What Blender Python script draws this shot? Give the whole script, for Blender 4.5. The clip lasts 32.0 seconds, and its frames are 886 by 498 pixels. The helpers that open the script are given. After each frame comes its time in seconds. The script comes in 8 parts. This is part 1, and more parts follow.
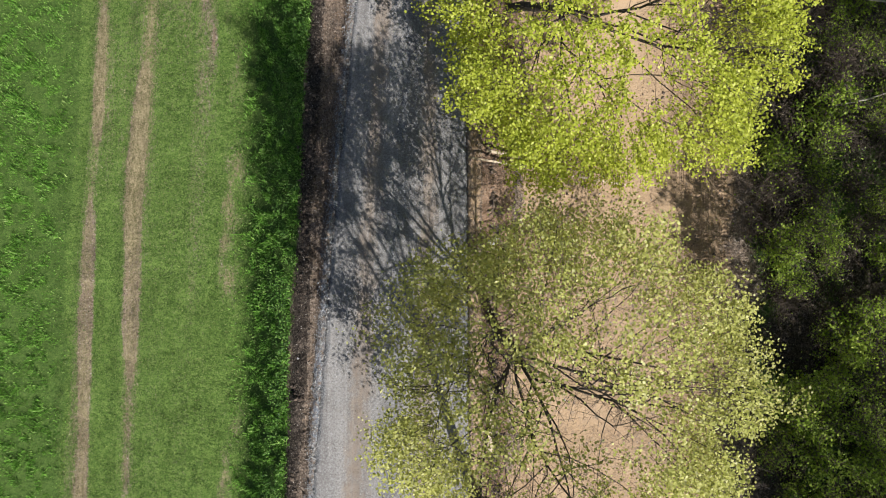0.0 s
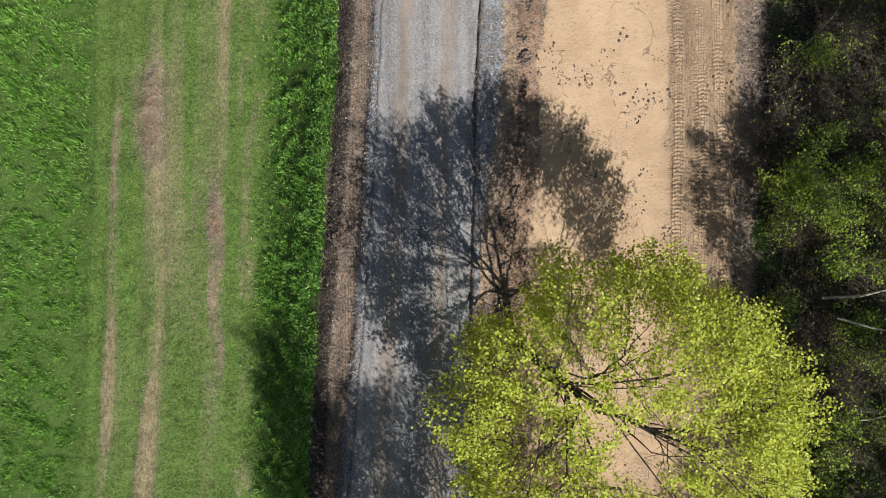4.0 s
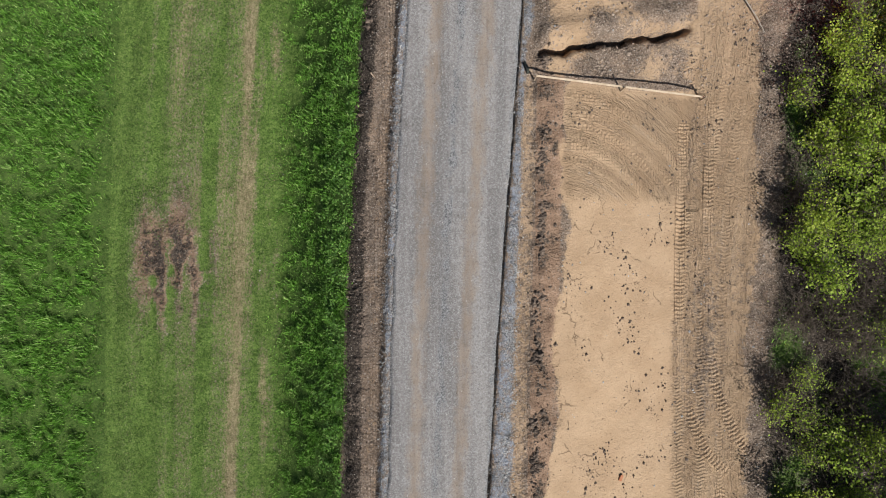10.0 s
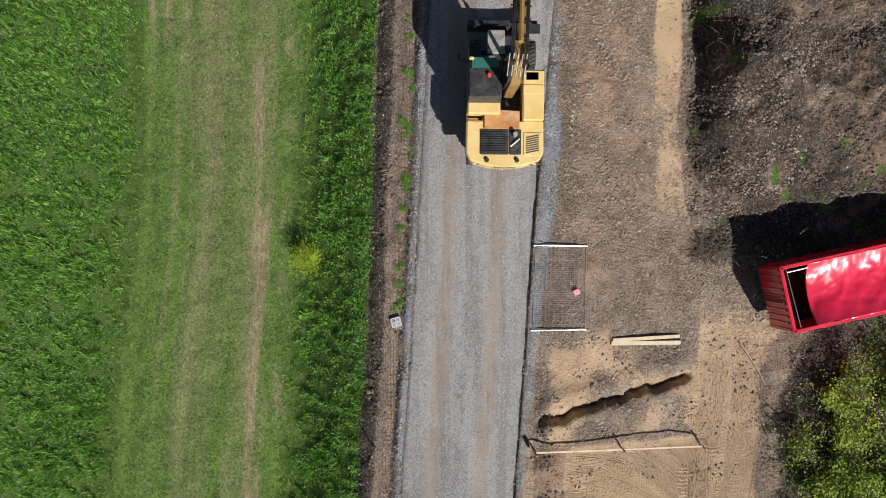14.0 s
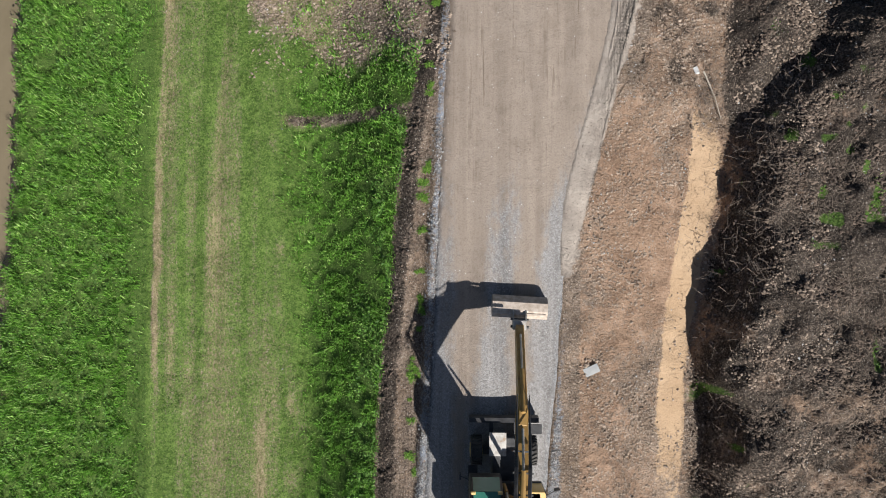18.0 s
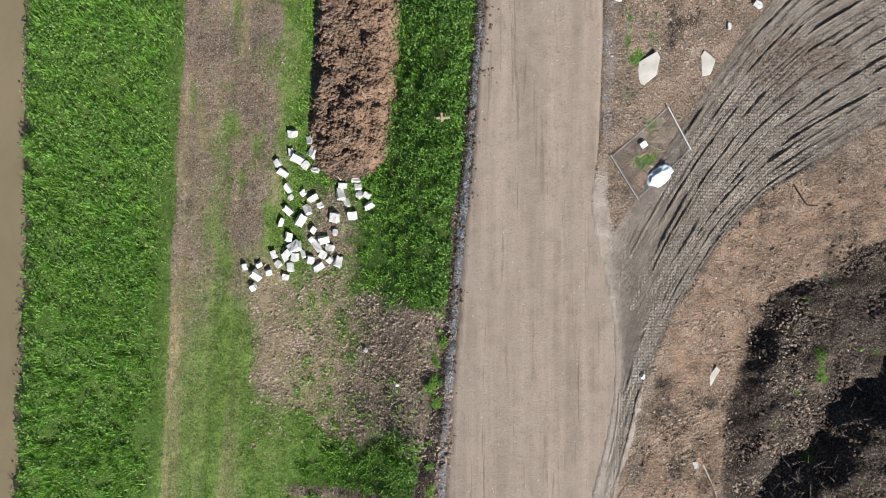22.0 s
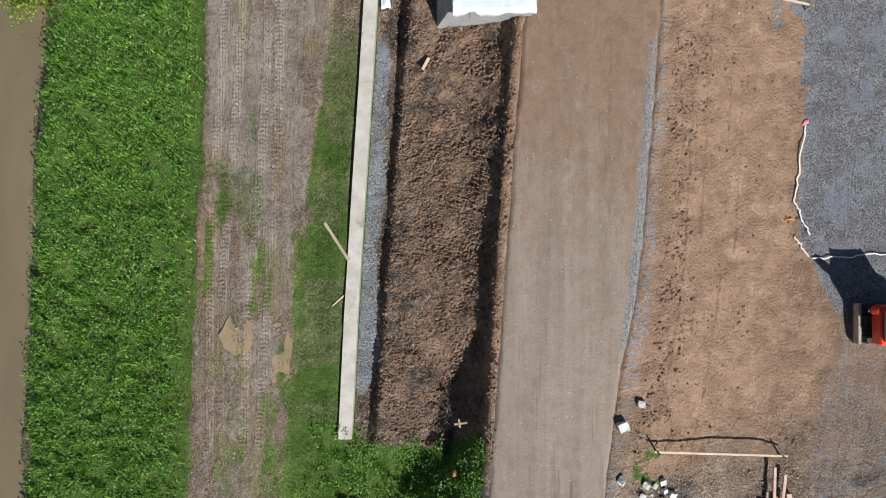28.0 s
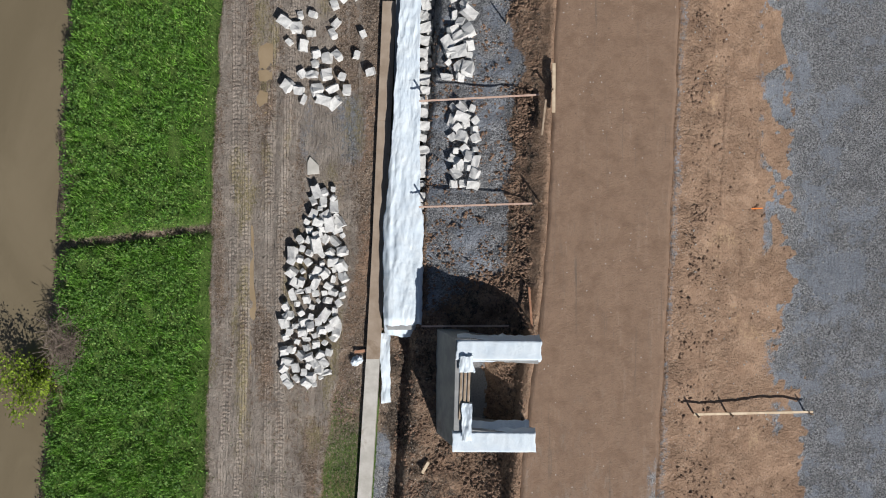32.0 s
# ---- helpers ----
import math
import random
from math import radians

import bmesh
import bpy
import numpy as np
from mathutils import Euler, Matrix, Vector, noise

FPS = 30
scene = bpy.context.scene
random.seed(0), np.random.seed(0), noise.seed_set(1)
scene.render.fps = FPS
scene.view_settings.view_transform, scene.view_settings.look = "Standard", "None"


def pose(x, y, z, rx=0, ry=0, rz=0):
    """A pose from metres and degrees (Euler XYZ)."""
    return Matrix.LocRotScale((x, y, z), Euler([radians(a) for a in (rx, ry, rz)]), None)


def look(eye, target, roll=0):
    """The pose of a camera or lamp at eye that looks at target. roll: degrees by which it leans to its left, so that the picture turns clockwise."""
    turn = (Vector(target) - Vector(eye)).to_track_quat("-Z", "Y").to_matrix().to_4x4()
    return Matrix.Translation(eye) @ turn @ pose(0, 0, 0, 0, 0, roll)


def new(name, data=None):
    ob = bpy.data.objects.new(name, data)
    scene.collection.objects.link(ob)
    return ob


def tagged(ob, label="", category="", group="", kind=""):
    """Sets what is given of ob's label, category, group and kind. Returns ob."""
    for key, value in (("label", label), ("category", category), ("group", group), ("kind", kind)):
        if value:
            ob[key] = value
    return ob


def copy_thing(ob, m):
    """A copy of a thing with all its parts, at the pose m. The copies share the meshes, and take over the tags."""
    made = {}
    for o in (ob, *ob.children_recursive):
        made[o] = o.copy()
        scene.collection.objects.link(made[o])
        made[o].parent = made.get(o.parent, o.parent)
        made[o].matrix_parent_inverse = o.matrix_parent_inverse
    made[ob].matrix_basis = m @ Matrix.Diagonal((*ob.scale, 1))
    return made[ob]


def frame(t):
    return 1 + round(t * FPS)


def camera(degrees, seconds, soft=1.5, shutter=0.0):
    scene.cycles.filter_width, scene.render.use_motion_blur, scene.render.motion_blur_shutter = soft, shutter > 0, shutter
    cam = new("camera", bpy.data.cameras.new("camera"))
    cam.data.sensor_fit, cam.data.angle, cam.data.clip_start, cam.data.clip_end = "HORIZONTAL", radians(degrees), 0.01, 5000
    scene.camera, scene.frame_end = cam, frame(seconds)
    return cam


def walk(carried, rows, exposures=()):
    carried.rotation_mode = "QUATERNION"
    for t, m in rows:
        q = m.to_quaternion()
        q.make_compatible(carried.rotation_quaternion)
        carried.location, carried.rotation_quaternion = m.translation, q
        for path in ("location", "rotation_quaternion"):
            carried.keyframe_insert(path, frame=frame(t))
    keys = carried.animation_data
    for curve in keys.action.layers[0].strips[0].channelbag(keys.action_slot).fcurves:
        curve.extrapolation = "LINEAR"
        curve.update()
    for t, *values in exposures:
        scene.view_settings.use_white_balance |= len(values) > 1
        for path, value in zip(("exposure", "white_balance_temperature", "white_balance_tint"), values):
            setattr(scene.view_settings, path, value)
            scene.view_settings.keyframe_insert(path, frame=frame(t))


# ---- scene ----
# A drone flies straight on over a construction site and looks straight down.
cam = camera(60.0, 32.0, soft=1.0)
FLIGHT = [
    (0.0, 0.000, 0.000, 31.786, -0.131, -0.137, -0.002),
    (0.5, -0.010, 1.492, 31.793, -0.143, -0.131, 0.015),
    (1.0, -0.025, 2.993, 31.811, -0.150, -0.111, 0.037),
    (1.5, -0.040, 4.480, 31.835, -0.147, -0.074, -0.034),
    (2.0, -0.053, 6.063, 31.865, -0.130, -0.052, -0.151),
    (2.5, -0.064, 7.717, 31.897, -0.128, -0.038, -0.238),
    (3.0, -0.074, 9.427, 31.922, -0.149, 0.004, -0.264),
    (3.5, -0.081, 11.150, 31.938, -0.171, 0.025, -0.287),
    (5.5, -0.140, 18.080, 31.878, -0.020, 0.084, -0.303),
    (6.0, -0.143, 19.919, 31.877, -0.024, 0.087, -0.274),
    (6.5, -0.146, 21.783, 31.875, -0.013, 0.078, -0.268),
    (7.0, -0.148, 23.636, 31.872, -0.010, 0.066, -0.255),
    (7.5, -0.151, 25.502, 31.870, -0.012, 0.048, -0.239),
    (8.0, -0.152, 27.368, 31.864, -0.041, 0.021, -0.233),
    (8.5, -0.152, 29.199, 31.859, -0.060, 0.008, -0.264),
    (9.0, -0.152, 31.001, 31.858, -0.075, -0.000, -0.275),
    (9.5, -0.151, 32.799, 31.859, -0.086, 0.009, -0.297),
    (10.0, -0.147, 34.594, 31.866, -0.100, 0.007, -0.314),
    (10.5, -0.142, 36.386, 31.877, -0.117, 0.005, -0.337),
    (11.0, -0.135, 38.174, 31.884, -0.147, 0.012, -0.360),
    (11.5, -0.129, 39.977, 31.895, -0.170, 0.015, -0.374),
    (12.0, -0.123, 41.768, 31.901, -0.183, 0.015, -0.355),
    (12.5, -0.121, 43.521, 31.907, -0.167, 0.000, -0.333),
    (13.0, -0.119, 45.235, 31.912, -0.129, -0.002, -0.289),
    (13.5, -0.116, 46.959, 31.919, -0.104, -0.009, -0.248),
    (14.0, -0.115, 48.705, 31.931, -0.106, -0.001, -0.177),
    (14.5, -0.114, 50.473, 31.939, -0.120, -0.004, -0.160),
    (16.5, -0.091, 57.659, 31.899, -0.139, 0.065, -0.184),
    (17.0, -0.091, 59.487, 31.890, -0.116, 0.073, -0.198),
    (17.5, -0.090, 61.320, 31.888, -0.103, 0.077, -0.168),
    (18.0, -0.091, 63.178, 31.891, -0.099, 0.078, -0.146),
    (18.5, -0.092, 65.026, 31.899, -0.095, 0.059, -0.130),
    (19.0, -0.095, 66.967, 31.899, -0.114, 0.048, -0.073),
    (19.5, -0.097, 68.912, 31.896, -0.128, 0.049, -0.020),
    (20.0, -0.100, 70.826, 31.893, -0.138, 0.051, 0.027),
    (20.5, -0.106, 72.705, 31.905, -0.148, 0.059, 0.056),
    (21.0, -0.113, 74.561, 31.933, -0.149, 0.047, 0.071),
    (21.5, -0.122, 76.398, 31.966, -0.160, 0.041, 0.083),
    (22.0, -0.130, 78.235, 31.999, -0.170, 0.034, 0.097),
    (22.5, -0.135, 80.094, 32.026, -0.196, -0.008, 0.130),
    (23.0, -0.137, 81.955, 32.043, -0.210, -0.022, 0.153),
    (23.5, -0.137, 83.814, 32.047, -0.209, -0.013, 0.156),
    (24.0, -0.134, 85.674, 32.039, -0.195, -0.012, 0.232),
    (24.5, -0.130, 87.507, 32.029, -0.167, -0.004, 0.263),
    (25.0, -0.126, 89.349, 32.021, -0.167, -0.009, 0.267),
    (25.5, -0.122, 91.204, 32.017, -0.173, -0.004, 0.279),
    (27.5, -0.061, 98.701, 31.938, -0.012, -0.052, 0.132),
    (28.0, -0.058, 100.605, 31.926, -0.034, -0.048, 0.140),
    (28.5, -0.054, 102.543, 31.919, -0.059, -0.056, 0.132),
    (29.0, -0.053, 104.555, 31.926, -0.074, -0.055, 0.157),
    (29.5, -0.052, 106.556, 31.946, -0.093, -0.084, 0.170),
    (30.0, -0.054, 108.525, 31.967, -0.098, -0.069, 0.201),
    (30.5, -0.057, 110.482, 31.980, -0.107, -0.062, 0.218),
    (31.0, -0.060, 112.471, 31.988, -0.108, -0.052, 0.216),
    (31.5, -0.064, 114.469, 31.995, -0.116, -0.033, 0.227),
    (32.0, -0.068, 116.461, 31.999, -0.126, 0.006, 0.241),
]
walk(cam, [(t, pose(x, y, z, rx, ry, rz)) for t, x, y, z, rx, ry, rz in FLIGHT],
     exposures=[(0, 0.46), (5, 0.42), (9, 0.2), (13, 0.14), (17, 0.48), (22, 0.52), (25, 0.42), (28, 0.28), (32, 0.0)])

# ---- world and sun ----
SUN_AZ = Vector((0.52, -0.854))            # the sun stands to the right and behind
SUN_EL = radians(41.5)
world = bpy.data.worlds.new("sky")
scene.world = world
world.use_nodes = True
wn = world.node_tree.nodes
sky = wn.new("ShaderNodeTexSky")
sky.sky_type = "NISHITA"
sky.sun_disc = False
sky.sun_elevation = SUN_EL
sky.sun_rotation = math.atan2(SUN_AZ.x, SUN_AZ.y)
wn["Background"].inputs["Strength"].default_value = 0.041
world.node_tree.links.new(sky.outputs[0], wn["Background"].inputs["Color"])
sun = new("sun", bpy.data.lights.new("sun", "SUN"))
sun.data.energy = 5.0
sun.data.angle = radians(0.5)
sun.data.color = (1.0, 0.968, 0.92)
toward = Vector((SUN_AZ.x * math.cos(SUN_EL), SUN_AZ.y * math.cos(SUN_EL), math.sin(SUN_EL)))
sun.matrix_world = look((0, 40, 60), Vector((0, 40, 60)) - toward)


# ---- noise, borders and heights of the land ----
rng = np.random.default_rng(7)
TABLE = rng.random((256, 256))


def vnoise(x, y, size, seed=0):
    """Smooth value noise between 0 and 1; size in metres."""
    x, y = np.asarray(x, float) / size + 17.3 * seed, np.asarray(y, float) / size + 31.7 * seed
    i, j = np.floor(x).astype(int), np.floor(y).astype(int)
    u, v = x - i, y - j
    u, v = u * u * (3 - 2 * u), v * v * (3 - 2 * v)
    a, b = TABLE[i % 256, j % 256], TABLE[(i + 1) % 256, j % 256]
    c, d = TABLE[i % 256, (j + 1) % 256], TABLE[(i + 1) % 256, (j + 1) % 256]
    return (a * (1 - u) + b * u) * (1 - v) + (c * (1 - u) + d * u) * v


def fbm(x, y, size, seed=0, octaves=4):
    """Layered noise round 0, about -1 to 1."""
    total, amount, weight = 0.0, 1.0, 0.0
    for k in range(octaves):
        total = total + amount * (vnoise(x, y, size / 2 ** k, seed + k) * 2 - 1)
        weight += amount
        amount *= 0.55
    return total / weight * 1.6


def smooth(a, b, x):
    u = np.clip((np.asarray(x, float) - a) / (np.asarray(b, float) - a), 0, 1)
    return u * u * (3 - 2 * u)


def knots(pairs):
    ys, xs = np.array(pairs, float).T

    def at(y):
        """Glides from knot to knot."""
        y = np.asarray(y, float)
        return (np.interp(y - 1.6, ys, xs) + np.interp(y, ys, xs) * 2 + np.interp(y + 1.6, ys, xs)) / 4
    return at


# borders: x at a given y, going north along the flight
field_z = knots([(0, 0), (36, 0), (50, 0.6), (65, 0.9), (130, 1.0)])
road_z = knots([(0, 2.8), (25, 2.5), (36, 2.6), (47, 3.05), (70, 3.4), (90, 3.75), (130, 3.75)])
low_z = knots([(0, 0.3), (40, 0.3), (48, 1.25), (70, 1.8), (95, 2.0), (111, 1.6), (130, 1.5)])
river_x = knots([(-40, -22), (40, -20.5), (55, -19.3), (67, -18.2), (74, -18.0), (82, -17.75), (99, -17.4), (108, -16.8), (116, -16.3), (128, -15.7)])
mown_l = knots([(-15, -15.8), (0, -15.33), (10, -14.65), (20, -14.4), (31, -14.1), (38, -13.8), (45, -13.1), (50, -12.3), (67, -11.9), (74, -11.4), (82, -10.95), (91, -10.3), (99, -10.05), (108, -9.6), (116, -9.4), (130, -8.9)])
bank_l = knots([(-15, -9.4), (0, -9.1), (10, -8.9), (20, -8.3), (31, -7.9), (38, -7.6), (45, -7.2), (50, -6.7), (58, -6.6), (67, -7.3), (70.5, -7.3), (77.3, -7.6), (80, -7.0), (82, -6.9), (91, -6.4), (99, -5.95), (108, -4.8), (116, -3.4), (130, -3.2)])
rise_l = knots([(0, -8.6), (20, -7.6), (38, -7.0), (58, -6.0), (67, -5.4), (74, -4.6), (84, -3.2), (91, -2.4), (93.2, -0.1), (96, 0.5), (99, 0.9), (108, 1.5), (116, 2.15), (130, 2.6)])
soil_l = knots([(-15, -6.3), (0, -5.57), (10, -4.97), (20, -4.18), (31, -3.94), (38, -3.63), (45, -3.03), (50, -2.84), (58, -2.54), (67, -1.6), (74, -0.2), (82, 0.54), (91, 1.33), (99, 1.8), (108, 2.35), (116, 2.95), (130, 3.3)])
road_l = knots([(-15, -5.3), (0, -4.18), (10, -3.2), (20, -2.54), (31, -2.18), (38, -1.9), (45, -1.38), (50, -1.09), (58, -0.63), (67, -0.2), (74, 0.24), (82, 0.94), (91, 1.63), (99, 2.17), (108, 2.8), (116, 3.7), (130, 4.2)])
road_r = knots([(-15, 1.1), (0, 1.01), (10, 0.9), (20, 1.19), (31, 1.92), (38, 2.46), (45, 2.99), (50, 3.31), (58, 4.12), (62, 4.4), (66, 5.1), (69, 6.0), (72, 6.75), (75, 6.9), (78, 6.2), (80, 5.7), (82, 5.65), (91, 5.88), (96, 6.5), (99, 7.15), (108, 7.9), (116, 8.27), (130, 8.8)])
shoulder_r = knots([(-15, 1.4), (0, 1.26), (10, 1.33), (20, 2.49), (31, 2.89), (38, 3.1), (45, 3.31), (50, 4.16), (58, 4.44), (63, 4.8), (66, 5.4), (69, 6.35), (72, 7.1), (75, 7.3), (78, 6.7), (80, 6.3), (82, 6.18), (91, 6.35), (99, 7.77), (108, 8.25), (116, 8.54), (130, 9.1)])
sand_l = knots([(-15, 2.4), (0, 2.6), (10, 3.4), (20, 3.58), (31, 4.27), (38, 4.49), (41, 4.6)])
sand_r = knots([(-15, 9.6), (0, 9.5), (20, 9.25), (31, 9.3), (38, 9.8), (42, 10.4)])
wood_l = knots([(-15, 12.2), (0, 12.3), (20, 12.4), (31, 12.9), (38, 13.6), (45, 13.6), (47, 16), (49, 24)])
mound_l = knots([(46, 14), (48.5, 10.2), (50, 9.6), (58, 9.5), (67, 11.0), (70, 10.6), (73, 10.9), (76, 12.3), (78, 15), (79, 20)])
spur_low = knots([(70, 5.4), (72.4, 6.9), (74.4, 7.9), (76.5, 9.85), (78.4, 12.0), (80.6, 14.1), (82.5, 16.7), (86, 22)])
spur_top = knots([(78.0, 5.3), (79, 5.7), (81, 6.0), (84.7, 8.7), (87.4, 11.2), (89.9, 14.2), (91.2, 16.9), (93, 22)])
wall_x = knots([(90, -4.0), (93, -3.93), (98.7, -3.66), (108.5, -3.05), (115, -2.68), (130, -2.1)])
yard_l = knots([(88, 16.5), (91, 14.0), (95, 14.6), (98, 15.6), (100.1, 14.5), (101, 13.75), (104, 14.1), (108.5, 14.3), (116.5, 13.7), (130, 13.4)])


def spur(x, y):
    """1 on the muddy track that swings away to the right, 0 beside it."""
    x, y = np.asarray(x, float), np.asarray(y, float)
    low = np.interp(x, [4.6, 5.6, 6.28, 7.13, 8.42, 10.34, 12.49, 16.69, 22], [62, 66, 69.1, 72.6, 75.6, 78.2, 80.3, 82.9, 86])
    top = np.interp(x, [5.0, 5.6, 6.26, 9.47, 12.0, 14.2, 16.9, 22], [77, 78, 78.9, 83.6, 87.0, 89.6, 91.2, 93])
    return smooth(low - 0.15, low + 0.25, y) * smooth(top + 0.15, top - 0.25, y) * smooth(road_r(y) - 0.4, road_r(y) - 0.1, x), (y - low) / (top - low)


def land(x, y):
    """The height of the ground, in metres."""
    x, y = np.asarray(x, float), np.asarray(y, float)
    zf, zr, zb = field_z(y), road_z(y), low_z(y)
    rl, rr, sr = road_l(y), road_r(y), shoulder_r(y)
    z = zf + 0.05 * fbm(x, y, 5.0, 3)
    # river bed and bank
    rx = river_x(y) + 0.25 * fbm(x * 0.2, y, 1.6, 5)
    z = z - 1.9 * smooth(rx + 1.4, rx - 1.2, x)
    z = z - 0.3 * np.exp(-((y - 116.8 - 0.12 * (x + 13)) / 0.25) ** 2) * smooth(-9.3, -9.8, x)
    # ramp up to the road
    up = smooth(rise_l(y) + 0.6 * smooth(92, 95, y), np.minimum(soil_l(y) + 0.5, rl - 0.15), x)
    z = z + (zr - 0.28 - zf) * up
    # berm of loose soil beside the road
    berm = np.exp(-((x - (soil_l(y) + 0.45)) / 0.4) ** 2)
    z = z + berm * (0.16 + 0.13 * fbm(x, y, 0.7, 8)) * smooth(92, 90, y)
    z = z + (zr - z) * smooth(rl - 0.45, rl - 0.05, x)
    # right of the road
    width = np.interp(y, [0, 44, 50, 62, 80, 112], [6.6, 6.6, 6.2, 6.0, 5.5, 5.6])
    f = np.clip((x - sr - 0.15) / width, 0, 1)
    right = zr - 0.12 * smooth(rr, sr + 0.2, x) + (zb - zr + 0.12) * (0.45 * f + 0.55 * f * f * (3 - 2 * f))
    right = right + 0.05 * fbm(x, y, 3.0, 11) * smooth(sr, sr + 1, x)
    z = np.where(x > (rl + rr) / 2, right, z)
    # low ridge of gravel at the edge of the road
    z = z + 0.06 * np.exp(-((x - rr - 0.2) / 0.14) ** 2) * smooth(60, 52, y) * (0.8 + 0.5 * fbm(x, y, 1.0, 13))
    z = z + 0.12 * np.exp(-((x - rl + 0.2) / 0.12) ** 2) * smooth(70, 60, y) * (0.6 + 0.8 * fbm(x, y, 1.2, 18))
    # windrow along the edge of the sand
    edge = np.exp(-((x - sr - 0.75) / 0.4) ** 2) * smooth(44, 40, y)
    z = z + edge * (0.10 + 0.10 * fbm(x, y, 0.8, 12))
    # dark brush-grown mound
    m = smooth(mound_l(y) - 0.2, mound_l(y) + 1.4, x) * smooth(45.5, 54, y) * smooth(79.5, 74, y)
    z = z + m * (0.75 + 0.5 * fbm(x, y, 4.5, 14) + 0.3 * fbm(x, y, 1.3, 15))
    inner = np.minimum(x - mound_l(y) + 0.1, (x - 10.9) * 0.72 - (y - 67.6) * 0.69) + 0.7 * fbm(x, y, 3.0, 16)
    z = z + smooth(0.0, 1.5, inner) * smooth(50, 57, y) * (1.5 + 0.35 * fbm(x, y, 2.4, 17))
    # ruts of the muddy track
    on, across = spur(x, y)
    z = z - on * 0.06 * smooth(5.4, 8.0, x)
    z = z + 0.06 * np.exp(-((across + 0.02) / 0.05) ** 2) * smooth(6.2, 7.2, x) * smooth(18, 14, x)
    # trench beside the board fence, and its spoil
    tx, ty = (x - 3.46) / 6.5, y - (41.92 + (x - 3.46) * 0.234)
    inside = smooth(-0.02, 0.05, tx) * smooth(1.02, 0.95, tx)
    z = z - inside * 0.8 * np.exp(-((ty + 0.22 * fbm(x, 0 * y, 0.8, 25)) / 0.15) ** 2)
    z = z + inside * 0.22 * np.exp(-((ty - 0.75) / 0.45) ** 2)
    # pit behind the concrete strip
    pit = smooth(-3.0 + (y - 93) * 0.075, -2.6 + (y - 93) * 0.075, x) * (1 - up) * smooth(92.6, 93.6, y + 0.6 * (x < 0) - 0.9 * np.clip(x, 0, 3))
    z = z + pit * (0.55 + 0.28 * np.clip(x + 2, 0, 4) * smooth(95, 98, y) + 0.45 * smooth(rise_l(y) - 0.3, rise_l(y) + 0.9, x) + 0.08 * fbm(x, y, 0.7, 30) + 0.1 * fbm(x, y, 3.0, 31))
    # soil heaped against the concrete strip
    z = z + 0.27 * smooth(wall_x(y) - 1.6, wall_x(y) - 0.3, x) * smooth(wall_x(y) + 0.25, wall_x(y) + 0.1, x) * smooth(92.5, 94, y)
    # tracks in the mown strip
    for k, (a, b) in enumerate(((0.25, 0.22), (1.75, 0.25), (2.6, 0.2))):
        z = z - 0.05 * np.exp(-((x - mown_l(y) - a - 0.3 * fbm(0 * x, y, 20, 40 + k)) / b) ** 2) * smooth(94, 88, y)
    # mud ruts near the stones
    ruts = smooth(mown_l(y) + 0.3, mown_l(y) + 0.9, x) * smooth(bank_l(y) - 0.2, bank_l(y) - 1.0, x) * smooth(88, 96, y)
    z = z + ruts * 0.13 * (vnoise(x - mown_l(y), y * 0.05, 0.34, 44) - 0.5)
    # wheel ruts between the sand and the wood, and curved ones across the sand
    side = smooth(sand_r(y) - 0.1, sand_r(y) + 0.2, x) * smooth(wood_l(y) - 0.2, wood_l(y) - 0.8, x) * smooth(46, 42, y)
    z = z + side * 0.16 * (vnoise(x - sand_r(y), y * 0.05, 0.42, 46) - 0.5)
    bend = np.hypot(x - 4.2, y - 33.6)
    arcs = smooth(4.4, 4.7, x) * smooth(10.6, 9.6, x) * smooth(36.2, 37.0, y) * smooth(40.9, 40.3, y)
    z = z + arcs * 0.12 * (vnoise(bend, x * 0.05, 0.36, 47) - 0.5)
    return z


def ground(x, y):
    return float(land(np.array([x]), np.array([y]))[0])


# ---- mesh helpers ----
def mesh_np(name, verts, faces, mat=None, smooth_on=True):
    """A mesh from arrays: n x 3 corners and m x 3 or m x 4 indices."""
    verts, faces = np.asarray(verts, np.float32), np.asarray(faces, np.int32)
    me = bpy.data.meshes.new(name)
    k = faces.shape[1]
    me.vertices.add(len(verts))
    me.vertices.foreach_set("co", verts.ravel())
    me.loops.add(faces.size)
    me.loops.foreach_set("vertex_index", faces.ravel())
    me.polygons.add(len(faces))
    me.polygons.foreach_set("loop_start", np.arange(0, faces.size, k, dtype=np.int32))
    me.polygons.foreach_set("loop_total", np.full(len(faces), k, np.int32))
    me.polygons.foreach_set("use_smooth", np.full(len(faces), smooth_on))
    me.update(calc_edges=True)
    if mat:
        me.materials.append(mat)
    return me


def grid_mesh(name, X, Y, Z, mat=None):
    n, m = X.shape
    i = np.arange(n * m).reshape(n, m)
    F = np.stack([i[:-1, :-1], i[1:, :-1], i[1:, 1:], i[:-1, 1:]], -1).reshape(-1, 4)
    return mesh_np(name, np.stack([X, Y, Z], -1).reshape(-1, 3), F, mat)


def colours(me, name, rgba):
    a = me.attributes.new(name, "FLOAT_COLOR", "POINT")
    a.data.foreach_set("color", np.asarray(rgba, np.float32).ravel())


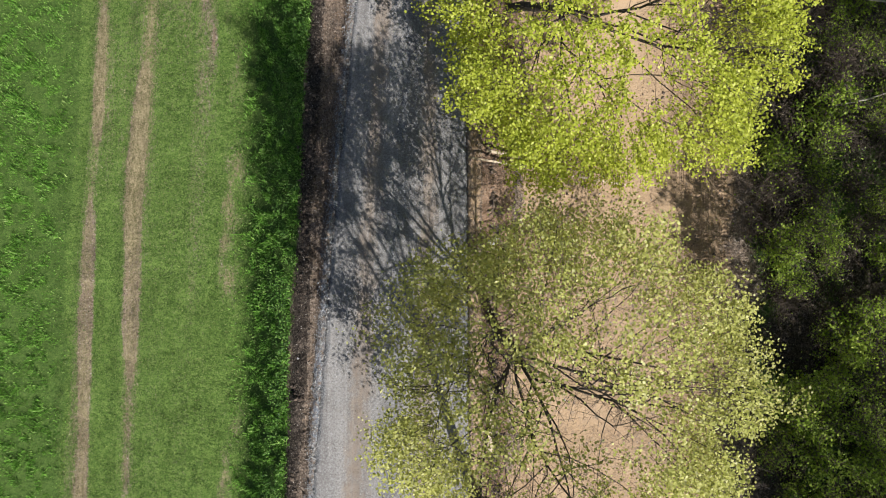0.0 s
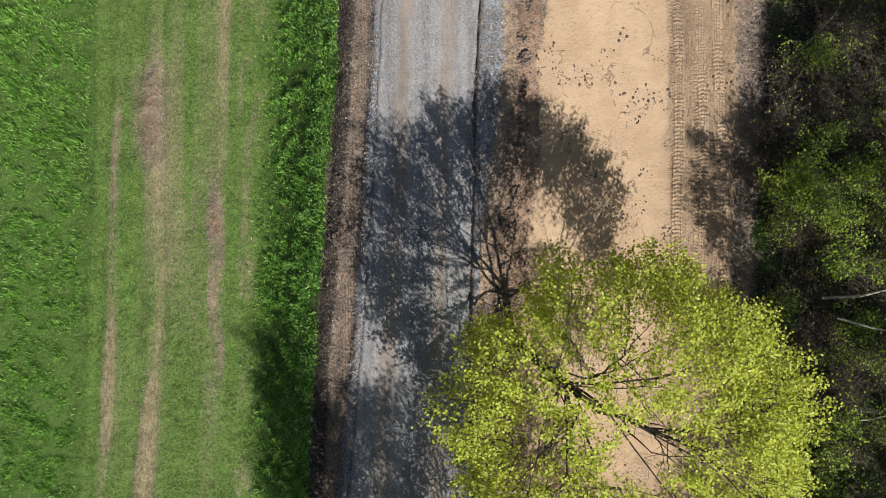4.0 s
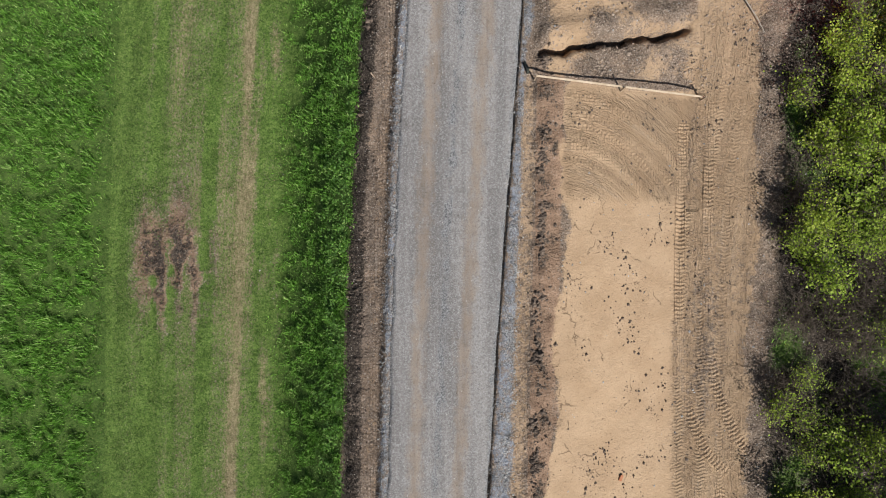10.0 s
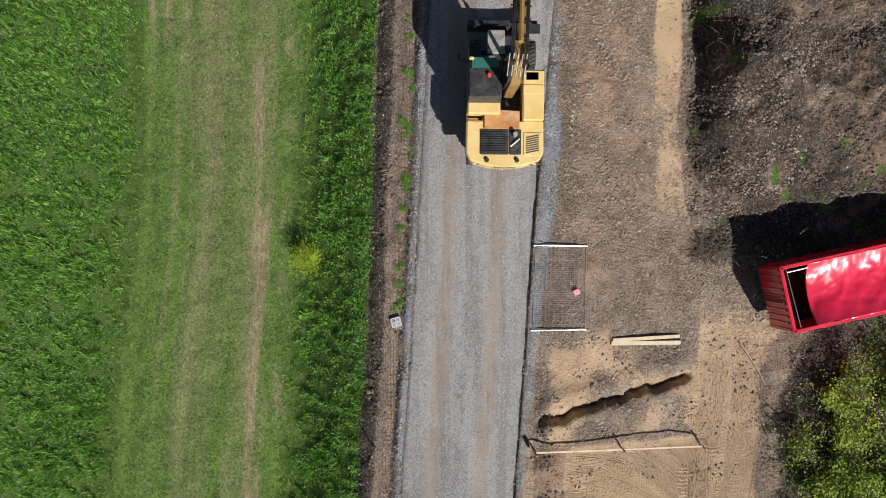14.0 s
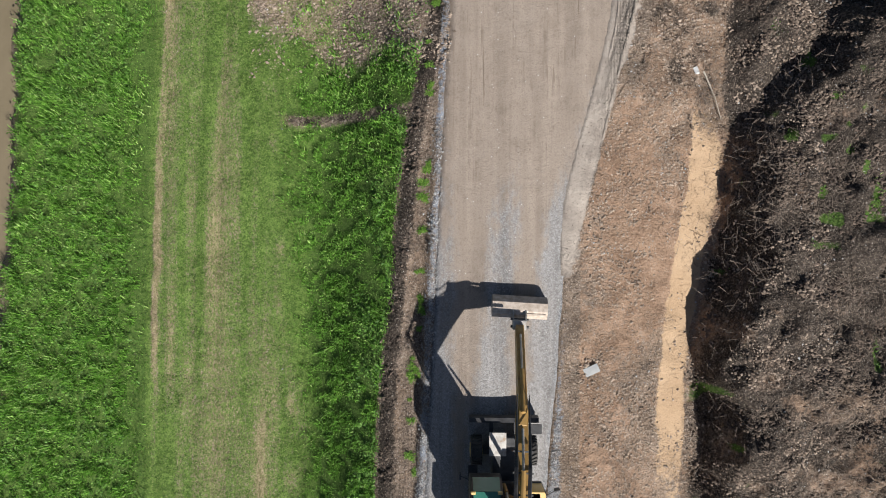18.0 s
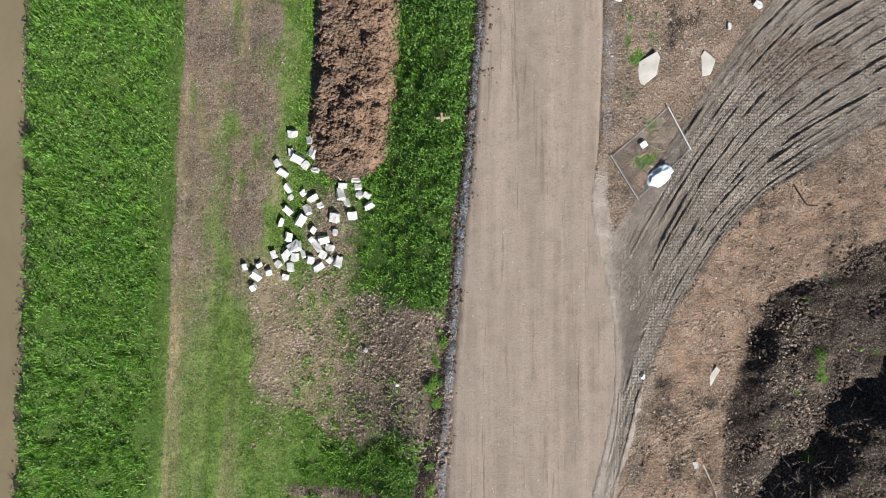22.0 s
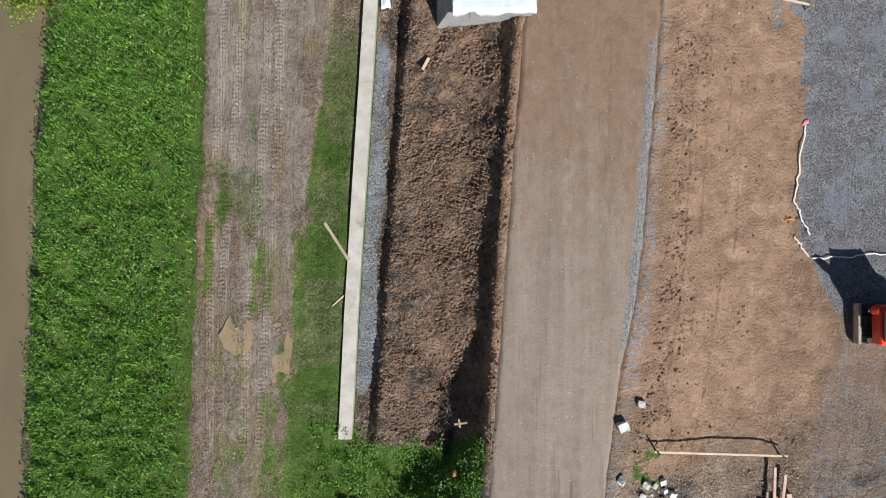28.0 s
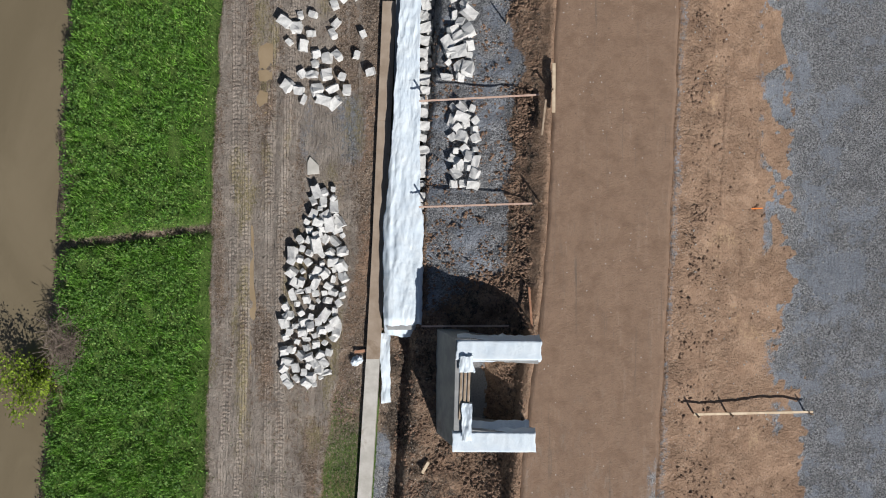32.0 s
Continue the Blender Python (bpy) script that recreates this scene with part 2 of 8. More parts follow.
def part(name, bm, material, parent=None, label="", at=None, bevel=0.0):
    """Links a bmesh as one mesh object, under a thing or a part where one is given."""
    if bevel > 0:
        bmesh.ops.bevel(bm, geom=list(bm.edges), offset=bevel, segments=1, affect="EDGES", profile=0.7)
    bmesh.ops.recalc_face_normals(bm, faces=bm.faces)
    me = bpy.data.meshes.new(name)
    bm.to_mesh(me)
    bm.free()
    me.materials.append(material)
    ob = new(name, me)
    if parent is not None:
        ob.parent = parent
    if at is not None:
        ob.matrix_basis = at
    if label:
        tagged(ob, label)
    return ob


def empty(name, m, label, category, group="", kind=""):
    ob = new(name)
    ob.empty_display_size = 0.2
    ob.matrix_basis = m
    return tagged(ob, label, category, group, kind)


def box(sx, sy, sz, m=None, bm=None):
    """A box that stands on its base, centred in x and y."""
    bm = bm or bmesh.new()
    m = m or Matrix()
    bmesh.ops.create_cube(bm, size=1, matrix=m @ Matrix.Translation((0, 0, sz / 2)) @ Matrix.Diagonal((sx, sy, sz, 1)))
    return bm


def rod(a, b, r, r2=None, sides=8, bm=None):
    """A round bar from a to b."""
    bm = bm or bmesh.new()
    a, b = Vector(a), Vector(b)
    q = (b - a).to_track_quat("Z", "Y").to_matrix().to_4x4()
    bmesh.ops.create_cone(bm, cap_ends=True, segments=sides, radius1=r, radius2=r if r2 is None else r2, depth=(b - a).length,
                          matrix=Matrix.Translation((a + b) / 2) @ q)
    return bm


def beam(a, b, w, h, bm=None):
    """A square bar from a to b, w wide and h high."""
    bm = bm or bmesh.new()
    a, b = Vector(a), Vector(b)
    q = (b - a).to_track_quat("X", "Z").to_matrix().to_4x4()
    bmesh.ops.create_cube(bm, size=1, matrix=Matrix.Translation((a + b) / 2) @ q @ Matrix.Diagonal(((b - a).length, w, h, 1)))
    return bm


def prism(outline, z0, z1, bm=None):
    """An upright solid over an outline of (x, y)."""
    bm = bm or bmesh.new()
    lo = [bm.verts.new((x, y, z0)) for x, y in outline]
    hi = [bm.verts.new((x, y, z1)) for x, y in outline]
    n = len(outline)
    bm.faces.new(lo[::-1])
    bm.faces.new(hi)
    for k in range(n):
        bm.faces.new((lo[k], lo[(k + 1) % n], hi[(k + 1) % n], hi[k]))
    return bm


def side_plate(outline, x0, x1, bm=None):
    """A solid over an outline of (y, z), from x0 to x1."""
    bm = bm or bmesh.new()
    lo = [bm.verts.new((x0, y, z)) for y, z in outline]
    hi = [bm.verts.new((x1, y, z)) for y, z in outline]
    n = len(outline)
    bm.faces.new(lo)
    bm.faces.new(hi[::-1])
    for k in range(n):
        bm.faces.new((lo[k], hi[k], hi[(k + 1) % n], lo[(k + 1) % n]))
    return bm



# ---- materials ----
class Nodes:
    """A small writer of node trees."""

    def __init__(self, name):
        self.mat = bpy.data.materials.new(name)
        self.mat.use_nodes = True
        self.tree = self.mat.node_tree
        self.bsdf = self.tree.nodes["Principled BSDF"]
        self.out = self.tree.nodes["Material Output"]
        self.pos = self.tree.nodes.new("ShaderNodeNewGeometry").outputs["Position"]

    def link(self, a, b):
        self.tree.links.new(a, b)

    def put(self, socket, value):
        if isinstance(value, bpy.types.NodeSocket):
            self.link(value, socket)
        elif isinstance(value, (tuple, list)) and len(value) == 3 and len(socket.default_value) == 4:
            socket.default_value = (*value, 1)
        else:
            socket.default_value = value

    def noise(self, scale, detail=4.0, rough=0.6, warp=0.0, stretch=None, vec=None):
        n = self.tree.nodes.new("ShaderNodeTexNoise")
        n.inputs["Scale"].default_value = scale
        n.inputs["Detail"].default_value = detail
        n.inputs["Roughness"].default_value = rough
        n.inputs["Distortion"].default_value = warp
        v = vec or self.pos
        if stretch:
            m = self.tree.nodes.new("ShaderNodeMapping")
            m.inputs["Scale"].default_value = stretch
            self.link(v, m.inputs["Vector"])
            v = m.outputs[0]
        self.link(v, n.inputs["Vector"])
        return n.outputs["Fac"]

    def cells(self, scale, feature="F1", what="Distance", vec=None):
        n = self.tree.nodes.new("ShaderNodeTexVoronoi")
        n.feature = feature
        n.inputs["Scale"].default_value = scale
        self.link(vec or self.pos, n.inputs["Vector"])
        return n.outputs[what]

    def ramp(self, fac, a, b, lo=0.0, hi=1.0):
        n = self.tree.nodes.new("ShaderNodeMapRange")
        n.interpolation_type = "SMOOTHSTEP"
        self.put(n.inputs["Value"], fac)
        for k, v in (("From Min", a), ("From Max", b), ("To Min", lo), ("To Max", hi)):
            n.inputs[k].default_value = v
        return n.outputs[0]

    def math(self, op, a, b=0.0, c=0.0):
        n = self.tree.nodes.new("ShaderNodeMath")
        n.operation = op
        for k, v in enumerate((a, b, c)):
            self.put(n.inputs[k], v)
        return n.outputs[0]

    def mix(self, fac, a, b, blend="MIX"):
        n = self.tree.nodes.new("ShaderNodeMix")
        n.data_type = "RGBA"
        n.blend_type = blend
        self.put(n.inputs[0], fac)
        self.put(n.inputs[6], a)
        self.put(n.inputs[7], b)
        return n.outputs[2]

    def attr(self, name):
        n = self.tree.nodes.new("ShaderNodeAttribute")
        n.attribute_name = name
        s = self.tree.nodes.new("ShaderNodeSeparateColor")
        self.link(n.outputs["Color"], s.inputs[0])
        return [*s.outputs, n.outputs["Alpha"]]

    def bump(self, height, strength=0.5, distance=0.02, normal=None):
        n = self.tree.nodes.new("ShaderNodeBump")
        n.inputs["Strength"].default_value = strength
        n.inputs["Distance"].default_value = distance
        self.put(n.inputs["Height"], height)
        if normal is not None:
            self.link(normal, n.inputs["Normal"])
        return n.outputs[0]

    def random(self):
        return self.tree.nodes.new("ShaderNodeObjectInfo").outputs["Random"]

    def island(self):
        return self.tree.nodes.new("ShaderNodeNewGeometry").outputs["Random Per Island"]

    def local(self):
        return self.tree.nodes.new("ShaderNodeTexCoord").outputs["Object"]

    def done(self, colour, rough=0.8, normal=None, metal=0.0, spec=None, coat=0.0):
        self.put(self.bsdf.inputs["Base Color"], colour)
        self.put(self.bsdf.inputs["Roughness"], rough)
        self.put(self.bsdf.inputs["Metallic"], metal)
        if normal is not None:
            self.link(normal, self.bsdf.inputs["Normal"])
        if spec is not None:
            self.bsdf.inputs["Specular IOR Level"].default_value = spec
        if coat:
            self.bsdf.inputs["Coat Weight"].default_value = coat
        return self.mat


def plain(name, a, b, scale=3.0, rough=0.6, metal=0.0, bump=0.2, dist=0.004, spec=None, coat=0.0, spots=0.0, dirt=None):
    """A surface of two tones, with fine relief; dirt: a third tone in stains."""
    n = Nodes(name)
    v = n.local()
    c = n.mix(n.ramp(n.noise(scale, 5, 0.65, vec=v), 0.3, 0.7), a, b)
    if dirt is not None:
        c = n.mix(n.ramp(n.noise(scale * 0.7, 6, 0.7, 0.5, vec=v), 0.56, 0.7, 0, 0.8), c, dirt)
    if spots:
        c = n.mix(n.ramp(n.noise(scale * 14, 2, vec=v), 0.62, 0.7, 0, spots), c, tuple(k * 0.5 for k in a))
    r = n.ramp(n.noise(scale * 2.3, 4, vec=v), 0.2, 0.8, max(rough - 0.1, 0.05), min(rough + 0.12, 1))
    return n.done(c, r, n.bump(n.noise(scale * 9, 4, vec=v), bump, dist), metal, spec, coat)


def make_ground_mat():
    n = Nodes("earth_and_grass")
    A, B, C = n.attr("cover_a"), n.attr("cover_b"), n.attr("cover_c")
    grass, dry, sand = A[0], A[1], A[2]
    stone, dark, red, packed = B
    ruts = C[2]
    lane = n.tree.nodes.new("ShaderNodeCombineXYZ")
    n.link(C[0], lane.inputs[0])
    n.link(n.math("MULTIPLY", C[1], 0.06), lane.inputs[1])
    lane = lane.outputs[0]

    def inverse(w, share=1.0):
        return n.math("SUBTRACT", 1.0, n.math("MULTIPLY", w, share))

    def times(*w):
        k = w[0]
        for q in w[1:]:
            k = n.math("MULTIPLY", k, q)
        return k
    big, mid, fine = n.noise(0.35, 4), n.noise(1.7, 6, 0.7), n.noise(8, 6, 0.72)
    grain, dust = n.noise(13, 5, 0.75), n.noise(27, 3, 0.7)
    streak, hair = n.noise(3.2, 5, 0.65, vec=lane), n.noise(13, 4, 0.7, vec=lane)
    lump = n.noise(4.2, 3, 0.6, 0.6)
    pebble, cobble = n.cells(30), n.cells(13)
    speck = n.tree.nodes.new("ShaderNodeSeparateColor")
    n.link(n.cells(30, what="Color"), speck.inputs[0])
    chip = n.tree.nodes.new("ShaderNodeSeparateColor")
    n.link(n.cells(13, what="Color"), chip.inputs[0])
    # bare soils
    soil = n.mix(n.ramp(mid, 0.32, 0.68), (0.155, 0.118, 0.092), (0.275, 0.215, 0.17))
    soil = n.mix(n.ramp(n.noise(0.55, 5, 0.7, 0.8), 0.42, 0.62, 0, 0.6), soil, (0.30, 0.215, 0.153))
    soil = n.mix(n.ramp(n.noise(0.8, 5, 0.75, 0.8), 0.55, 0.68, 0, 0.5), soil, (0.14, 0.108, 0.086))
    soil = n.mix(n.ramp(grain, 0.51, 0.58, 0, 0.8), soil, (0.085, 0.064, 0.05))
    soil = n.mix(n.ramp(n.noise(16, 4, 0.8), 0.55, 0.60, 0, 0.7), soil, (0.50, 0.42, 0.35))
    redc = n.mix(n.ramp(mid, 0.3, 0.7), (0.265, 0.172, 0.118), (0.365, 0.25, 0.175))
    redc = n.mix(n.ramp(n.noise(0.9, 5, 0.75, 0.6), 0.54, 0.66, 0, 0.45), redc, (0.20, 0.128, 0.088))
    redc = n.mix(n.ramp(grain, 0.54, 0.62, 0, 0.7), redc, (0.135, 0.084, 0.058))
    redc = n.mix(n.ramp(n.noise(16, 4, 0.8), 0.57, 0.63, 0, 0.5), redc, (0.44, 0.32, 0.235))
    sandc = n.mix(n.ramp(n.noise(0.7, 4, 0.6), 0.3, 0.7), (0.40, 0.278, 0.175), (0.49, 0.35, 0.228))
    sandc = n.mix(n.ramp(n.noise(2.4, 6, 0.8, 0.5), 0.55, 0.68, 0, 0.5), sandc, (0.33, 0.225, 0.142))
    sandc = n.mix(n.ramp(grain, 0.58, 0.66, 0, 0.7), sandc, (0.24, 0.16, 0.10))
    sandc = n.mix(n.ramp(dust, 0.56, 0.66, 0, 0.45), sandc, (0.58, 0.45, 0.32))
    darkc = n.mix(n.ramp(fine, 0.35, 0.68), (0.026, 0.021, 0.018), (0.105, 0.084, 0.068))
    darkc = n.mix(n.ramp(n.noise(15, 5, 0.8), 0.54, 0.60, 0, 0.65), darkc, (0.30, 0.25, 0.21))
    stonec = n.mix(n.ramp(n.noise(15, 5, 0.85), 0.40, 0.60), (0.07, 0.073, 0.08), (0.40, 0.41, 0.43))
    stonec = n.mix(n.ramp(mid, 0.42, 0.64, 0, 0.5), stonec, (0.13, 0.135, 0.145))
    stonec = n.mix(n.ramp(n.noise(0.5, 7, 0.78, 0.2), 0.50, 0.56, 0, 0.6), stonec, (0.27, 0.305, 0.365))
    stonec = n.mix(n.ramp(n.noise(22, 4, 0.8), 0.55, 0.62, 0, 0.6), stonec, (0.05, 0.05, 0.054))
    trodden = n.mix(n.ramp(n.noise(1.3, 5, 0.7), 0.32, 0.68), (0.265, 0.228, 0.198), (0.385, 0.337, 0.292))
    trodden = n.mix(n.ramp(grain, 0.56, 0.64, 0, 0.6), trodden, (0.15, 0.125, 0.105))
    # grass: short green turf, straw, and tall grass's floor darkened for shade between blades
    turf = n.mix(n.ramp(n.noise(6, 6, 0.8), 0.36, 0.64), (0.062, 0.118, 0.022), (0.155, 0.24, 0.055))
    turf = n.mix(n.ramp(n.noise(14, 5, 0.8), 0.49, 0.58, 0, 0.75), turf, (0.028, 0.062, 0.012))
    turf = n.mix(n.ramp(n.noise(21, 4, 0.8), 0.56, 0.63, 0, 0.65), turf, (0.30, 0.36, 0.13))
    turf = n.mix(n.ramp(dry, 0.14, 0.0, 0, 0.4), turf, (0.03, 0.066, 0.015))
    straw = n.mix(n.ramp(n.noise(9, 5, 0.75, stretch=(1, 0.3, 1)), 0.36, 0.64), (0.175, 0.15, 0.078), (0.345, 0.285, 0.175))
    straw = n.mix(n.ramp(n.noise(14, 5, 0.8), 0.50, 0.59, 0, 0.65), straw, (0.085, 0.095, 0.035))
    straw = n.mix(n.ramp(n.noise(21, 4, 0.8), 0.56, 0.63, 0, 0.55), straw, (0.50, 0.43, 0.28))
    jitter = n.math("MULTIPLY", n.math("SUBTRACT", n.noise(5, 6, 0.8), 0.5), 1.5)
    nap = n.math("MULTIPLY", n.math("SUBTRACT", n.noise(13, 5, 0.8, stretch=(1, 0.55, 1)), 0.5), 1.5)

    def on(weight, a=0.35, b=0.65, by=jitter):
        return n.ramp(n.math("ADD", weight, by), a, b)
    c = n.mix(on(red), soil, redc)
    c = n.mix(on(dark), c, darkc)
    c = n.mix(on(sand), c, sandc)
    c = n.mix(on(stone), c, stonec)
    c = n.mix(on(packed, 0.3, 0.6), c, trodden)
    # wheel marks: moist dark lines and dry pale ones
    wet = times(n.ramp(n.math("ADD", n.math("MULTIPLY", streak, 0.5), n.math("MULTIPLY", hair, 0.5)), 0.47, 0.41), ruts)
    c = n.mix(n.math("MULTIPLY", wet, 0.5), c, (0.115, 0.10, 0.09))
    pale = times(n.ramp(n.math("ADD", n.math("MULTIPLY", streak, 0.6), n.math("MULTIPLY", hair, 0.4)), 0.54, 0.64), ruts)
    c = n.mix(n.math("MULTIPLY", pale, 0.5), c, (0.43, 0.385, 0.34))
    # drying cracks in the sand
    warp = n.tree.nodes.new("ShaderNodeVectorMath")
    warp.operation = "MULTIPLY_ADD"
    swirl = n.tree.nodes.new("ShaderNodeTexNoise")
    swirl.inputs["Scale"].default_value = 1.1
    swirl.inputs["Detail"].default_value = 7
    n.link(n.pos, swirl.inputs["Vector"])
    n.link(swirl.outputs["Color"], warp.inputs[0])
    warp.inputs[1].default_value = (1.6, 1.6, 1.6)
    n.link(n.pos, warp.inputs[2])
    crack = n.ramp(n.cells(0.42, "DISTANCE_TO_EDGE", vec=warp.outputs[0]), 0.010, 0.003)
    crack = times(crack, n.ramp(mid, 0.47, 0.55), n.ramp(big, 0.46, 0.54), n.ramp(sand, 0.5, 0.8))
    c = n.mix(n.math("MULTIPLY", crack, 0.5), c, (0.13, 0.085, 0.055))
    # pale chips and dark crumbs lying in bare soil
    chips = times(n.ramp(chip.outputs[1], 0.90, 0.92, 0, 0.9), n.ramp(cobble, 0.32, 0.22), inverse(sand, 0.9), inverse(red, 0.7), inverse(packed))
    tiny = times(n.ramp(speck.outputs[2], 0.88, 0.9, 0, 0.85), n.ramp(pebble, 0.34, 0.24), inverse(sand, 0.75), inverse(packed), n.ramp(mid, 0.42, 0.58))
    pits = times(n.ramp(chip.outputs[0], 0.93, 0.95, 0, 0.9), n.ramp(cobble, 0.36, 0.24), n.ramp(mid, 0.42, 0.56))
    c = n.mix(pits, c, (0.07, 0.052, 0.04))
    c = n.mix(chips, c, (0.52, 0.49, 0.45))
    c = n.mix(tiny, c, (0.48, 0.44, 0.39))
    c = n.mix(on(dry, 0.25, 0.75, nap), c, straw)
    c = n.mix(on(grass, 0.25, 0.7, nap), c, turf)
    c = n.mix(n.ramp(big, 0.3, 0.7, 0, 0.2), c, (0.6, 0.6, 0.6), "MULTIPLY")
    # relief: clods in loose soil, little on graded sand, packed earth and turf
    loose = times(inverse(sand, 0.78), inverse(stone, 0.55), inverse(n.math("MINIMUM", red, 1.0), 0.35), inverse(packed, 0.8), inverse(grass, 0.75), inverse(dry, 0.6))
    loose = times(n.math("ADD", loose, n.math("MULTIPLY", dark, 0.4)), n.ramp(n.noise(0.8, 4, 0.65), 0.36, 0.64, 0.5, 1.3))
    h = n.math("ADD", n.math("MULTIPLY", lump, 0.4), n.math("MULTIPLY", fine, 0.9))
    h = times(n.math("ADD", h, n.math("ADD", n.math("MULTIPLY", grain, 0.75), n.math("MULTIPLY", cobble, -0.3))), loose)
    h = n.math("ADD", h, n.math("ADD", n.math("MULTIPLY", dust, 0.09), n.math("MULTIPLY", n.math("MULTIPLY", pebble, stone), -0.22)))
    h = n.math("ADD", h, n.math("MULTIPLY", crack, -0.2))
    tread = n.math("MULTIPLY", n.math("SINE", n.math("ADD", n.math("MULTIPLY", C[1], 44.0), n.math("MULTIPLY", n.math("SINE", n.math("MULTIPLY", C[0], 14.0)), 1.6))), 0.16)
    tread = n.math("MULTIPLY", tread, C[3])
    h = n.math("ADD", h, n.math("ADD", tread, times(n.math("ADD", n.math("MULTIPLY", n.math("ABSOLUTE", n.math("SUBTRACT", hair, 0.5)), 2.2), streak), ruts, 2.2)))
    return n.done(c, 0.93, n.bump(h, 1.0, 0.13), spec=0.15)


def make_road_mat():
    n = Nodes("crushed_stone_road")
    A = n.attr("cover_a")
    dirt, mud, loose = A[0], A[1], A[2]
    streak = n.noise(1.7, 5, 0.65, stretch=(1, 0.045, 1))
    hair = n.noise(8, 4, 0.7, stretch=(1, 0.05, 1))
    mid, fine, grit = n.noise(1.6, 6, 0.7), n.noise(13, 5, 0.75), n.noise(48, 3, 0.7)
    speck = n.tree.nodes.new("ShaderNodeSeparateColor")
    n.link(n.cells(30, what="Color"), speck.inputs[0])
    grey = n.mix(n.ramp(streak, 0.35, 0.65), (0.19, 0.18, 0.175), (0.315, 0.30, 0.29))
    grey = n.mix(n.ramp(speck.outputs[0], 0.35, 1, 0, 0.6), grey, (0.42, 0.42, 0.425))
    grey = n.mix(n.ramp(fine, 0.48, 0.62, 0, 0.6), grey, (0.13, 0.127, 0.127))
    tan = n.mix(n.ramp(streak, 0.32, 0.68), (0.235, 0.192, 0.158), (0.325, 0.27, 0.224))
    tan = n.mix(n.ramp(n.noise(0.7, 5, 0.7, 0.6), 0.4, 0.65, 0, 0.55), tan, (0.30, 0.252, 0.213))
    tan = n.mix(n.ramp(fine, 0.53, 0.62, 0, 0.5), n.mix(n.math("MULTIPLY", n.ramp(hair, 0.54, 0.66, 0, 0.5), n.ramp(mid, 0.45, 0.6)), tan, (0.2, 0.16, 0.13)), (0.185, 0.145, 0.115))
    redd = n.mix(n.ramp(mid, 0.3, 0.7), (0.20, 0.132, 0.092), (0.285, 0.195, 0.14))
    redd = n.mix(n.math("MULTIPLY", n.ramp(hair, 0.52, 0.66, 0, 0.4), n.ramp(mid, 0.45, 0.6)), redd, (0.33, 0.25, 0.195))
    redd = n.mix(n.ramp(fine, 0.54, 0.62, 0, 0.5), redd, (0.16, 0.11, 0.08))
    rock = n.mix(n.ramp(speck.outputs[1], 0, 1), (0.10, 0.102, 0.108), (0.32, 0.325, 0.335))
    j = n.math("MULTIPLY", n.math("SUBTRACT", n.noise(3.5, 6, 0.75, stretch=(1, 0.35, 1)), 0.5), 1.3)
    c = n.mix(n.ramp(n.math("ADD", dirt, j), 0.25, 0.75), grey, tan)
    c = n.mix(n.ramp(n.math("ADD", mud, j), 0.25, 0.75), c, redd)
    c = n.mix(n.ramp(n.math("ADD", loose, j), 0.35, 0.65), c, rock)
    c = n.mix(n.ramp(mid, 0.45, 0.75, 0, 0.35), c, (0.55, 0.52, 0.5), "MULTIPLY")
    c = n.mix(n.ramp(grit, 0.54, 0.66, 0, 0.5), c, (0.10, 0.092, 0.085))
    smear = n.math("MULTIPLY", n.ramp(n.noise(4.5, 5, 0.7, 0.3, stretch=(1, 0.035, 1)), 0.57, 0.64), n.ramp(n.noise(0.9, 4, 0.7, stretch=(1, 0.3, 1)), 0.42, 0.6))
    c = n.mix(n.math("MULTIPLY", n.math("MULTIPLY", smear, dirt), 0.55), c, (0.15, 0.118, 0.095))
    crumb = n.tree.nodes.new("ShaderNodeSeparateColor")
    n.link(n.cells(9, what="Color"), crumb.inputs[0])
    dot = n.math("MULTIPLY", n.ramp(crumb.outputs[0], 0.90, 0.92), n.ramp(n.cells(9), 0.26, 0.16))
    c = n.mix(n.math("MULTIPLY", dot, n.ramp(mid, 0.45, 0.6, 0, 0.8)), c, (0.10, 0.08, 0.066))
    dot = n.math("MULTIPLY", n.ramp(crumb.outputs[1], 0.95, 0.96), n.ramp(n.cells(9), 0.22, 0.14))
    c = n.mix(dot, c, (0.50, 0.48, 0.46))
    h = n.math("ADD", fine, n.math("ADD", n.math("MULTIPLY", n.cells(30), 0.5), n.math("ADD", n.math("MULTIPLY", n.math("MULTIPLY", hair, n.ramp(mid, 0.42, 0.6)), 0.8), n.math("MULTIPLY", n.noise(21, 3, 0.7), 0.7))))
    return n.done(c, 0.92, n.bump(h, 0.6, 0.03), spec=0.18)


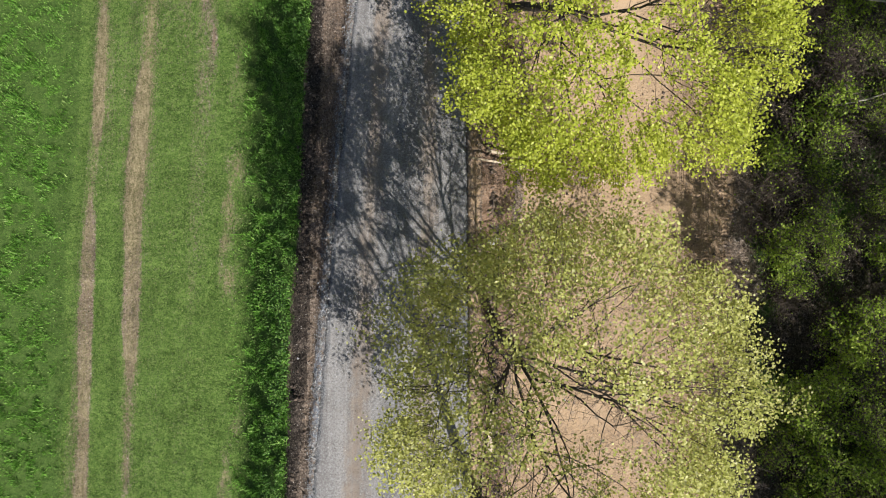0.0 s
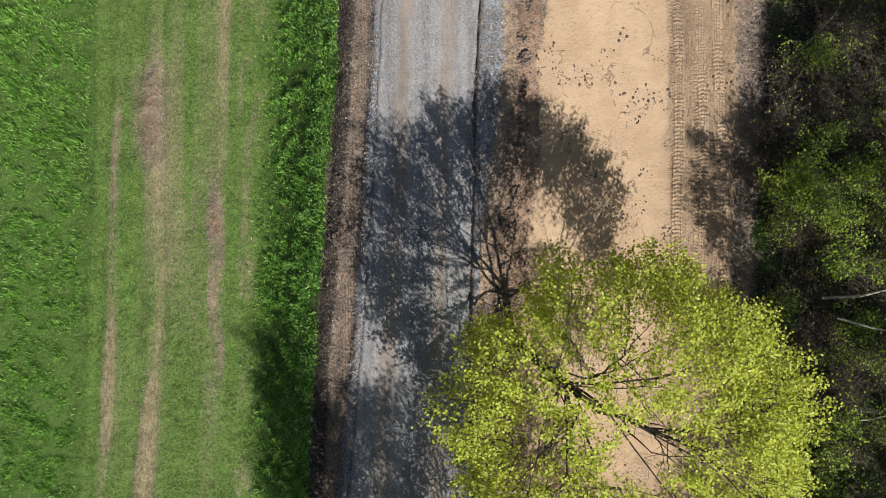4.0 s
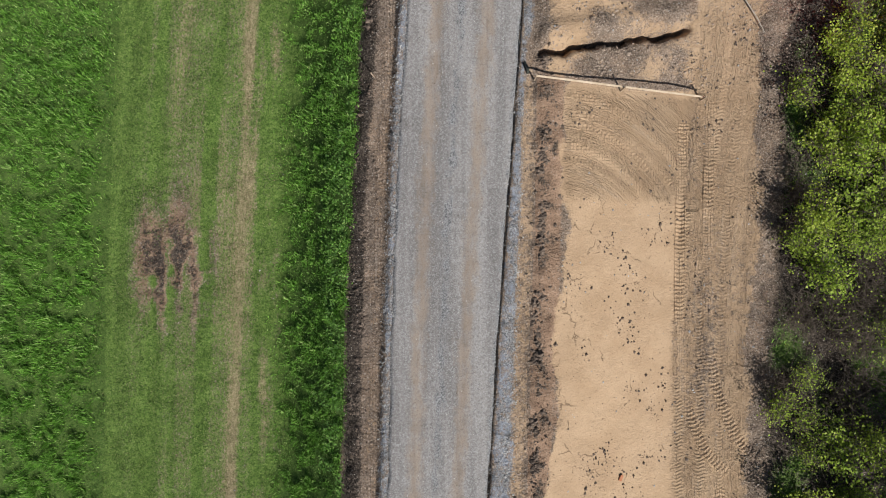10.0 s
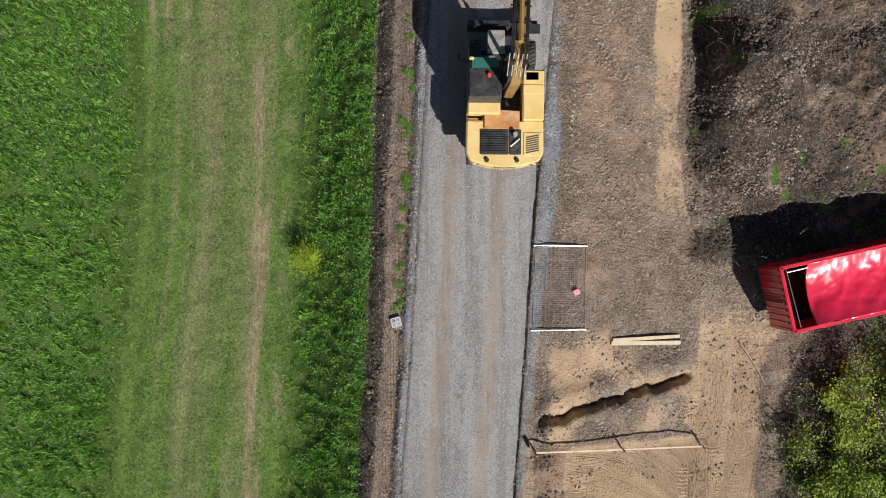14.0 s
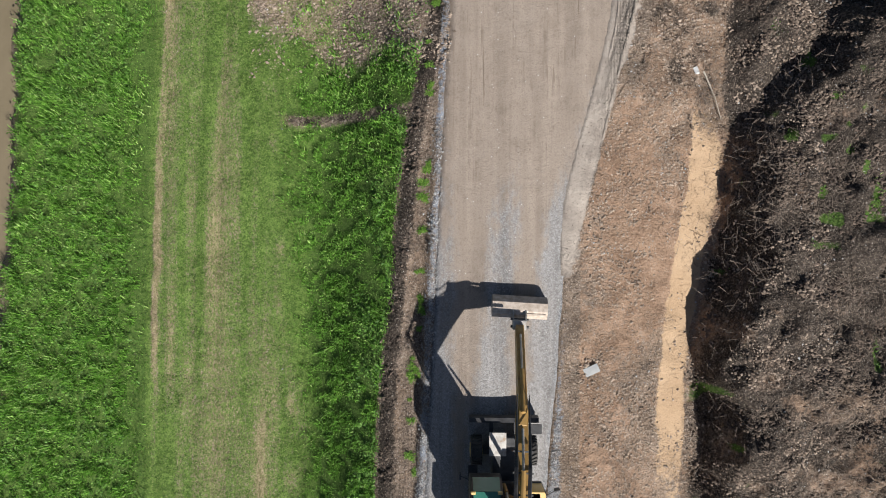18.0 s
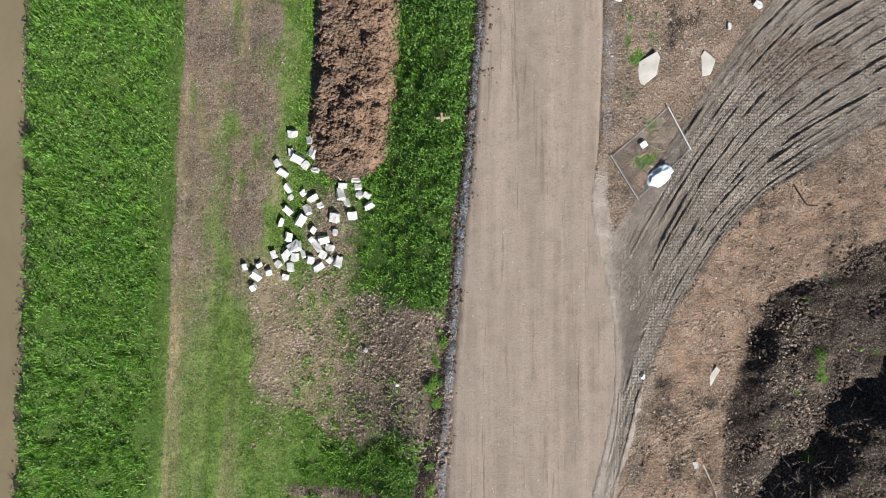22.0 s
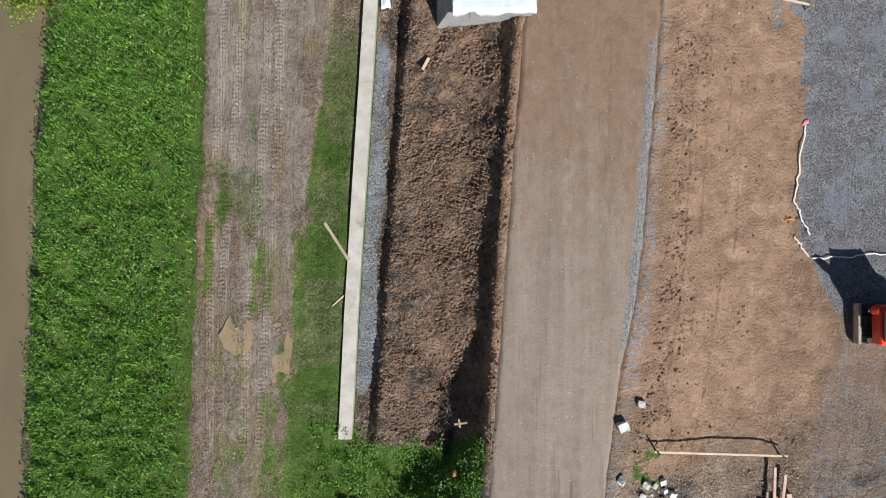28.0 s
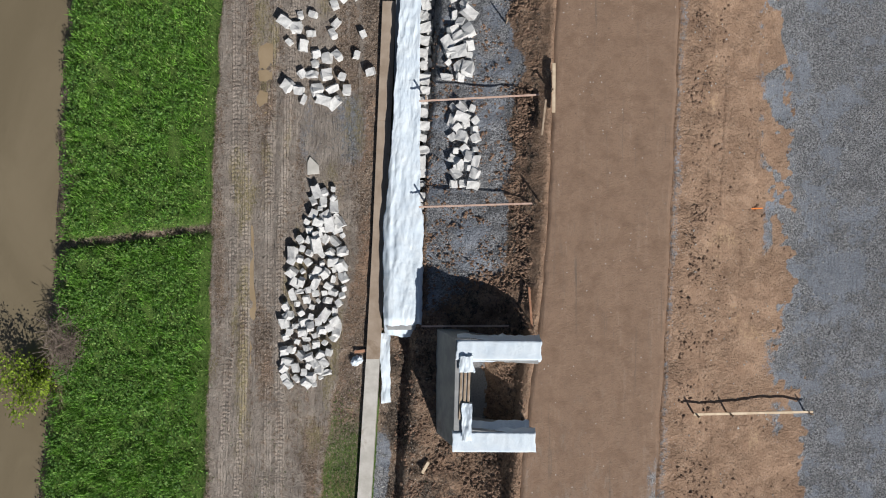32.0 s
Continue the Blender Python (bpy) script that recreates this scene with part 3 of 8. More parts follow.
def make_leaf_mat(name, a, b, c, through_it=0.35, gap_shade=0.0):
    n = Nodes(name)
    r = n.island()
    col = n.mix(n.ramp(r, 0.0, 0.75), a, b)
    col = n.mix(n.ramp(r, 0.8, 1.0), col, c)
    col = n.mix(n.ramp(n.noise(0.8, 3), 0.35, 0.7, 0, 0.35), col, (0.6, 0.62, 0.5), "MULTIPLY")
    # noise patches darken the blade colour as shade in gaps between tufts
    if gap_shade:
        col = n.mix(n.ramp(n.noise(5.5, 4, 0.7), 0.5, 0.6, 0, gap_shade), col, (0.20, 0.27, 0.30), "MULTIPLY")
    n.done(col, 0.55, spec=0.25)
    tr = n.tree.nodes.new("ShaderNodeBsdfTranslucent")
    n.put(tr.inputs["Color"], n.mix(0.5, col, b))
    m = n.tree.nodes.new("ShaderNodeMixShader")
    m.inputs[0].default_value = through_it
    n.link(n.bsdf.outputs[0], m.inputs[1])
    n.link(tr.outputs[0], m.inputs[2])
    n.link(m.outputs[0], n.out.inputs["Surface"])
    return n.mat


def make_water_mat():
    n = Nodes("muddy_water")
    c = n.mix(n.ramp(n.noise(0.25, 5, 0.6, 1.0, stretch=(1, 0.4, 1)), 0.3, 0.7), (0.150, 0.122, 0.078), (0.190, 0.155, 0.102))
    h = n.math("ADD", n.noise(1.3, 5, 0.6, 1.5, stretch=(1, 0.5, 1)), n.math("MULTIPLY", n.noise(7, 3), 0.25))
    return n.done(c, 0.12, n.bump(h, 0.35, 0.05), spec=0.5)


GROUND = make_ground_mat()
ROAD = make_road_mat()
WATER = make_water_mat()
PUDDLE = plain("puddle_water", (0.26, 0.195, 0.12), (0.32, 0.245, 0.16), 0.8, 0.08, bump=0.02, spec=0.5)
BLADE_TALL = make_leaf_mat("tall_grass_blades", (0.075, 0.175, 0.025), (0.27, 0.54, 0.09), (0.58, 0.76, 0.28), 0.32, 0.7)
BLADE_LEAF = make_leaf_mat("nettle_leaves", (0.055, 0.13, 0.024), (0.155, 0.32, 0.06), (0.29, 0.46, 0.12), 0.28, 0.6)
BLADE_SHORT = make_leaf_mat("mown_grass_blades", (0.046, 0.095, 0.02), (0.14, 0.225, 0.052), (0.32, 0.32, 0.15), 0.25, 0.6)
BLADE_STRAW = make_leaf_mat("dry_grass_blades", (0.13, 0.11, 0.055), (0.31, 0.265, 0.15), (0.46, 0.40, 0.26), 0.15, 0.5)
LEAF_YELLOW = make_leaf_mat("young_yellow_green_leaves", (0.31, 0.37, 0.04), (0.60, 0.65, 0.09), (0.74, 0.77, 0.22), 0.45)
LEAF_OLIVE = make_leaf_mat("pale_olive_young_leaves", (0.33, 0.36, 0.08), (0.62, 0.62, 0.20), (0.80, 0.78, 0.42), 0.45)
LEAF_GREEN = make_leaf_mat("fresh_green_shrub_leaves", (0.13, 0.21, 0.022), (0.36, 0.50, 0.06), (0.52, 0.62, 0.14), 0.4)
BARK = plain("dark_grey_bark", (0.04, 0.033, 0.026), (0.085, 0.07, 0.055), 6, 0.9, bump=0.6, dist=0.02)
TWIG = plain("brown_dead_twigs", (0.075, 0.058, 0.044), (0.17, 0.135, 0.105), 6, 0.9, bump=0.3)
PALE_WOOD = plain("weathered_dead_wood", (0.30, 0.265, 0.22), (0.42, 0.38, 0.32), 5, 0.85, bump=0.3)
CLOD = plain("crumbled_soil", (0.068, 0.05, 0.039), (0.185, 0.14, 0.108), 3, 0.95, bump=0.6, dist=0.02)
CLOD_BROWN = plain("dry_brown_soil", (0.19, 0.145, 0.112), (0.42, 0.335, 0.265), 2, 0.95, bump=0.6, dist=0.02)
CLOD_RED = plain("crumbled_red_soil", (0.125, 0.078, 0.054), (0.26, 0.17, 0.118), 3, 0.95, bump=0.6, dist=0.02)
CHIP = plain("grey_crushed_stone", (0.19, 0.188, 0.185), (0.46, 0.455, 0.445), 2, 0.85, bump=0.3)
GRANITE = plain("pale_grey_granite", (0.50, 0.50, 0.495), (0.68, 0.68, 0.675), 4, 0.8, bump=0.6, dist=0.02, spots=0.4, dirt=(0.36, 0.32, 0.28))
CONCRETE = plain("pale_new_concrete", (0.40, 0.38, 0.345), (0.54, 0.52, 0.485), 1.4, 0.85, bump=0.3, dirt=(0.30, 0.25, 0.20))
CONCRETE_GREY = plain("grey_formed_concrete", (0.24, 0.25, 0.255), (0.34, 0.345, 0.345), 1.6, 0.75, bump=0.25, dirt=(0.19, 0.185, 0.18))
CLOTH = plain("white_fleece", (0.58, 0.67, 0.76), (0.68, 0.75, 0.81), 1.5, 0.8, bump=0.5, dist=0.03)
TIMBER = plain("pale_sawn_timber", (0.48, 0.37, 0.255), (0.62, 0.51, 0.38), 3, 0.75, bump=0.2)
TIMBER_OLD = plain("grey_brown_timber", (0.26, 0.19, 0.13), (0.42, 0.33, 0.25), 3, 0.8, bump=0.3, dirt=(0.16, 0.12, 0.09))
TIMBER_RED = plain("reddish_formwork_board", (0.34, 0.16, 0.09), (0.44, 0.25, 0.16), 3, 0.7, bump=0.2)
GALV = plain("galvanised_steel", (0.50, 0.52, 0.54), (0.62, 0.63, 0.64), 6, 0.38, 0.8, bump=0.1)
YELLOW = plain("machine_yellow_paint", (0.66, 0.45, 0.16), (0.74, 0.55, 0.24), 1.2, 0.5, bump=0.06, dirt=(0.52, 0.40, 0.23), coat=0.1)
BLACK = plain("black_painted_steel", (0.018, 0.018, 0.02), (0.05, 0.05, 0.053), 3, 0.45, bump=0.1, dirt=(0.10, 0.09, 0.08))
RUBBER = plain("dusty_black_rubber", (0.025, 0.024, 0.023), (0.075, 0.07, 0.063), 3, 0.85, bump=0.3)
STEEL = plain("worn_bare_steel", (0.30, 0.27, 0.24), (0.52, 0.50, 0.47), 4, 0.5, 0.5, bump=0.3, dirt=(0.30, 0.2, 0.13))
RUST = plain("rusty_orange_cover", (0.42, 0.17, 0.05), (0.58, 0.32, 0.14), 2.2, 0.75, bump=0.25, dirt=(0.50, 0.42, 0.33))
RED = plain("glossy_red_paint", (0.55, 0.012, 0.03), (0.64, 0.02, 0.045), 1.0, 0.36, bump=0.12, coat=0.5)
ORANGE = plain("orange_red_paint", (0.68, 0.055, 0.02), (0.75, 0.08, 0.03), 1.0, 0.35, bump=0.05, coat=0.2)
WHITE = plain("white_painted_plate", (0.74, 0.75, 0.76), (0.80, 0.80, 0.80), 2, 0.4, bump=0.05)
PINK = plain("pink_ribbon", (0.75, 0.20, 0.33), (0.80, 0.32, 0.42), 2, 0.6, bump=0.1)
ORANGE_TAPE = plain("orange_marker", (0.80, 0.22, 0.04), (0.85, 0.30, 0.06), 2, 0.6, bump=0.1)

# ---- ground ----
def covers(x, y):
    """What covers the ground at each place: grass, dry grass, sand, crushed stone, dark soil, red soil; each 0 to 1."""
    x, y = np.asarray(x, float), np.asarray(y, float)
    j = 0.35 * fbm(x, y, 2.2, 50) + 0.12 * fbm(x, y, 0.5, 51)
    ml, bl, sl, rl, rr, sr = mown_l(y), bank_l(y), soil_l(y), road_l(y), road_r(y), shoulder_r(y)
    rx = river_x(y)
    on, across = spur(x, y)
    left = x < (rl + rr) / 2
    zero = np.zeros_like(x)
    # left: reeds, mown strip, grassy bank
    grass = smooth(rx + 0.1, rx + 0.7, x + j * 0.4) * smooth(sl + 0.12, sl - 0.18, x + j * 0.35)
    track = smooth(ml - 0.2, ml + 0.15, x + j * 0.3) * smooth(bl + 0.3, bl - 0.3, x + j * 0.6)
    u = x - ml
    width = np.maximum(bl - ml, 0.5)
    # wheel tracks worn into the mown strip, south part
    w1 = np.exp(-((u - 0.75 - 0.25 * fbm(0 * x, y, 16, 52)) / (0.32 + 0.06 * smooth(14, 2, y))) ** 2)
    w2 = np.exp(-((u - 2.45 - 0.35 * fbm(0 * x, y, 18, 53)) / (0.38 + 0.06 * smooth(14, 2, y))) ** 2)
    w3 = np.exp(-((u - width + 0.75 + 0.2 * fbm(0 * x, y, 9, 54)) / 0.35) ** 2)
    south = smooth(14, 4, y)
    strips = np.maximum(w1 * (0.45 + 0.3 * south + 0.3 * fbm(x, y, 4, 55)), w2 * (0.35 + 0.4 * south + 0.4 * fbm(x, y, 5, 56)))
    strips = np.maximum(strips * (1 - 0.45 * smooth(16, 26, y)), w3 * (0.5 + 0.3 * fbm(x, y, 3, 57)) * smooth(14, 22, y) * smooth(66, 56, y))
    strips = np.maximum(strips, np.exp(-((u - 0.25 + 0.1 * fbm(x, y, 2, 31)) / 0.22) ** 2) * smooth(50, 60, y) * 0.8)
    patches = smooth(0.35, 0.8, 0.5 + 0.6 * fbm(x * 2.2, y * 0.25, 2.6, 58))
    lines = smooth(0.42, 0.62, vnoise(u, y * 0.025, 0.36, 48) * 0.55 + vnoise(u, y * 0.03, 0.9, 49) * 0.45)
    dry = track * np.clip(0.16 + 0.6 * strips + 0.14 * patches + (0.34 - 0.04 * smooth(48, 56, y) - 0.2 * smooth(14, 6, y)) * lines + 0.04 * smooth(14, 4, y) * smooth(2.2, 3.2, u), 0, 0.95) * smooth(100, 92, y)
    fringe = smooth(bl - 0.3, bl + 0.2, x + j * 0.6) * smooth(bl + 1.9, bl + 0.5, x + j * 1.2) * left * smooth(92, 88, y)
    dry = np.maximum(dry, fringe * np.clip(0.38 + 0.4 * fbm(x * 1.6, y * 0.7, 1.1, 57), 0, 0.75))
    worn = track * smooth(0.5, 0.9, strips + 0.35 * fbm(x * 2, y * 0.4, 2.4, 59) + 0.25 * south * np.maximum(w1, w2))
    # churned ruts
    def rut(cx, cy, lx, ly):
        return np.exp(-((x - cx) / lx) ** 4 - ((y - cy) / ly) ** 4)
    churn = np.exp(-((x + 11.4) / 1.7) ** 4 - ((y - 34.0 + 0.8 * fbm(x, 0 * y, 0.6, 29)) / 2.5) ** 2) * smooth(0.4, 0.75, vnoise(x, y * 0.08, 0.36, 60) + 0.22 + 0.3 * fbm(x, y, 0.5, 28))
    churn = np.maximum(churn, rut(-9.6, 10.5, 0.35, 4.5) * smooth(0.35, 0.7, vnoise(x, y * 0.3, 0.6, 61) + 0.2))
    churn = np.maximum(churn, rut(-12.4, 18.5, 0.8, 2.4) * 0.5)
    # north: the bare mud lane
    lane = track * smooth(72, 82, y)
    strip_green = np.maximum(np.exp(-((u - 2.0) / 0.5) ** 2) * np.clip(0.7 + 0.7 * fbm(x * 1.8, y * 0.5, 0.9, 37, 5), 0, 1) * smooth(97, 84, y), np.clip(0.25 + 0.8 * fbm(x * 1.6, y * 0.6, 1.0, 38, 5), 0, 1) * smooth(112, 98, y) * 0.8)
    bare_lane = lane * np.clip(1.05 - 1.1 * strip_green + 0.25 * fbm(x, y, 3, 62), 0, 1)
    bare_lane = bare_lane * (0.80 + 0.35 * smooth(94, 99, y) + 0.35 * fbm(x, y, 1.2, 63))
    grass = grass * (1 - np.clip(0.8 * dry, 0, 0.8)) * (1 - np.clip(worn * 0.8 + churn, 0, 1)) * (1 - np.clip(bare_lane, 0, 1))
    dry = dry * (1 - np.clip(churn, 0, 1)) * (1 - 0.75 * np.clip(bare_lane, 0, 1))
    dry = np.maximum(dry, lane * np.clip(0.1 + 0.7 * fbm(x * 1.5, y * 0.4, 1.3, 35, 5), 0, 0.55))
    grass = np.maximum(grass, lane * np.clip(-0.15 + 0.75 * fbm(x * 1.6, y * 0.5, 1.5, 34, 5), 0, 0.5) * smooth(114, 104, y))
    # stony patch beside the road, half grown over
    jj = 1.1 * fbm(x, y, 2.6, 45)
    patch = smooth(69.9, 71.5, y + 0.8 * jj) * smooth(78.0, 76.4, y + jj + 0.2 * (x + 4)) * smooth(-8.6, -6.6, x + jj) * smooth(0.5, -0.2, x)
    thin = np.clip(0.35 + 0.7 * fbm(x, y, 1.8, 64) - 0.15 * (x + 4) + 0.25 * smooth(73.5, 76, y), 0, 0.85)
    grass = grass * (1 - patch * (1 - 0.45 * thin))
    dry = np.maximum(dry, patch * 0.55 * thin)
    ditch = np.exp(-((y - 68.35 - 0.15 * fbm(x, 0 * y, 3, 65)) / 0.3) ** 2) * smooth(-6.9, -6.2, x) * smooth(-0.2, -0.8, x)
    grass = grass * (1 - 0.85 * ditch)
    # pit, heap and the places where stones lie
    pit = smooth(wall_x(y) + 0.25, wall_x(y) + 0.4, x) * smooth(92.3, 93.3, y + 0.5 * j - 0.85 * np.clip(x - 0.2, 0, 3)) * left
    stones_bed = smooth(108.0, 111.5, y) * smooth(mown_l(y) + 2.2, mown_l(y) + 3.2, x + j) * smooth(wall_x(y) + 0.3, wall_x(y), x)
    stones_bed = np.maximum(stones_bed, rut(-4.7, 78.9, 1.2, 1.9) * 0.9)
    grass = grass * (1 - pit) * (1 - np.clip(stones_bed, 0, 1))
    weeds = smooth(0.45, 0.7, vnoise(x, y, 1.1, 66)) * smooth(110, 104, y) * smooth(93, 95, y)
    between = smooth(bl - 0.1, bl + 0.3, x) * smooth(wall_x(y) + 0.05, wall_x(y) - 0.25, x) * smooth(92.5, 94.5, y)
    grass = np.where(between > 0.01, np.maximum(grass * (1 - between * 0.45), between * weeds * 0.9), grass)
    grass = grass * (1 - 0.8 * np.exp(-((y - 116.8 - 0.12 * (x + 13)) / 0.22) ** 2) * (x < -9.3))
    margin = smooth(rx - 0.2, rx + 0.2, x) * smooth(rx + 1.3, rx + 0.5, x + 1.2 * j)
    dry = np.maximum(dry, 0.75 * margin * vnoise(x, y, 0.8, 39))
    grass = grass * (1 - 0.6 * margin)
    # right side
    green_r = zero + 0.0
    verge = smooth(sr + 0.15, sr + 0.5, x) * smooth(sr + 1.9, sr + 1.3, x + j) * smooth(79.8, 81.5, y) * smooth(94, 92.8, y)
    green_r = np.maximum(green_r, verge * np.clip(0.25 + 1.1 * fbm(x, y, 0.55, 67, 3) + 0.4 * fbm(x, y, 2.0, 66), 0, 0.8))
    tuft = smooth(mound_l(y) - 0.6, mound_l(y) + 0.6, x) * smooth(46.5, 48.5, y) * smooth(82, 79, y)
    green_r = np.maximum(green_r, tuft * smooth(0.74, 0.9, vnoise(x, y, 0.5, 68)) * smooth(0.3, 0.6, vnoise(x, y, 2.2, 42)) * 0.9)
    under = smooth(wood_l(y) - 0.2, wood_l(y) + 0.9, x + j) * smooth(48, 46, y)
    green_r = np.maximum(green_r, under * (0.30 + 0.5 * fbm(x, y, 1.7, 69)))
    grass = np.where(left, grass, np.clip(green_r, 0, 1)) * (1 - on)
    dry = np.where(left, dry, 0.3 * under * vnoise(x, y, 1.1, 70))
    # sand fill
    sand = smooth(sand_l(y) - 0.35, sand_l(y) + 0.25, x + j * 0.8 + 0.35 * fbm(x, y, 3.5, 43)) * smooth(sand_r(y) + 0.25, sand_r(y) - 0.2, x + j * 0.5) * smooth(41.3, 40.6, y + 0.4 * j)
    sand = sand * (0.62 + 0.38 * smooth(-2, 12, y + 2 * fbm(x, y, 5, 71)))
    sand = np.maximum(sand, 0.75 * smooth(sand_r(y) - 0.4, sand_r(y) - 0.1, x) * smooth(wood_l(y), wood_l(y) - 0.9, x + j) * smooth(48, 45, y) * (0.95 + 0.35 * fbm(x, y * 0.3, 2.6, 72)))
    lip = smooth(mound_l(y) - 1.55, mound_l(y) - 1.25, x + 0.5 * j) * smooth(mound_l(y) - 0.05, mound_l(y) - 0.35, x + 0.5 * j) * smooth(48, 51, y) * smooth(69.5, 68, y)
    sand = np.maximum(sand, lip * np.clip(0.75 + 0.6 * fbm(x, y, 3, 73), 0.2, 1))
    band = smooth(40.8, 41.4, y) * smooth(47.5, 44, y) * smooth(sr + 0.2, sr + 0.9, x) * smooth(13.0, 11.5, x)
    sand = np.maximum(sand, band * np.clip(0.5 + 0.6 * fbm(x, y, 2.2, 74), 0, 0.9))
    # crushed stone
    tan = smooth(44, 40, y)
    sand = np.maximum(sand, 0.5 * tan * smooth(sr - 0.5, sr - 0.3, x + 0.2 * j) * smooth(sr + 0.35, sr + 0.1, x + 0.3 * j))
    sr = sr - 0.3 * tan
    stone = smooth(rr - 0.1, rr + 0.1, x) * smooth(sr + 0.25, sr - 0.15, x + j * 0.4) * 0.6 * smooth(64, 56, y)
    stone = np.maximum(stone, 0.45 * smooth(rr - 0.1, rr + 0.05, x) * smooth(sr + 0.2, sr - 0.1, x + j * 0.4)) * (1 - smooth(58, 64, y) * smooth(83, 80, y))
    stone = np.maximum(stone, 0.2 * on * smooth(6, 8, x))
    stone = np.maximum(stone, smooth(rl - 0.35, rl - 0.2, x + j * 0.25) * smooth(rl + 0.3, rl, x) * 0.55 * smooth(95, 90, y))
    sr = shoulder_r(y)
    yard = smooth(yard_l(y) - 0.2, yard_l(y) + 0.2, x + j * 0.4 + 0.5 * np.maximum(fbm(x, y, 0.9, 75), 0) * smooth(106, 112, y) + 0.5 * fbm(x, y, 0.35, 74) * smooth(104, 110, y)) * smooth(86, 90, y)
    yard = np.maximum(yard, smooth(102, 112, y) * smooth(yard_l(y) - 2.4, yard_l(y) - 0.3, x) * smooth(0.50, 0.62, 0.5 + 0.45 * fbm(x, y, 0.9, 76, 5)))
    stone = np.maximum(stone, yard * (1 - on) * (0.42 + 0.58 * smooth(97.5, 99.5, y)))
    footing = smooth(wall_x(y) + 0.2, wall_x(y) + 0.3, x) * smooth(wall_x(y) + 1.25, wall_x(y) + 0.85, x + 0.8 * j) * smooth(94, 95.5, y) * smooth(110, 108, y)
    stone = np.maximum(stone, footing * 0.95)
    bed = smooth(113.6, 116.2, y - 0.5 * (x - 1) + j) * smooth(-1.0, -0.5, x) * smooth(rise_l(y) + 0.6, rise_l(y) + 0.1, x + j)
    stone = np.maximum(stone, bed * 0.9 * left)
    stone = np.maximum(stone, 0.9 * smooth(0.5, 0.7, x) * smooth(1.75, 1.35, x + 0.5 * j) * smooth(109.4, 109.8, y) * smooth(113.2, 112.8, y))
    slab = rut(-4.6, 121.2, 1.5, 1.7)
    stone = np.maximum(stone, 0.85 * slab)
    rough_r = smooth(sr, sr + 0.4, x) * smooth(84, 86, y) * smooth(93, 91.5, y) * smooth(spur_top(y) - 0.4, spur_top(y) - 1.5, x)
    stone = np.maximum(stone, 0.42 * rough_r * (1 - on) * np.clip(0.6 + 0.7 * fbm(x, y, 1.8, 26), 0, 1.2))
    edge_low = np.exp(-((across + 0.09) / 0.05) ** 2) * smooth(6.3, 6.8, x) * smooth(13, 10, x)
    stone = np.maximum(stone, 0.4 * edge_low)
    # dark soil, with shadow lines painted in where noted
    dark = np.exp(-((x - sl - 0.3 - 0.2 * j) / 0.38) ** 2) * smooth(93, 90, y)
    sand = np.maximum(sand, 0.33 * smooth(sl + 0.7, sl + 0.95, x + 0.3 * j) * smooth(rl - 0.3, rl - 0.45, x) * smooth(60, 50, y))
    dark = np.maximum(dark, np.clip(0.28 + 0.4 * fbm(x, y, 0.7, 33), 0, 0.75) * smooth(sr + 0.1, sr + 0.45, x + 0.5 * j) * smooth(sand_l(y) + 0.1, sand_l(y) - 0.3, x) * smooth(43, 41, y))
    dark = np.maximum(dark, np.where(x > 8, smooth(mound_l(y) - 0.2, mound_l(y) + 0.5, x + j) * smooth(46, 49, y) * smooth(81, 78, y), 0) * np.clip(0.72 + 0.15 * smooth(58, 64, y) + 0.4 * fbm(x, y, 1.3, 77), 0, 1))
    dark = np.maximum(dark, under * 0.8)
    dark = np.maximum(dark, 0.66 * churn * left)
    dark = np.maximum(dark, ditch * 0.6)
    slope = smooth(sr + 0.3, sr + 0.8, x) * (1 - on) * smooth(65, 69, y) * smooth(84, 80, y) * (1 - left)
    dark = np.maximum(dark, slope * np.clip(0.26 + 0.4 * fbm(x, y, 0.9, 24), 0, 0.6))
    dark = np.maximum(dark, rough_r * np.clip(0.3 + 0.45 * fbm(x, y, 1.3, 25), 0, 0.6))
    # track's lower edge darkened to stand for its ridge's shadow, plus random patches
    dark = np.maximum(dark, 0.22 * on * np.clip(smooth(0.3, 0.02, across) + 0.5 * fbm(x, y, 1.6, 78), 0, 1) * smooth(8, 11, x))
    # dark line painted on the pit bank for its dark clods and shadow line
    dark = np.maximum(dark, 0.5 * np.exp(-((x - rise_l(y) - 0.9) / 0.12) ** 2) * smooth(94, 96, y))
    dark = np.maximum(dark, pit * smooth(rl - 0.1, rl - 0.5, x) * np.clip(0.46 + 0.2 * fbm(x, y, 0.8, 36), 0, 0.7))
    # red soil
    redd = smooth(88, 98, y) * (0.3 + 0.45 * smooth(-3, 1, x)) + 0.3 * fbm(x, y, 3.5, 79) + 0.2 * (x > 3) + 0.35 * (x > 5) * smooth(44, 48, y) * smooth(72, 68, y)
    redd = np.maximum(redd, smooth(sr + 0.2, sr + 0.7, x) * smooth(93.5, 95.0, y + j) * smooth(yard_l(y), yard_l(y) - 0.4, x))
    redd = np.maximum(redd, np.where(left, 1.0 * churn + 0.3 * smooth(sl + 0.5, sl + 0.9, x) * smooth(92, 88, y), 0))
    redd = np.maximum(redd, smooth(sr + 0.1, sr + 0.4, x) * smooth(sand_l(y) + 0.3, sand_l(y) - 0.2, x) * smooth(43, 40, y) * 0.8)
    redd = np.maximum(redd, 0.5 * slope)
    redd = np.where(on > 0.3, 0.1, redd) * (1 - 0.6 * lane * smooth(100, 90, y))
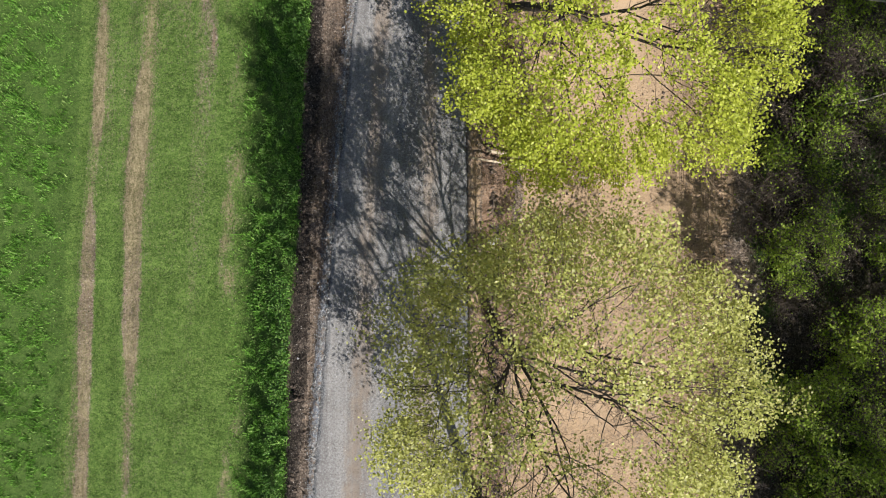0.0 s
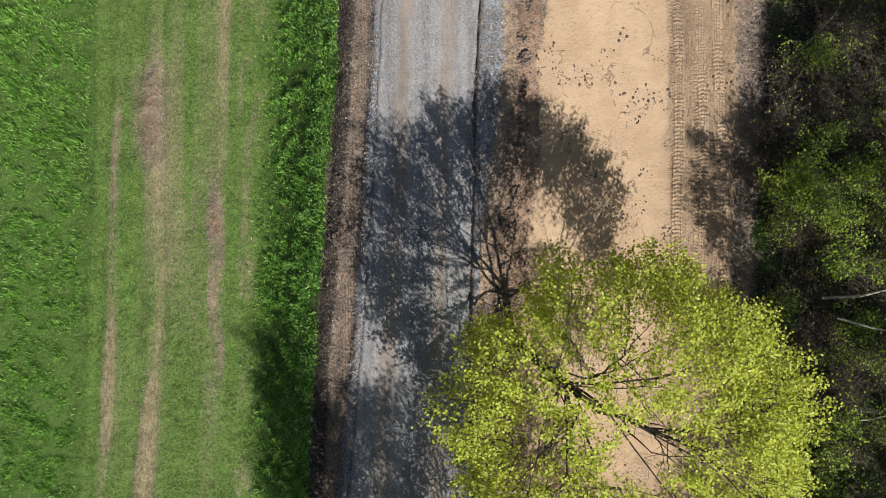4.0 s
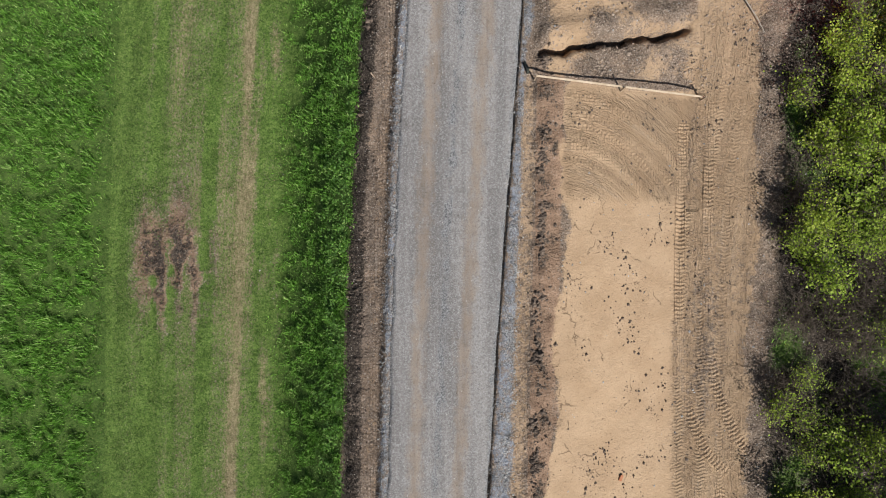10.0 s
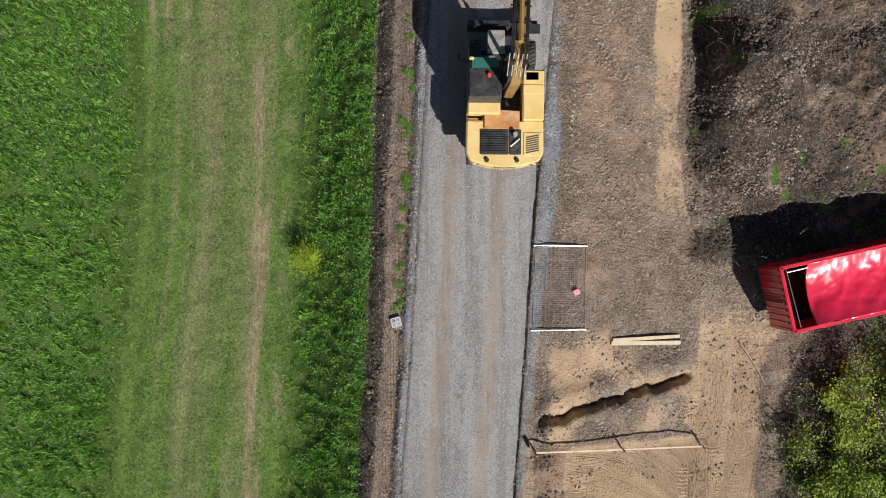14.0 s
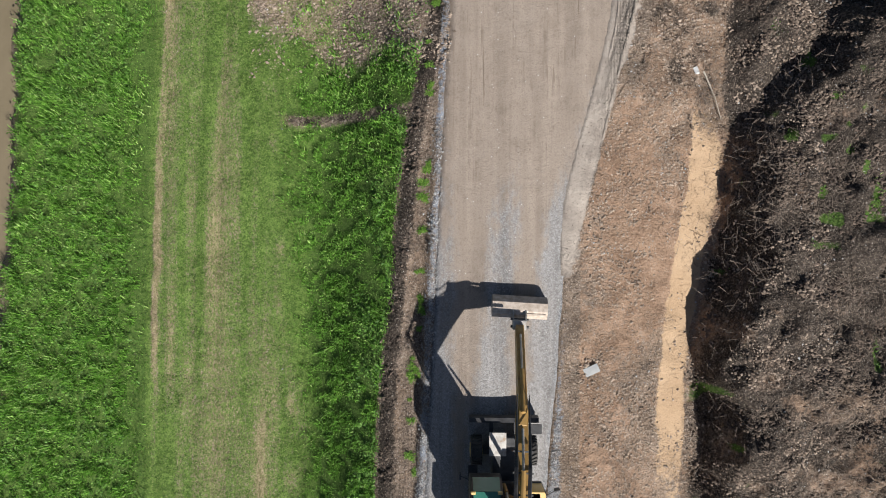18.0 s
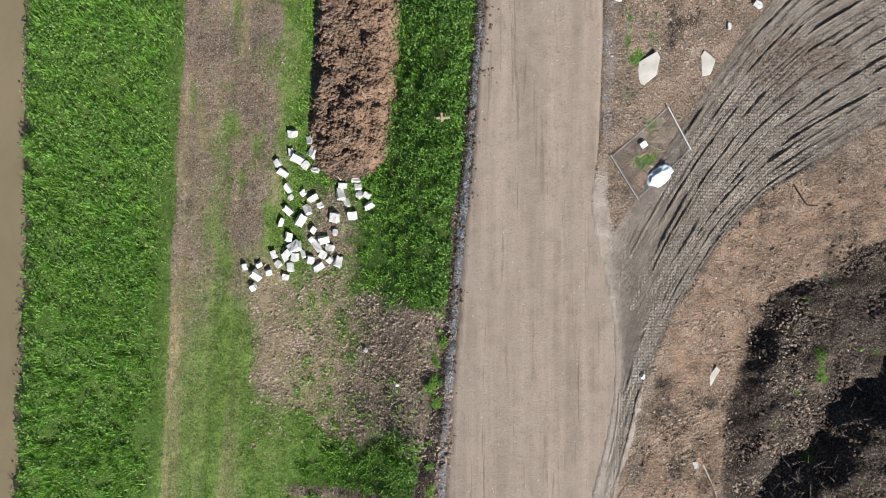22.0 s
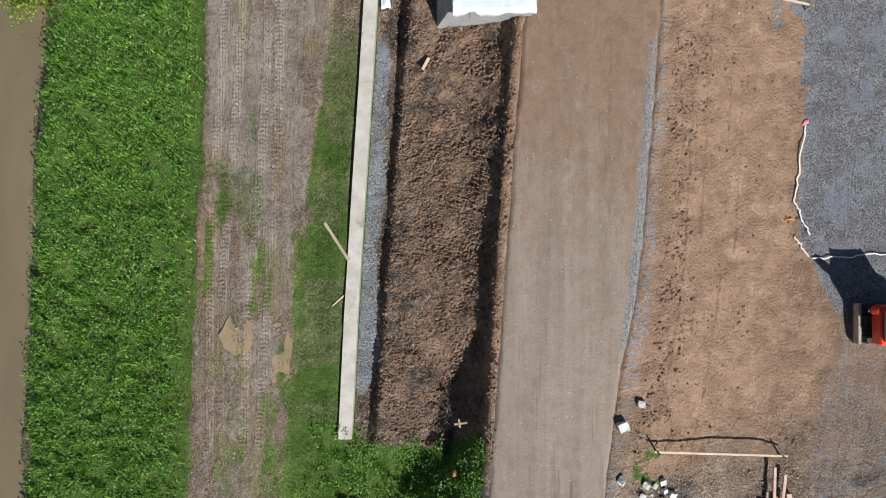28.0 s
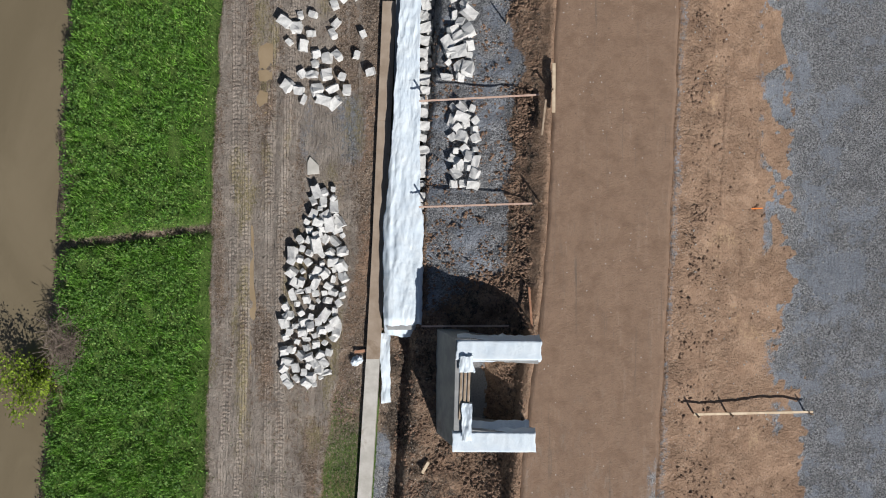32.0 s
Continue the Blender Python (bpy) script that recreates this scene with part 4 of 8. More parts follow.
    pale = smooth(93, 95.5, y + j) * smooth(sr + 0.3, sr + 1.4, x + 1.5 * j) * smooth(yard_l(y) - 0.2, yard_l(y) - 0.7, x + j)
    sand = np.maximum(sand, pale * np.clip(0.2 + 0.25 * fbm(x, y, 1.0, 80), 0.12, 0.6))
    junction = smooth(60, 65, y) * smooth(83, 79, y)
    packed = np.maximum(0.85 * on, junction * smooth(rr - 0.9, rr - 0.6, x) * smooth(rr + 0.45, rr + 0.1, x + j))
    packed = packed * (1 - 0.5 * smooth(9, 13, x) * smooth(0.55, 0.75, vnoise(x, y, 1.6, 32)))
    packed = np.maximum(packed, 0.62 * np.clip(bare_lane, 0, 1) * smooth(84, 90, y) * np.clip(0.9 + 0.5 * fbm(x * 2, y * 0.3, 1.2, 27), 0, 1))
    # wheel marks: how strong, and along which way they run
    side = smooth(sand_r(y) - 0.1, sand_r(y) + 0.2, x) * smooth(wood_l(y), wood_l(y) - 0.7, x) * smooth(46, 42, y)
    arcs = smooth(4.3, 4.8, x) * smooth(10.8, 9.8, x) * smooth(36.0, 37.0, y) * smooth(40.9, 40.4, y)
    marks = np.maximum.reduce([1.0 * on * smooth(5.2, 8.0, x), 0.32 * side, 0.45 * arcs, 0.36 * np.clip(bare_lane, 0, 1), 0.4 * smooth(sl + 0.7, sl + 0.9, x) * smooth(rl - 0.2, rl - 0.4, x), 0.25 * yard])
    w = x - sand_r(y) + 0.12 * fbm(0 * x, y, 6, 41)
    tread = side * (smooth(0.02, 0.08, w) * smooth(0.5, 0.44, w) + smooth(0.95, 1.0, w) * smooth(1.4, 1.35, w) + 0.6 * smooth(1.75, 1.8, w) * smooth(2.2, 2.1, w)) * smooth(44, 38, y)
    tread = np.maximum(tread, 0.7 * arcs * smooth(0.5, 0.6, vnoise(np.hypot(x - 4.2, y - 33.6), 0 * x, 0.5, 40)))
    tread = np.maximum(tread, 0.6 * smooth(rl - 0.62, rl - 0.58, x) * smooth(rl - 0.32, rl - 0.36, x) * smooth(60, 50, y))
    way_u = np.where(on > 0.02, across * 8.0 + 40, np.where(arcs > 0.02, np.hypot(x - 4.2, y - 33.6) + 80, x - np.where(side > 0.01, sand_r(y), ml)))
    way_v = np.where(on > 0.02, np.hypot(x - 5, y - 72), np.where(arcs > 0.02, x, y))
    return [np.clip(k, 0, 1) for k in (grass, dry, sand, stone, dark, redd)] + [way_u, way_v, np.clip(marks, 0, 1), np.clip(tread * 0.7, 0, 1), np.clip(packed, 0, 1)]


NEAR = {}


def lookup(x, y):
    """Row and column of the even part of the ground's grid, and the shares between its corners."""
    u = np.clip((np.asarray(x, float) + 19.5) / 0.11, 0, NEAR["land"].shape[1] - 1.001)
    v = np.clip((np.asarray(y, float) + 13.0) / 0.125, 0, NEAR["land"].shape[0] - 1.001)
    i, j = u.astype(int), v.astype(int)
    return i, j, u - i, v - j


def covers_near(x, y):
    """As covers(), read from the ground's grid."""
    i, j, _, _ = lookup(x, y)
    return [a[j, i] for a in NEAR["covers"]]


def land_near(x, y, layer="land"):
    """As land(), read from the ground's grid; layer top: with its unevenness."""
    i, j, u, v = lookup(x, y)
    z = NEAR[layer]
    return (z[j, i] * (1 - u) + z[j, i + 1] * u) * (1 - v) + (z[j + 1, i] * (1 - u) + z[j + 1, i + 1] * u) * v


def build_ground():
    far = np.array([30, 40, 60, 100, 180, 400, 900, 1500.0])
    xs = np.concatenate([-far[::-1], np.arange(-25, -19.5, 0.5), np.arange(-19.5, 19.5, 0.11), np.arange(19.5, 26, 0.5), far])
    ys = np.concatenate([-far[::-1], np.arange(-26, -13, 0.6), np.arange(-13, 133, 0.125), np.arange(133, 150, 0.6), 150 + far])
    Y, X = np.meshgrid(ys, xs, indexing="ij")
    Z = land(X, np.clip(Y, -20, 136))
    a = covers(X, np.clip(Y, -20, 136))
    cols = slice(len(far) + 11, len(xs) - len(far) - 13)
    rows = slice(len(far) + len(np.arange(-26, -13, 0.6)), len(ys) - len(far) - len(np.arange(133, 150, 0.6)))
    NEAR["land"], NEAR["covers"] = Z[rows, cols], [k[rows, cols] for k in a]
    rough = 0.028 + a[4] * 0.085 + a[5] * 0.03 - a[2] * 0.018 - a[3] * 0.015 - 0.015 * a[8]
    lumpy = 0.7 * fbm(X, Y, 0.6, 90, 3) + 0.5 * smooth(0.55, 0.85, vnoise(X, Y, 0.42, 89))
    calm = 1 - 0.9 * np.clip(a[10] + 0.8 * a[2] * (a[4] < 0.2), 0, 1)
    Z = Z + np.clip(rough, 0.006, 0.2) * lumpy * (0.25 + 0.75 * calm) + 0.010 * calm * fbm(X, Y, 0.28, 91, 2)
    meet = smooth(60, 65, Y) * smooth(83, 79, Y)
    under_road = smooth(road_l(Y) - 0.02, road_l(Y) + 0.1, X) * smooth(road_r(Y) - 0.55 * meet + 0.02, road_r(Y) - 0.55 * meet - 0.1, X) * smooth(-22, -20, Y) * smooth(141, 139, Y)
    Z = Z - 0.2 * under_road
    NEAR["top"] = Z[rows, cols]
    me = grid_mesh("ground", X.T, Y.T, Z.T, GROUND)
    one = np.ones_like(X)
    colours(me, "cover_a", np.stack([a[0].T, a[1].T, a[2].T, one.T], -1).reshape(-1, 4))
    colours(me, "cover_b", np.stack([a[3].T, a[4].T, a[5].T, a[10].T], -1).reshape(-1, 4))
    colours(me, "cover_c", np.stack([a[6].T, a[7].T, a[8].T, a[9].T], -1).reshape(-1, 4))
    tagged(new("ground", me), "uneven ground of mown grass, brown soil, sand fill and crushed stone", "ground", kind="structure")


def build_road():
    ys = np.concatenate([np.arange(-24, 142, 0.14)])
    us = np.linspace(0, 1, 46)
    Y, U = np.meshgrid(ys, us, indexing="ij")
    l, r = road_l(Y) + 0.06 * fbm(0 * Y, Y, 1.1, 92), road_r(Y) + 0.06 * fbm(0 * Y, Y, 1.3, 93)
    X = l + (r - l) * U
    Z = land(X, np.clip(Y, -20, 136)) + 0.02 + 0.05 * np.sin(U * np.pi) + 0.008 * fbm(X, Y, 0.4, 94)
    for c in (0.27, 0.68):
        Z = Z - 0.02 * np.exp(-((U - c - 0.03 * fbm(0 * Y, Y, 9, 95)) / 0.07) ** 2)
    meet = smooth(60, 65, Y) * smooth(83, 79, Y)
    Z = Z - meet * 0.075 * smooth(0.70, 0.98, U + 0.06 * fbm(X, Y, 0.9, 98))
    Z[:, 0] -= 0.12
    Z[:, -1] -= 0.12
    me = grid_mesh("road", X.T, Y.T, Z.T, ROAD)
    lanes = np.exp(-((U - 0.27) / 0.11) ** 2) + np.exp(-((U - 0.7) / 0.11) ** 2)
    dirt = 0.62 * lanes + 1.0 * smooth(54, 74, Y + 5 * fbm(X, Y, 4, 96))
    mud = smooth(92, 116, Y + 3 * fbm(X, Y, 5, 97)) * 1.0
    loose = smooth(0.10, 0.0, U) * 0.6 + 0.55 * np.exp(-((U - 0.48) / 0.08) ** 2) * smooth(56, 45, Y) + smooth(0.88, 1.0, U) * 0.6
    loose = loose * (1 - 0.75 * smooth(60, 70, Y)) * (1 - smooth(67, 69, Y) * smooth(82, 80, Y) * (U > 0.5))
    loose = np.maximum(loose, smooth(0.88, 0.94, U) * smooth(95, 98, Y) * smooth(112, 106, Y) * 0.65)
    colours(me, "cover_a", np.stack([dirt.T, mud.T, np.clip(loose, 0, 1).T, np.ones_like(X).T], -1).reshape(-1, 4))
    tagged(new("road", me), "graded haul road of grey crushed stone turning to brown dirt", "road", kind="structure")


def build_water():
    ys = np.arange(-24, 145, 2.0)
    xs = np.concatenate([[-60, -40], np.arange(-30, -13, 0.5)])
    Y, X = np.meshgrid(ys, xs, indexing="ij")
    Z = 0 * X + np.interp(Y, [0, 36, 50, 65], [-0.75, -0.75, -0.2, 0.05])
    tagged(new("water", grid_mesh("water", X.T, Y.T, Z.T, WATER)), "slow brown muddy river beside the reeds", "river", kind="structure")


build_ground()
build_road()
build_water()


# ---- ruts and tyre tracks pressed into the soil ----
def furrow(name, path, width, relief, label, cols=9, step=0.05):
    """A strip of raised soil along a path; relief(u, s) gives its height across (u, -1 to 1) and along (s, metres)."""
    P = np.array(path, float)
    d = np.concatenate([[0], np.cumsum(np.hypot(*np.diff(P, axis=0).T))])
    t = np.arange(0, d[-1], step)
    soft = lambda k: (np.interp(t - 0.5, d, k) + 2 * np.interp(t, d, k) + np.interp(t + 0.5, d, k)) / 4
    x, y = soft(P[:, 0]), soft(P[:, 1])
    tx, ty = np.gradient(x), np.gradient(y)
    q = np.hypot(tx, ty)
    u = np.linspace(-1, 1, cols)
    S, U = np.meshgrid(t, u, indexing="ij")
    X, Y = x[:, None] - (ty / q)[:, None] * U * width / 2, y[:, None] + (tx / q)[:, None] * U * width / 2
    end = smooth(0, 0.6, S) * smooth(d[-1], d[-1] - 0.6, S)
    Z = land_near(X, Y, "top") + np.where(np.abs(U) > 0.99, -0.02, relief(U, S) * end - 0.015 * (1 - end))
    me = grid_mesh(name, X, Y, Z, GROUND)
    a = covers_near(X, Y)
    for k, ids in (("cover_a", (0, 1, 2, 9)), ("cover_b", (3, 4, 5, 10)), ("cover_c", (6, 7, 8, 9))):
        colours(me, k, np.stack([a[i] for i in ids], -1).reshape(-1, 4))
    tagged(new(name, me), label, "track", kind="structure")


def tyre(seed, deep=0.05):
    """Lugs of a tyre between two pressed-up rims."""
    def relief(u, s):
        gaps = smooth(0.3, 0.55, vnoise(s, 0 * s, 1.6, seed))
        lug = smooth(-0.1, 0.5, np.sin(s / 0.105 * 2 * np.pi / 1.6 + 2.6 * np.abs(u))) * (np.abs(u) < 0.72)
        rim = np.exp(-((np.abs(u) - 0.84) / 0.1) ** 2)
        return 0.004 + deep * (0.75 * lug + rim * (0.7 + 0.5 * fbm(s, u, 0.3, seed + 1))) * gaps
    return relief


def ridge(seed, high=0.08):
    """A squeezed-up edge of a rut."""
    def relief(u, s):
        return high * np.clip(1 - np.abs(u - 0.25 * fbm(s, 0 * s, 0.8, seed)) * 1.25, 0, 1) * np.clip(0.55 + 1.1 * fbm(s, 0 * s, 1.7, seed + 1) + 0.35 * fbm(s, u, 0.25, seed + 2), 0, 1.3)
    return relief


def build_tracks():
    for k, dx in enumerate((0.25, 1.25, 2.05)):
        path = [(float(sand_r(y)) + dx + 0.12 * math.sin(y * 0.4 + k), y) for y in np.arange(-6, 25.5 if k else 23.5, 1.0)]
        furrow("tyre_track", path, 0.46, tyre(150 + k), "tyre track pressed into the sandy soil beside the wood", 15, 0.03)
    bend = [(9.75, 40.0), (9.6, 36), (9.55, 32.5), (9.6, 30), (9.85, 28), (10.5, 26.2), (11.9, 24.9), (13.6, 24.4), (15.5, 24.3), (18.2, 24.4)]
    furrow("tyre_track", bend, 0.5, tyre(154, 0.06), "tyre track that swings from the sand into the wood", 15, 0.03)
    furrow("tyre_track", [(x + 1.15, y + 0.9) if x < 11 else (x + 0.4, y + 1.25) for x, y in bend], 0.5, tyre(156, 0.06), "tyre track that swings from the sand into the wood", 15, 0.03)
    for k, rad in enumerate((4.2, 4.65, 5.5, 5.95, 6.6)):
        path = [(4.2 + rad * math.cos(a), 33.9 + rad * math.sin(a)) for a in np.arange(0.5, 1.55, 0.06)]
        furrow("tyre_track", path, 0.36, tyre(160 + k, 0.04), "curved tyre track across the sand fill", 13, 0.03)
    edge = lambda u, s: 0.10 * smooth(-1.0, -0.75, u) * smooth(1.0, -0.4, u) * (0.75 + 0.5 * fbm(s, u, 0.7, 158))
    furrow("gravel_ridge", [(float(road_r(y)) + 0.28, y) for y in np.arange(-10, 54, 1.0)], 0.6, lambda u, s: edge(-u, s), "low ridge of loose gravel along the road edge", 11, 0.08)
    furrow("tyre_track", [(float(road_l(y)) - 0.62, y) for y in np.arange(-8, 62, 1.0)], 0.34, tyre(166, 0.03), "tyre track on the soil verge of the road", 11, 0.04)
    furrow("tyre_track", [(float(shoulder_r(y)) + 0.32, y) for y in np.arange(14, 40, 1.0)], 0.4, tyre(168, 0.03), "tyre track on the soil verge of the road", 11, 0.04)
    for k, dx in enumerate((0.7, 1.25, 2.3, 2.9)):
        furrow("tyre_track", [(float(mown_l(y)) + dx + 0.15 * math.sin(y * 0.23 + k), y) for y in np.arange(92, 129, 1.0)], 0.4, tyre(240 + 2 * k, 0.045), "tyre track in the bare mud lane", 13, 0.045)
    for k, (dx, y0, y1) in enumerate(((1.3, 93, 128), (2.0, 97, 128), (3.1, 92, 120), (3.7, 100, 128))):
        furrow("grading_ridge", [(float(shoulder_r(y)) + dx * 0.9, y) for y in np.arange(y0, y1, 1.0)], 0.3, ridge(250 + 3 * k, 0.05), "low ridge left by grading on the red soil", 7, 0.08)
    low = lambda x: np.interp(x, [4.6, 5.6, 6.28, 7.13, 8.42, 10.34, 12.49, 16.69, 22], [62, 66, 69.1, 72.6, 75.6, 78.2, 80.3, 82.9, 86])
    top = lambda x: np.interp(x, [5.0, 5.6, 6.26, 9.47, 12.0, 14.2, 16.9, 22], [77, 78, 78.9, 83.6, 87.0, 89.6, 91.2, 93])
    r = random.Random(8)
    for k, a in enumerate((0.01, 0.035, 0.06, 0.09, 0.12, 0.16, 0.20, 0.25, 0.29, 0.34, 0.39, 0.44, 0.49, 0.54, 0.58, 0.64, 0.70, 0.76, 0.83, 0.9, 0.045, 0.075, 0.14, 0.18, 0.225, 0.27, 0.315, 0.365, 0.415, 0.465, 0.515, 0.61, 0.67, 0.73)):
        x0 = 5.7 + a * 2.2 if a < 0.1 else 5.9 + 3.0 * r.random() + a
        drift = r.uniform(-0.05, 0.05)
        path = [(x, low(x) + (a + drift * (x - 12) / 6) * (top(x) - low(x))) for x in np.arange(x0, 19.3, 0.4)]
        furrow("wheel_rut", path, r.uniform(0.16, 0.32), ridge(170 + 3 * (k % 20), r.uniform(0.05, 0.12) if k < 20 else r.uniform(0.03, 0.06)), "wheel rut squeezed up in the muddy track", 7, 0.06)
    for k in range(12):
        x, y, a = r.uniform(4.2, 6.6), r.uniform(62, 77), r.uniform(1.0, 1.35)
        path = [(x + q * math.cos(a + 0.05 * q), y + q * math.sin(a + 0.05 * q)) for q in np.arange(0, r.uniform(1.5, 4.5), 0.3)]
        if all(px < float(road_r(py)) + 0.6 for px, py in path):
            furrow("wheel_rut", [(px + 1.2, py) for px, py in path], 0.14, ridge(230 + 3 * k, 0.05), "wheel rut in the packed earth of the junction", 5, 0.06)


build_tracks()

# ---- grass, clods and stones that nobody could count ----
def blades(name, x, y, length, width, lean, mat, label, bend=0.0):
    """One mesh of many single blades; each is one leaning triangle."""
    n = len(x)
    r = np.random.default_rng(len(name) * 13 + n)
    z = land_near(x, y) - 0.01
    a = r.uniform(0, 2 * np.pi, n) + bend
    d = np.stack([np.cos(a), np.sin(a)], -1)
    s = np.stack([-d[:, 1], d[:, 0]], -1) * (width * r.uniform(0.6, 1.3, n) / 2)[:, None]
    out = length * lean * r.uniform(0.4, 1.2, n)
    up = length * r.uniform(0.7, 1.1, n)
    p = np.stack([x, y], -1)
    V = np.empty((n, 3, 3))
    V[:, 0, :2], V[:, 0, 2] = p - s, z
    V[:, 1, :2], V[:, 1, 2] = p + s, z
    V[:, 2, :2], V[:, 2, 2] = p + d * out[:, None], z + up
    F = np.arange(3 * n).reshape(n, 3)
    tagged(new(name, mesh_np(name, V.reshape(-1, 3), F, mat, False)), label, "grass", kind="stuff")


def sow(n, x0, x1, y0, y1, seed, weight):
    """n random places in a field, thinned by weight(x, y)."""
    r = np.random.default_rng(seed)
    x, y = r.uniform(x0, x1, n), r.uniform(y0, y1, n)
    keep = r.random(n) < weight(x, y)
    return x[keep], y[keep]


def tall_zone(x, y):
    g = covers_near(x, y)[0]
    reed = smooth(mown_l(y) + 0.1, mown_l(y) - 1.5, x)
    bank = smooth(bank_l(y) + 0.2, bank_l(y) + 1.9, x)
    gap = 1 - 0.97 * np.exp(-((y - 116.8 - 0.12 * (x + 13)) / 0.3) ** 2) * (x < -9)
    return g * np.where(x < road_l(y), np.maximum(reed, bank), 0.8) * gap


def leaflets(name, x, y, high, size, mat, label, seed):
    """One mesh of many single flat leaves at differing heights."""
    r = np.random.default_rng(seed)
    P = np.stack([x, y, land_near(x, y) + high * r.random(len(x)) ** 0.7], -1)
    V, F = leaf_cards(P, size, r, 0.45)
    tagged(new(name, mesh_np(name, V, F, mat, False)), label, "weeds", kind="stuff")


def build_grass():
    tuft = lambda x, y, size, k: 0.35 + 0.65 * smooth(0.25, 0.6, vnoise(x, y, size, k))
    x, y = sow(760000, -18.5, -8.5, -12, 132, 1, lambda x, y: tall_zone(x, y) * tuft(x, y, 0.3, 102))
    h = 0.75 * (0.08 + 0.60 * vnoise(x, y, 0.30, 102) ** 2 + 0.22 * np.maximum(fbm(x, y, 2.0, 103), 0)) * (1 - 0.4 * smooth(22, 8, y))
    blades("reed_grass", x, y, h, 0.04, 0.6, BLADE_TALL, "tall lush green grass along the river bank")
    x, y = sow(760000, -9.4, 2.2, -12, 93.5, 2, lambda x, y: tall_zone(x, y) * tuft(x, y, 0.28, 105))
    h = 0.55 * (0.08 + 0.55 * vnoise(x, y, 0.28, 105) ** 2 + 0.14 * np.maximum(fbm(x, y, 1.6, 106), 0))
    blades("bank_grass", x, y, h, 0.036, 0.6, BLADE_TALL, "dark green grass and weeds on the road bank")
    x, y = sow(620000, -16, -3, -12, 112, 3, lambda x, y: np.clip(covers_near(x, y)[0] * 1.3, 0, 1) * np.clip(1.15 - 1.6 * covers_near(x, y)[1], 0.04, 1) * (1 - tall_zone(x, y)) * smooth(mown_l(y) - 1.6, mown_l(y) - 0.6, x))
    blades("mown_grass", x, y, 0.04 + 0.06 * vnoise(x, y, 0.3, 107), 0.026, 1.0, BLADE_SHORT, "short mown grass with worn wheel tracks")
    x, y = sow(420000, -16, -2.5, -12, 112, 6, lambda x, y: np.clip(1.4 * covers_near(x, y)[1] - 0.5, 0, 0.9))
    blades("dry_grass", x, y, 0.03 + 0.05 * vnoise(x, y, 0.3, 107), 0.024, 1.2, BLADE_STRAW, "cut dry straw-coloured grass in the mown strip")
    x, y = sow(160000, 4, 19.5, -12, 96, 4, lambda x, y: np.clip(covers_near(x, y)[0] * 1.2 - 0.2, 0, 1) * 0.9)
    blades("weeds", x, y, 0.06 + 0.18 * vnoise(x, y, 0.4, 108), 0.04, 0.8, BLADE_TALL, "green weeds growing through the dark soil")

    x, y = sow(210000, -18, -8.5, 40, 132, 7, lambda x, y: tall_zone(x, y) * (0.25 + 0.75 * smooth(60, 95, y)) * smooth(0.3, 0.6, vnoise(x, y, 0.45, 101)))
    leaflets("river_nettles", x, y, 0.3 + 0.35 * vnoise(x, y, 0.9, 100), 0.095, BLADE_LEAF, "dark green nettles and butterbur among the river grass", 52)

    def edge(x, y):
        sl = soil_l(y)
        belt = smooth(sl - 1.5, sl - 0.4, x) + smooth(79, 83, y) * smooth(-2.9, -2.2, x) + 0.8 * smooth(88, 90, y) * smooth(bank_l(y) + 0.6, bank_l(y) + 1.6, x)
        return np.clip(belt, 0, 1) * smooth(0.2, 0.6, covers_near(x, y)[0] + 0.3 * (x < sl)) * smooth(sl + 0.15, sl - 0.1, x) * smooth(0.35, 0.6, vnoise(x, y, 0.5, 104))
    x, y = sow(230000, -8, 1.8, -12, 93.6, 5, edge)
    leaflets("nettles", x, y, 0.5, 0.085, BLADE_LEAF, "fresh green nettles and broad weeds along the road bank", 51)


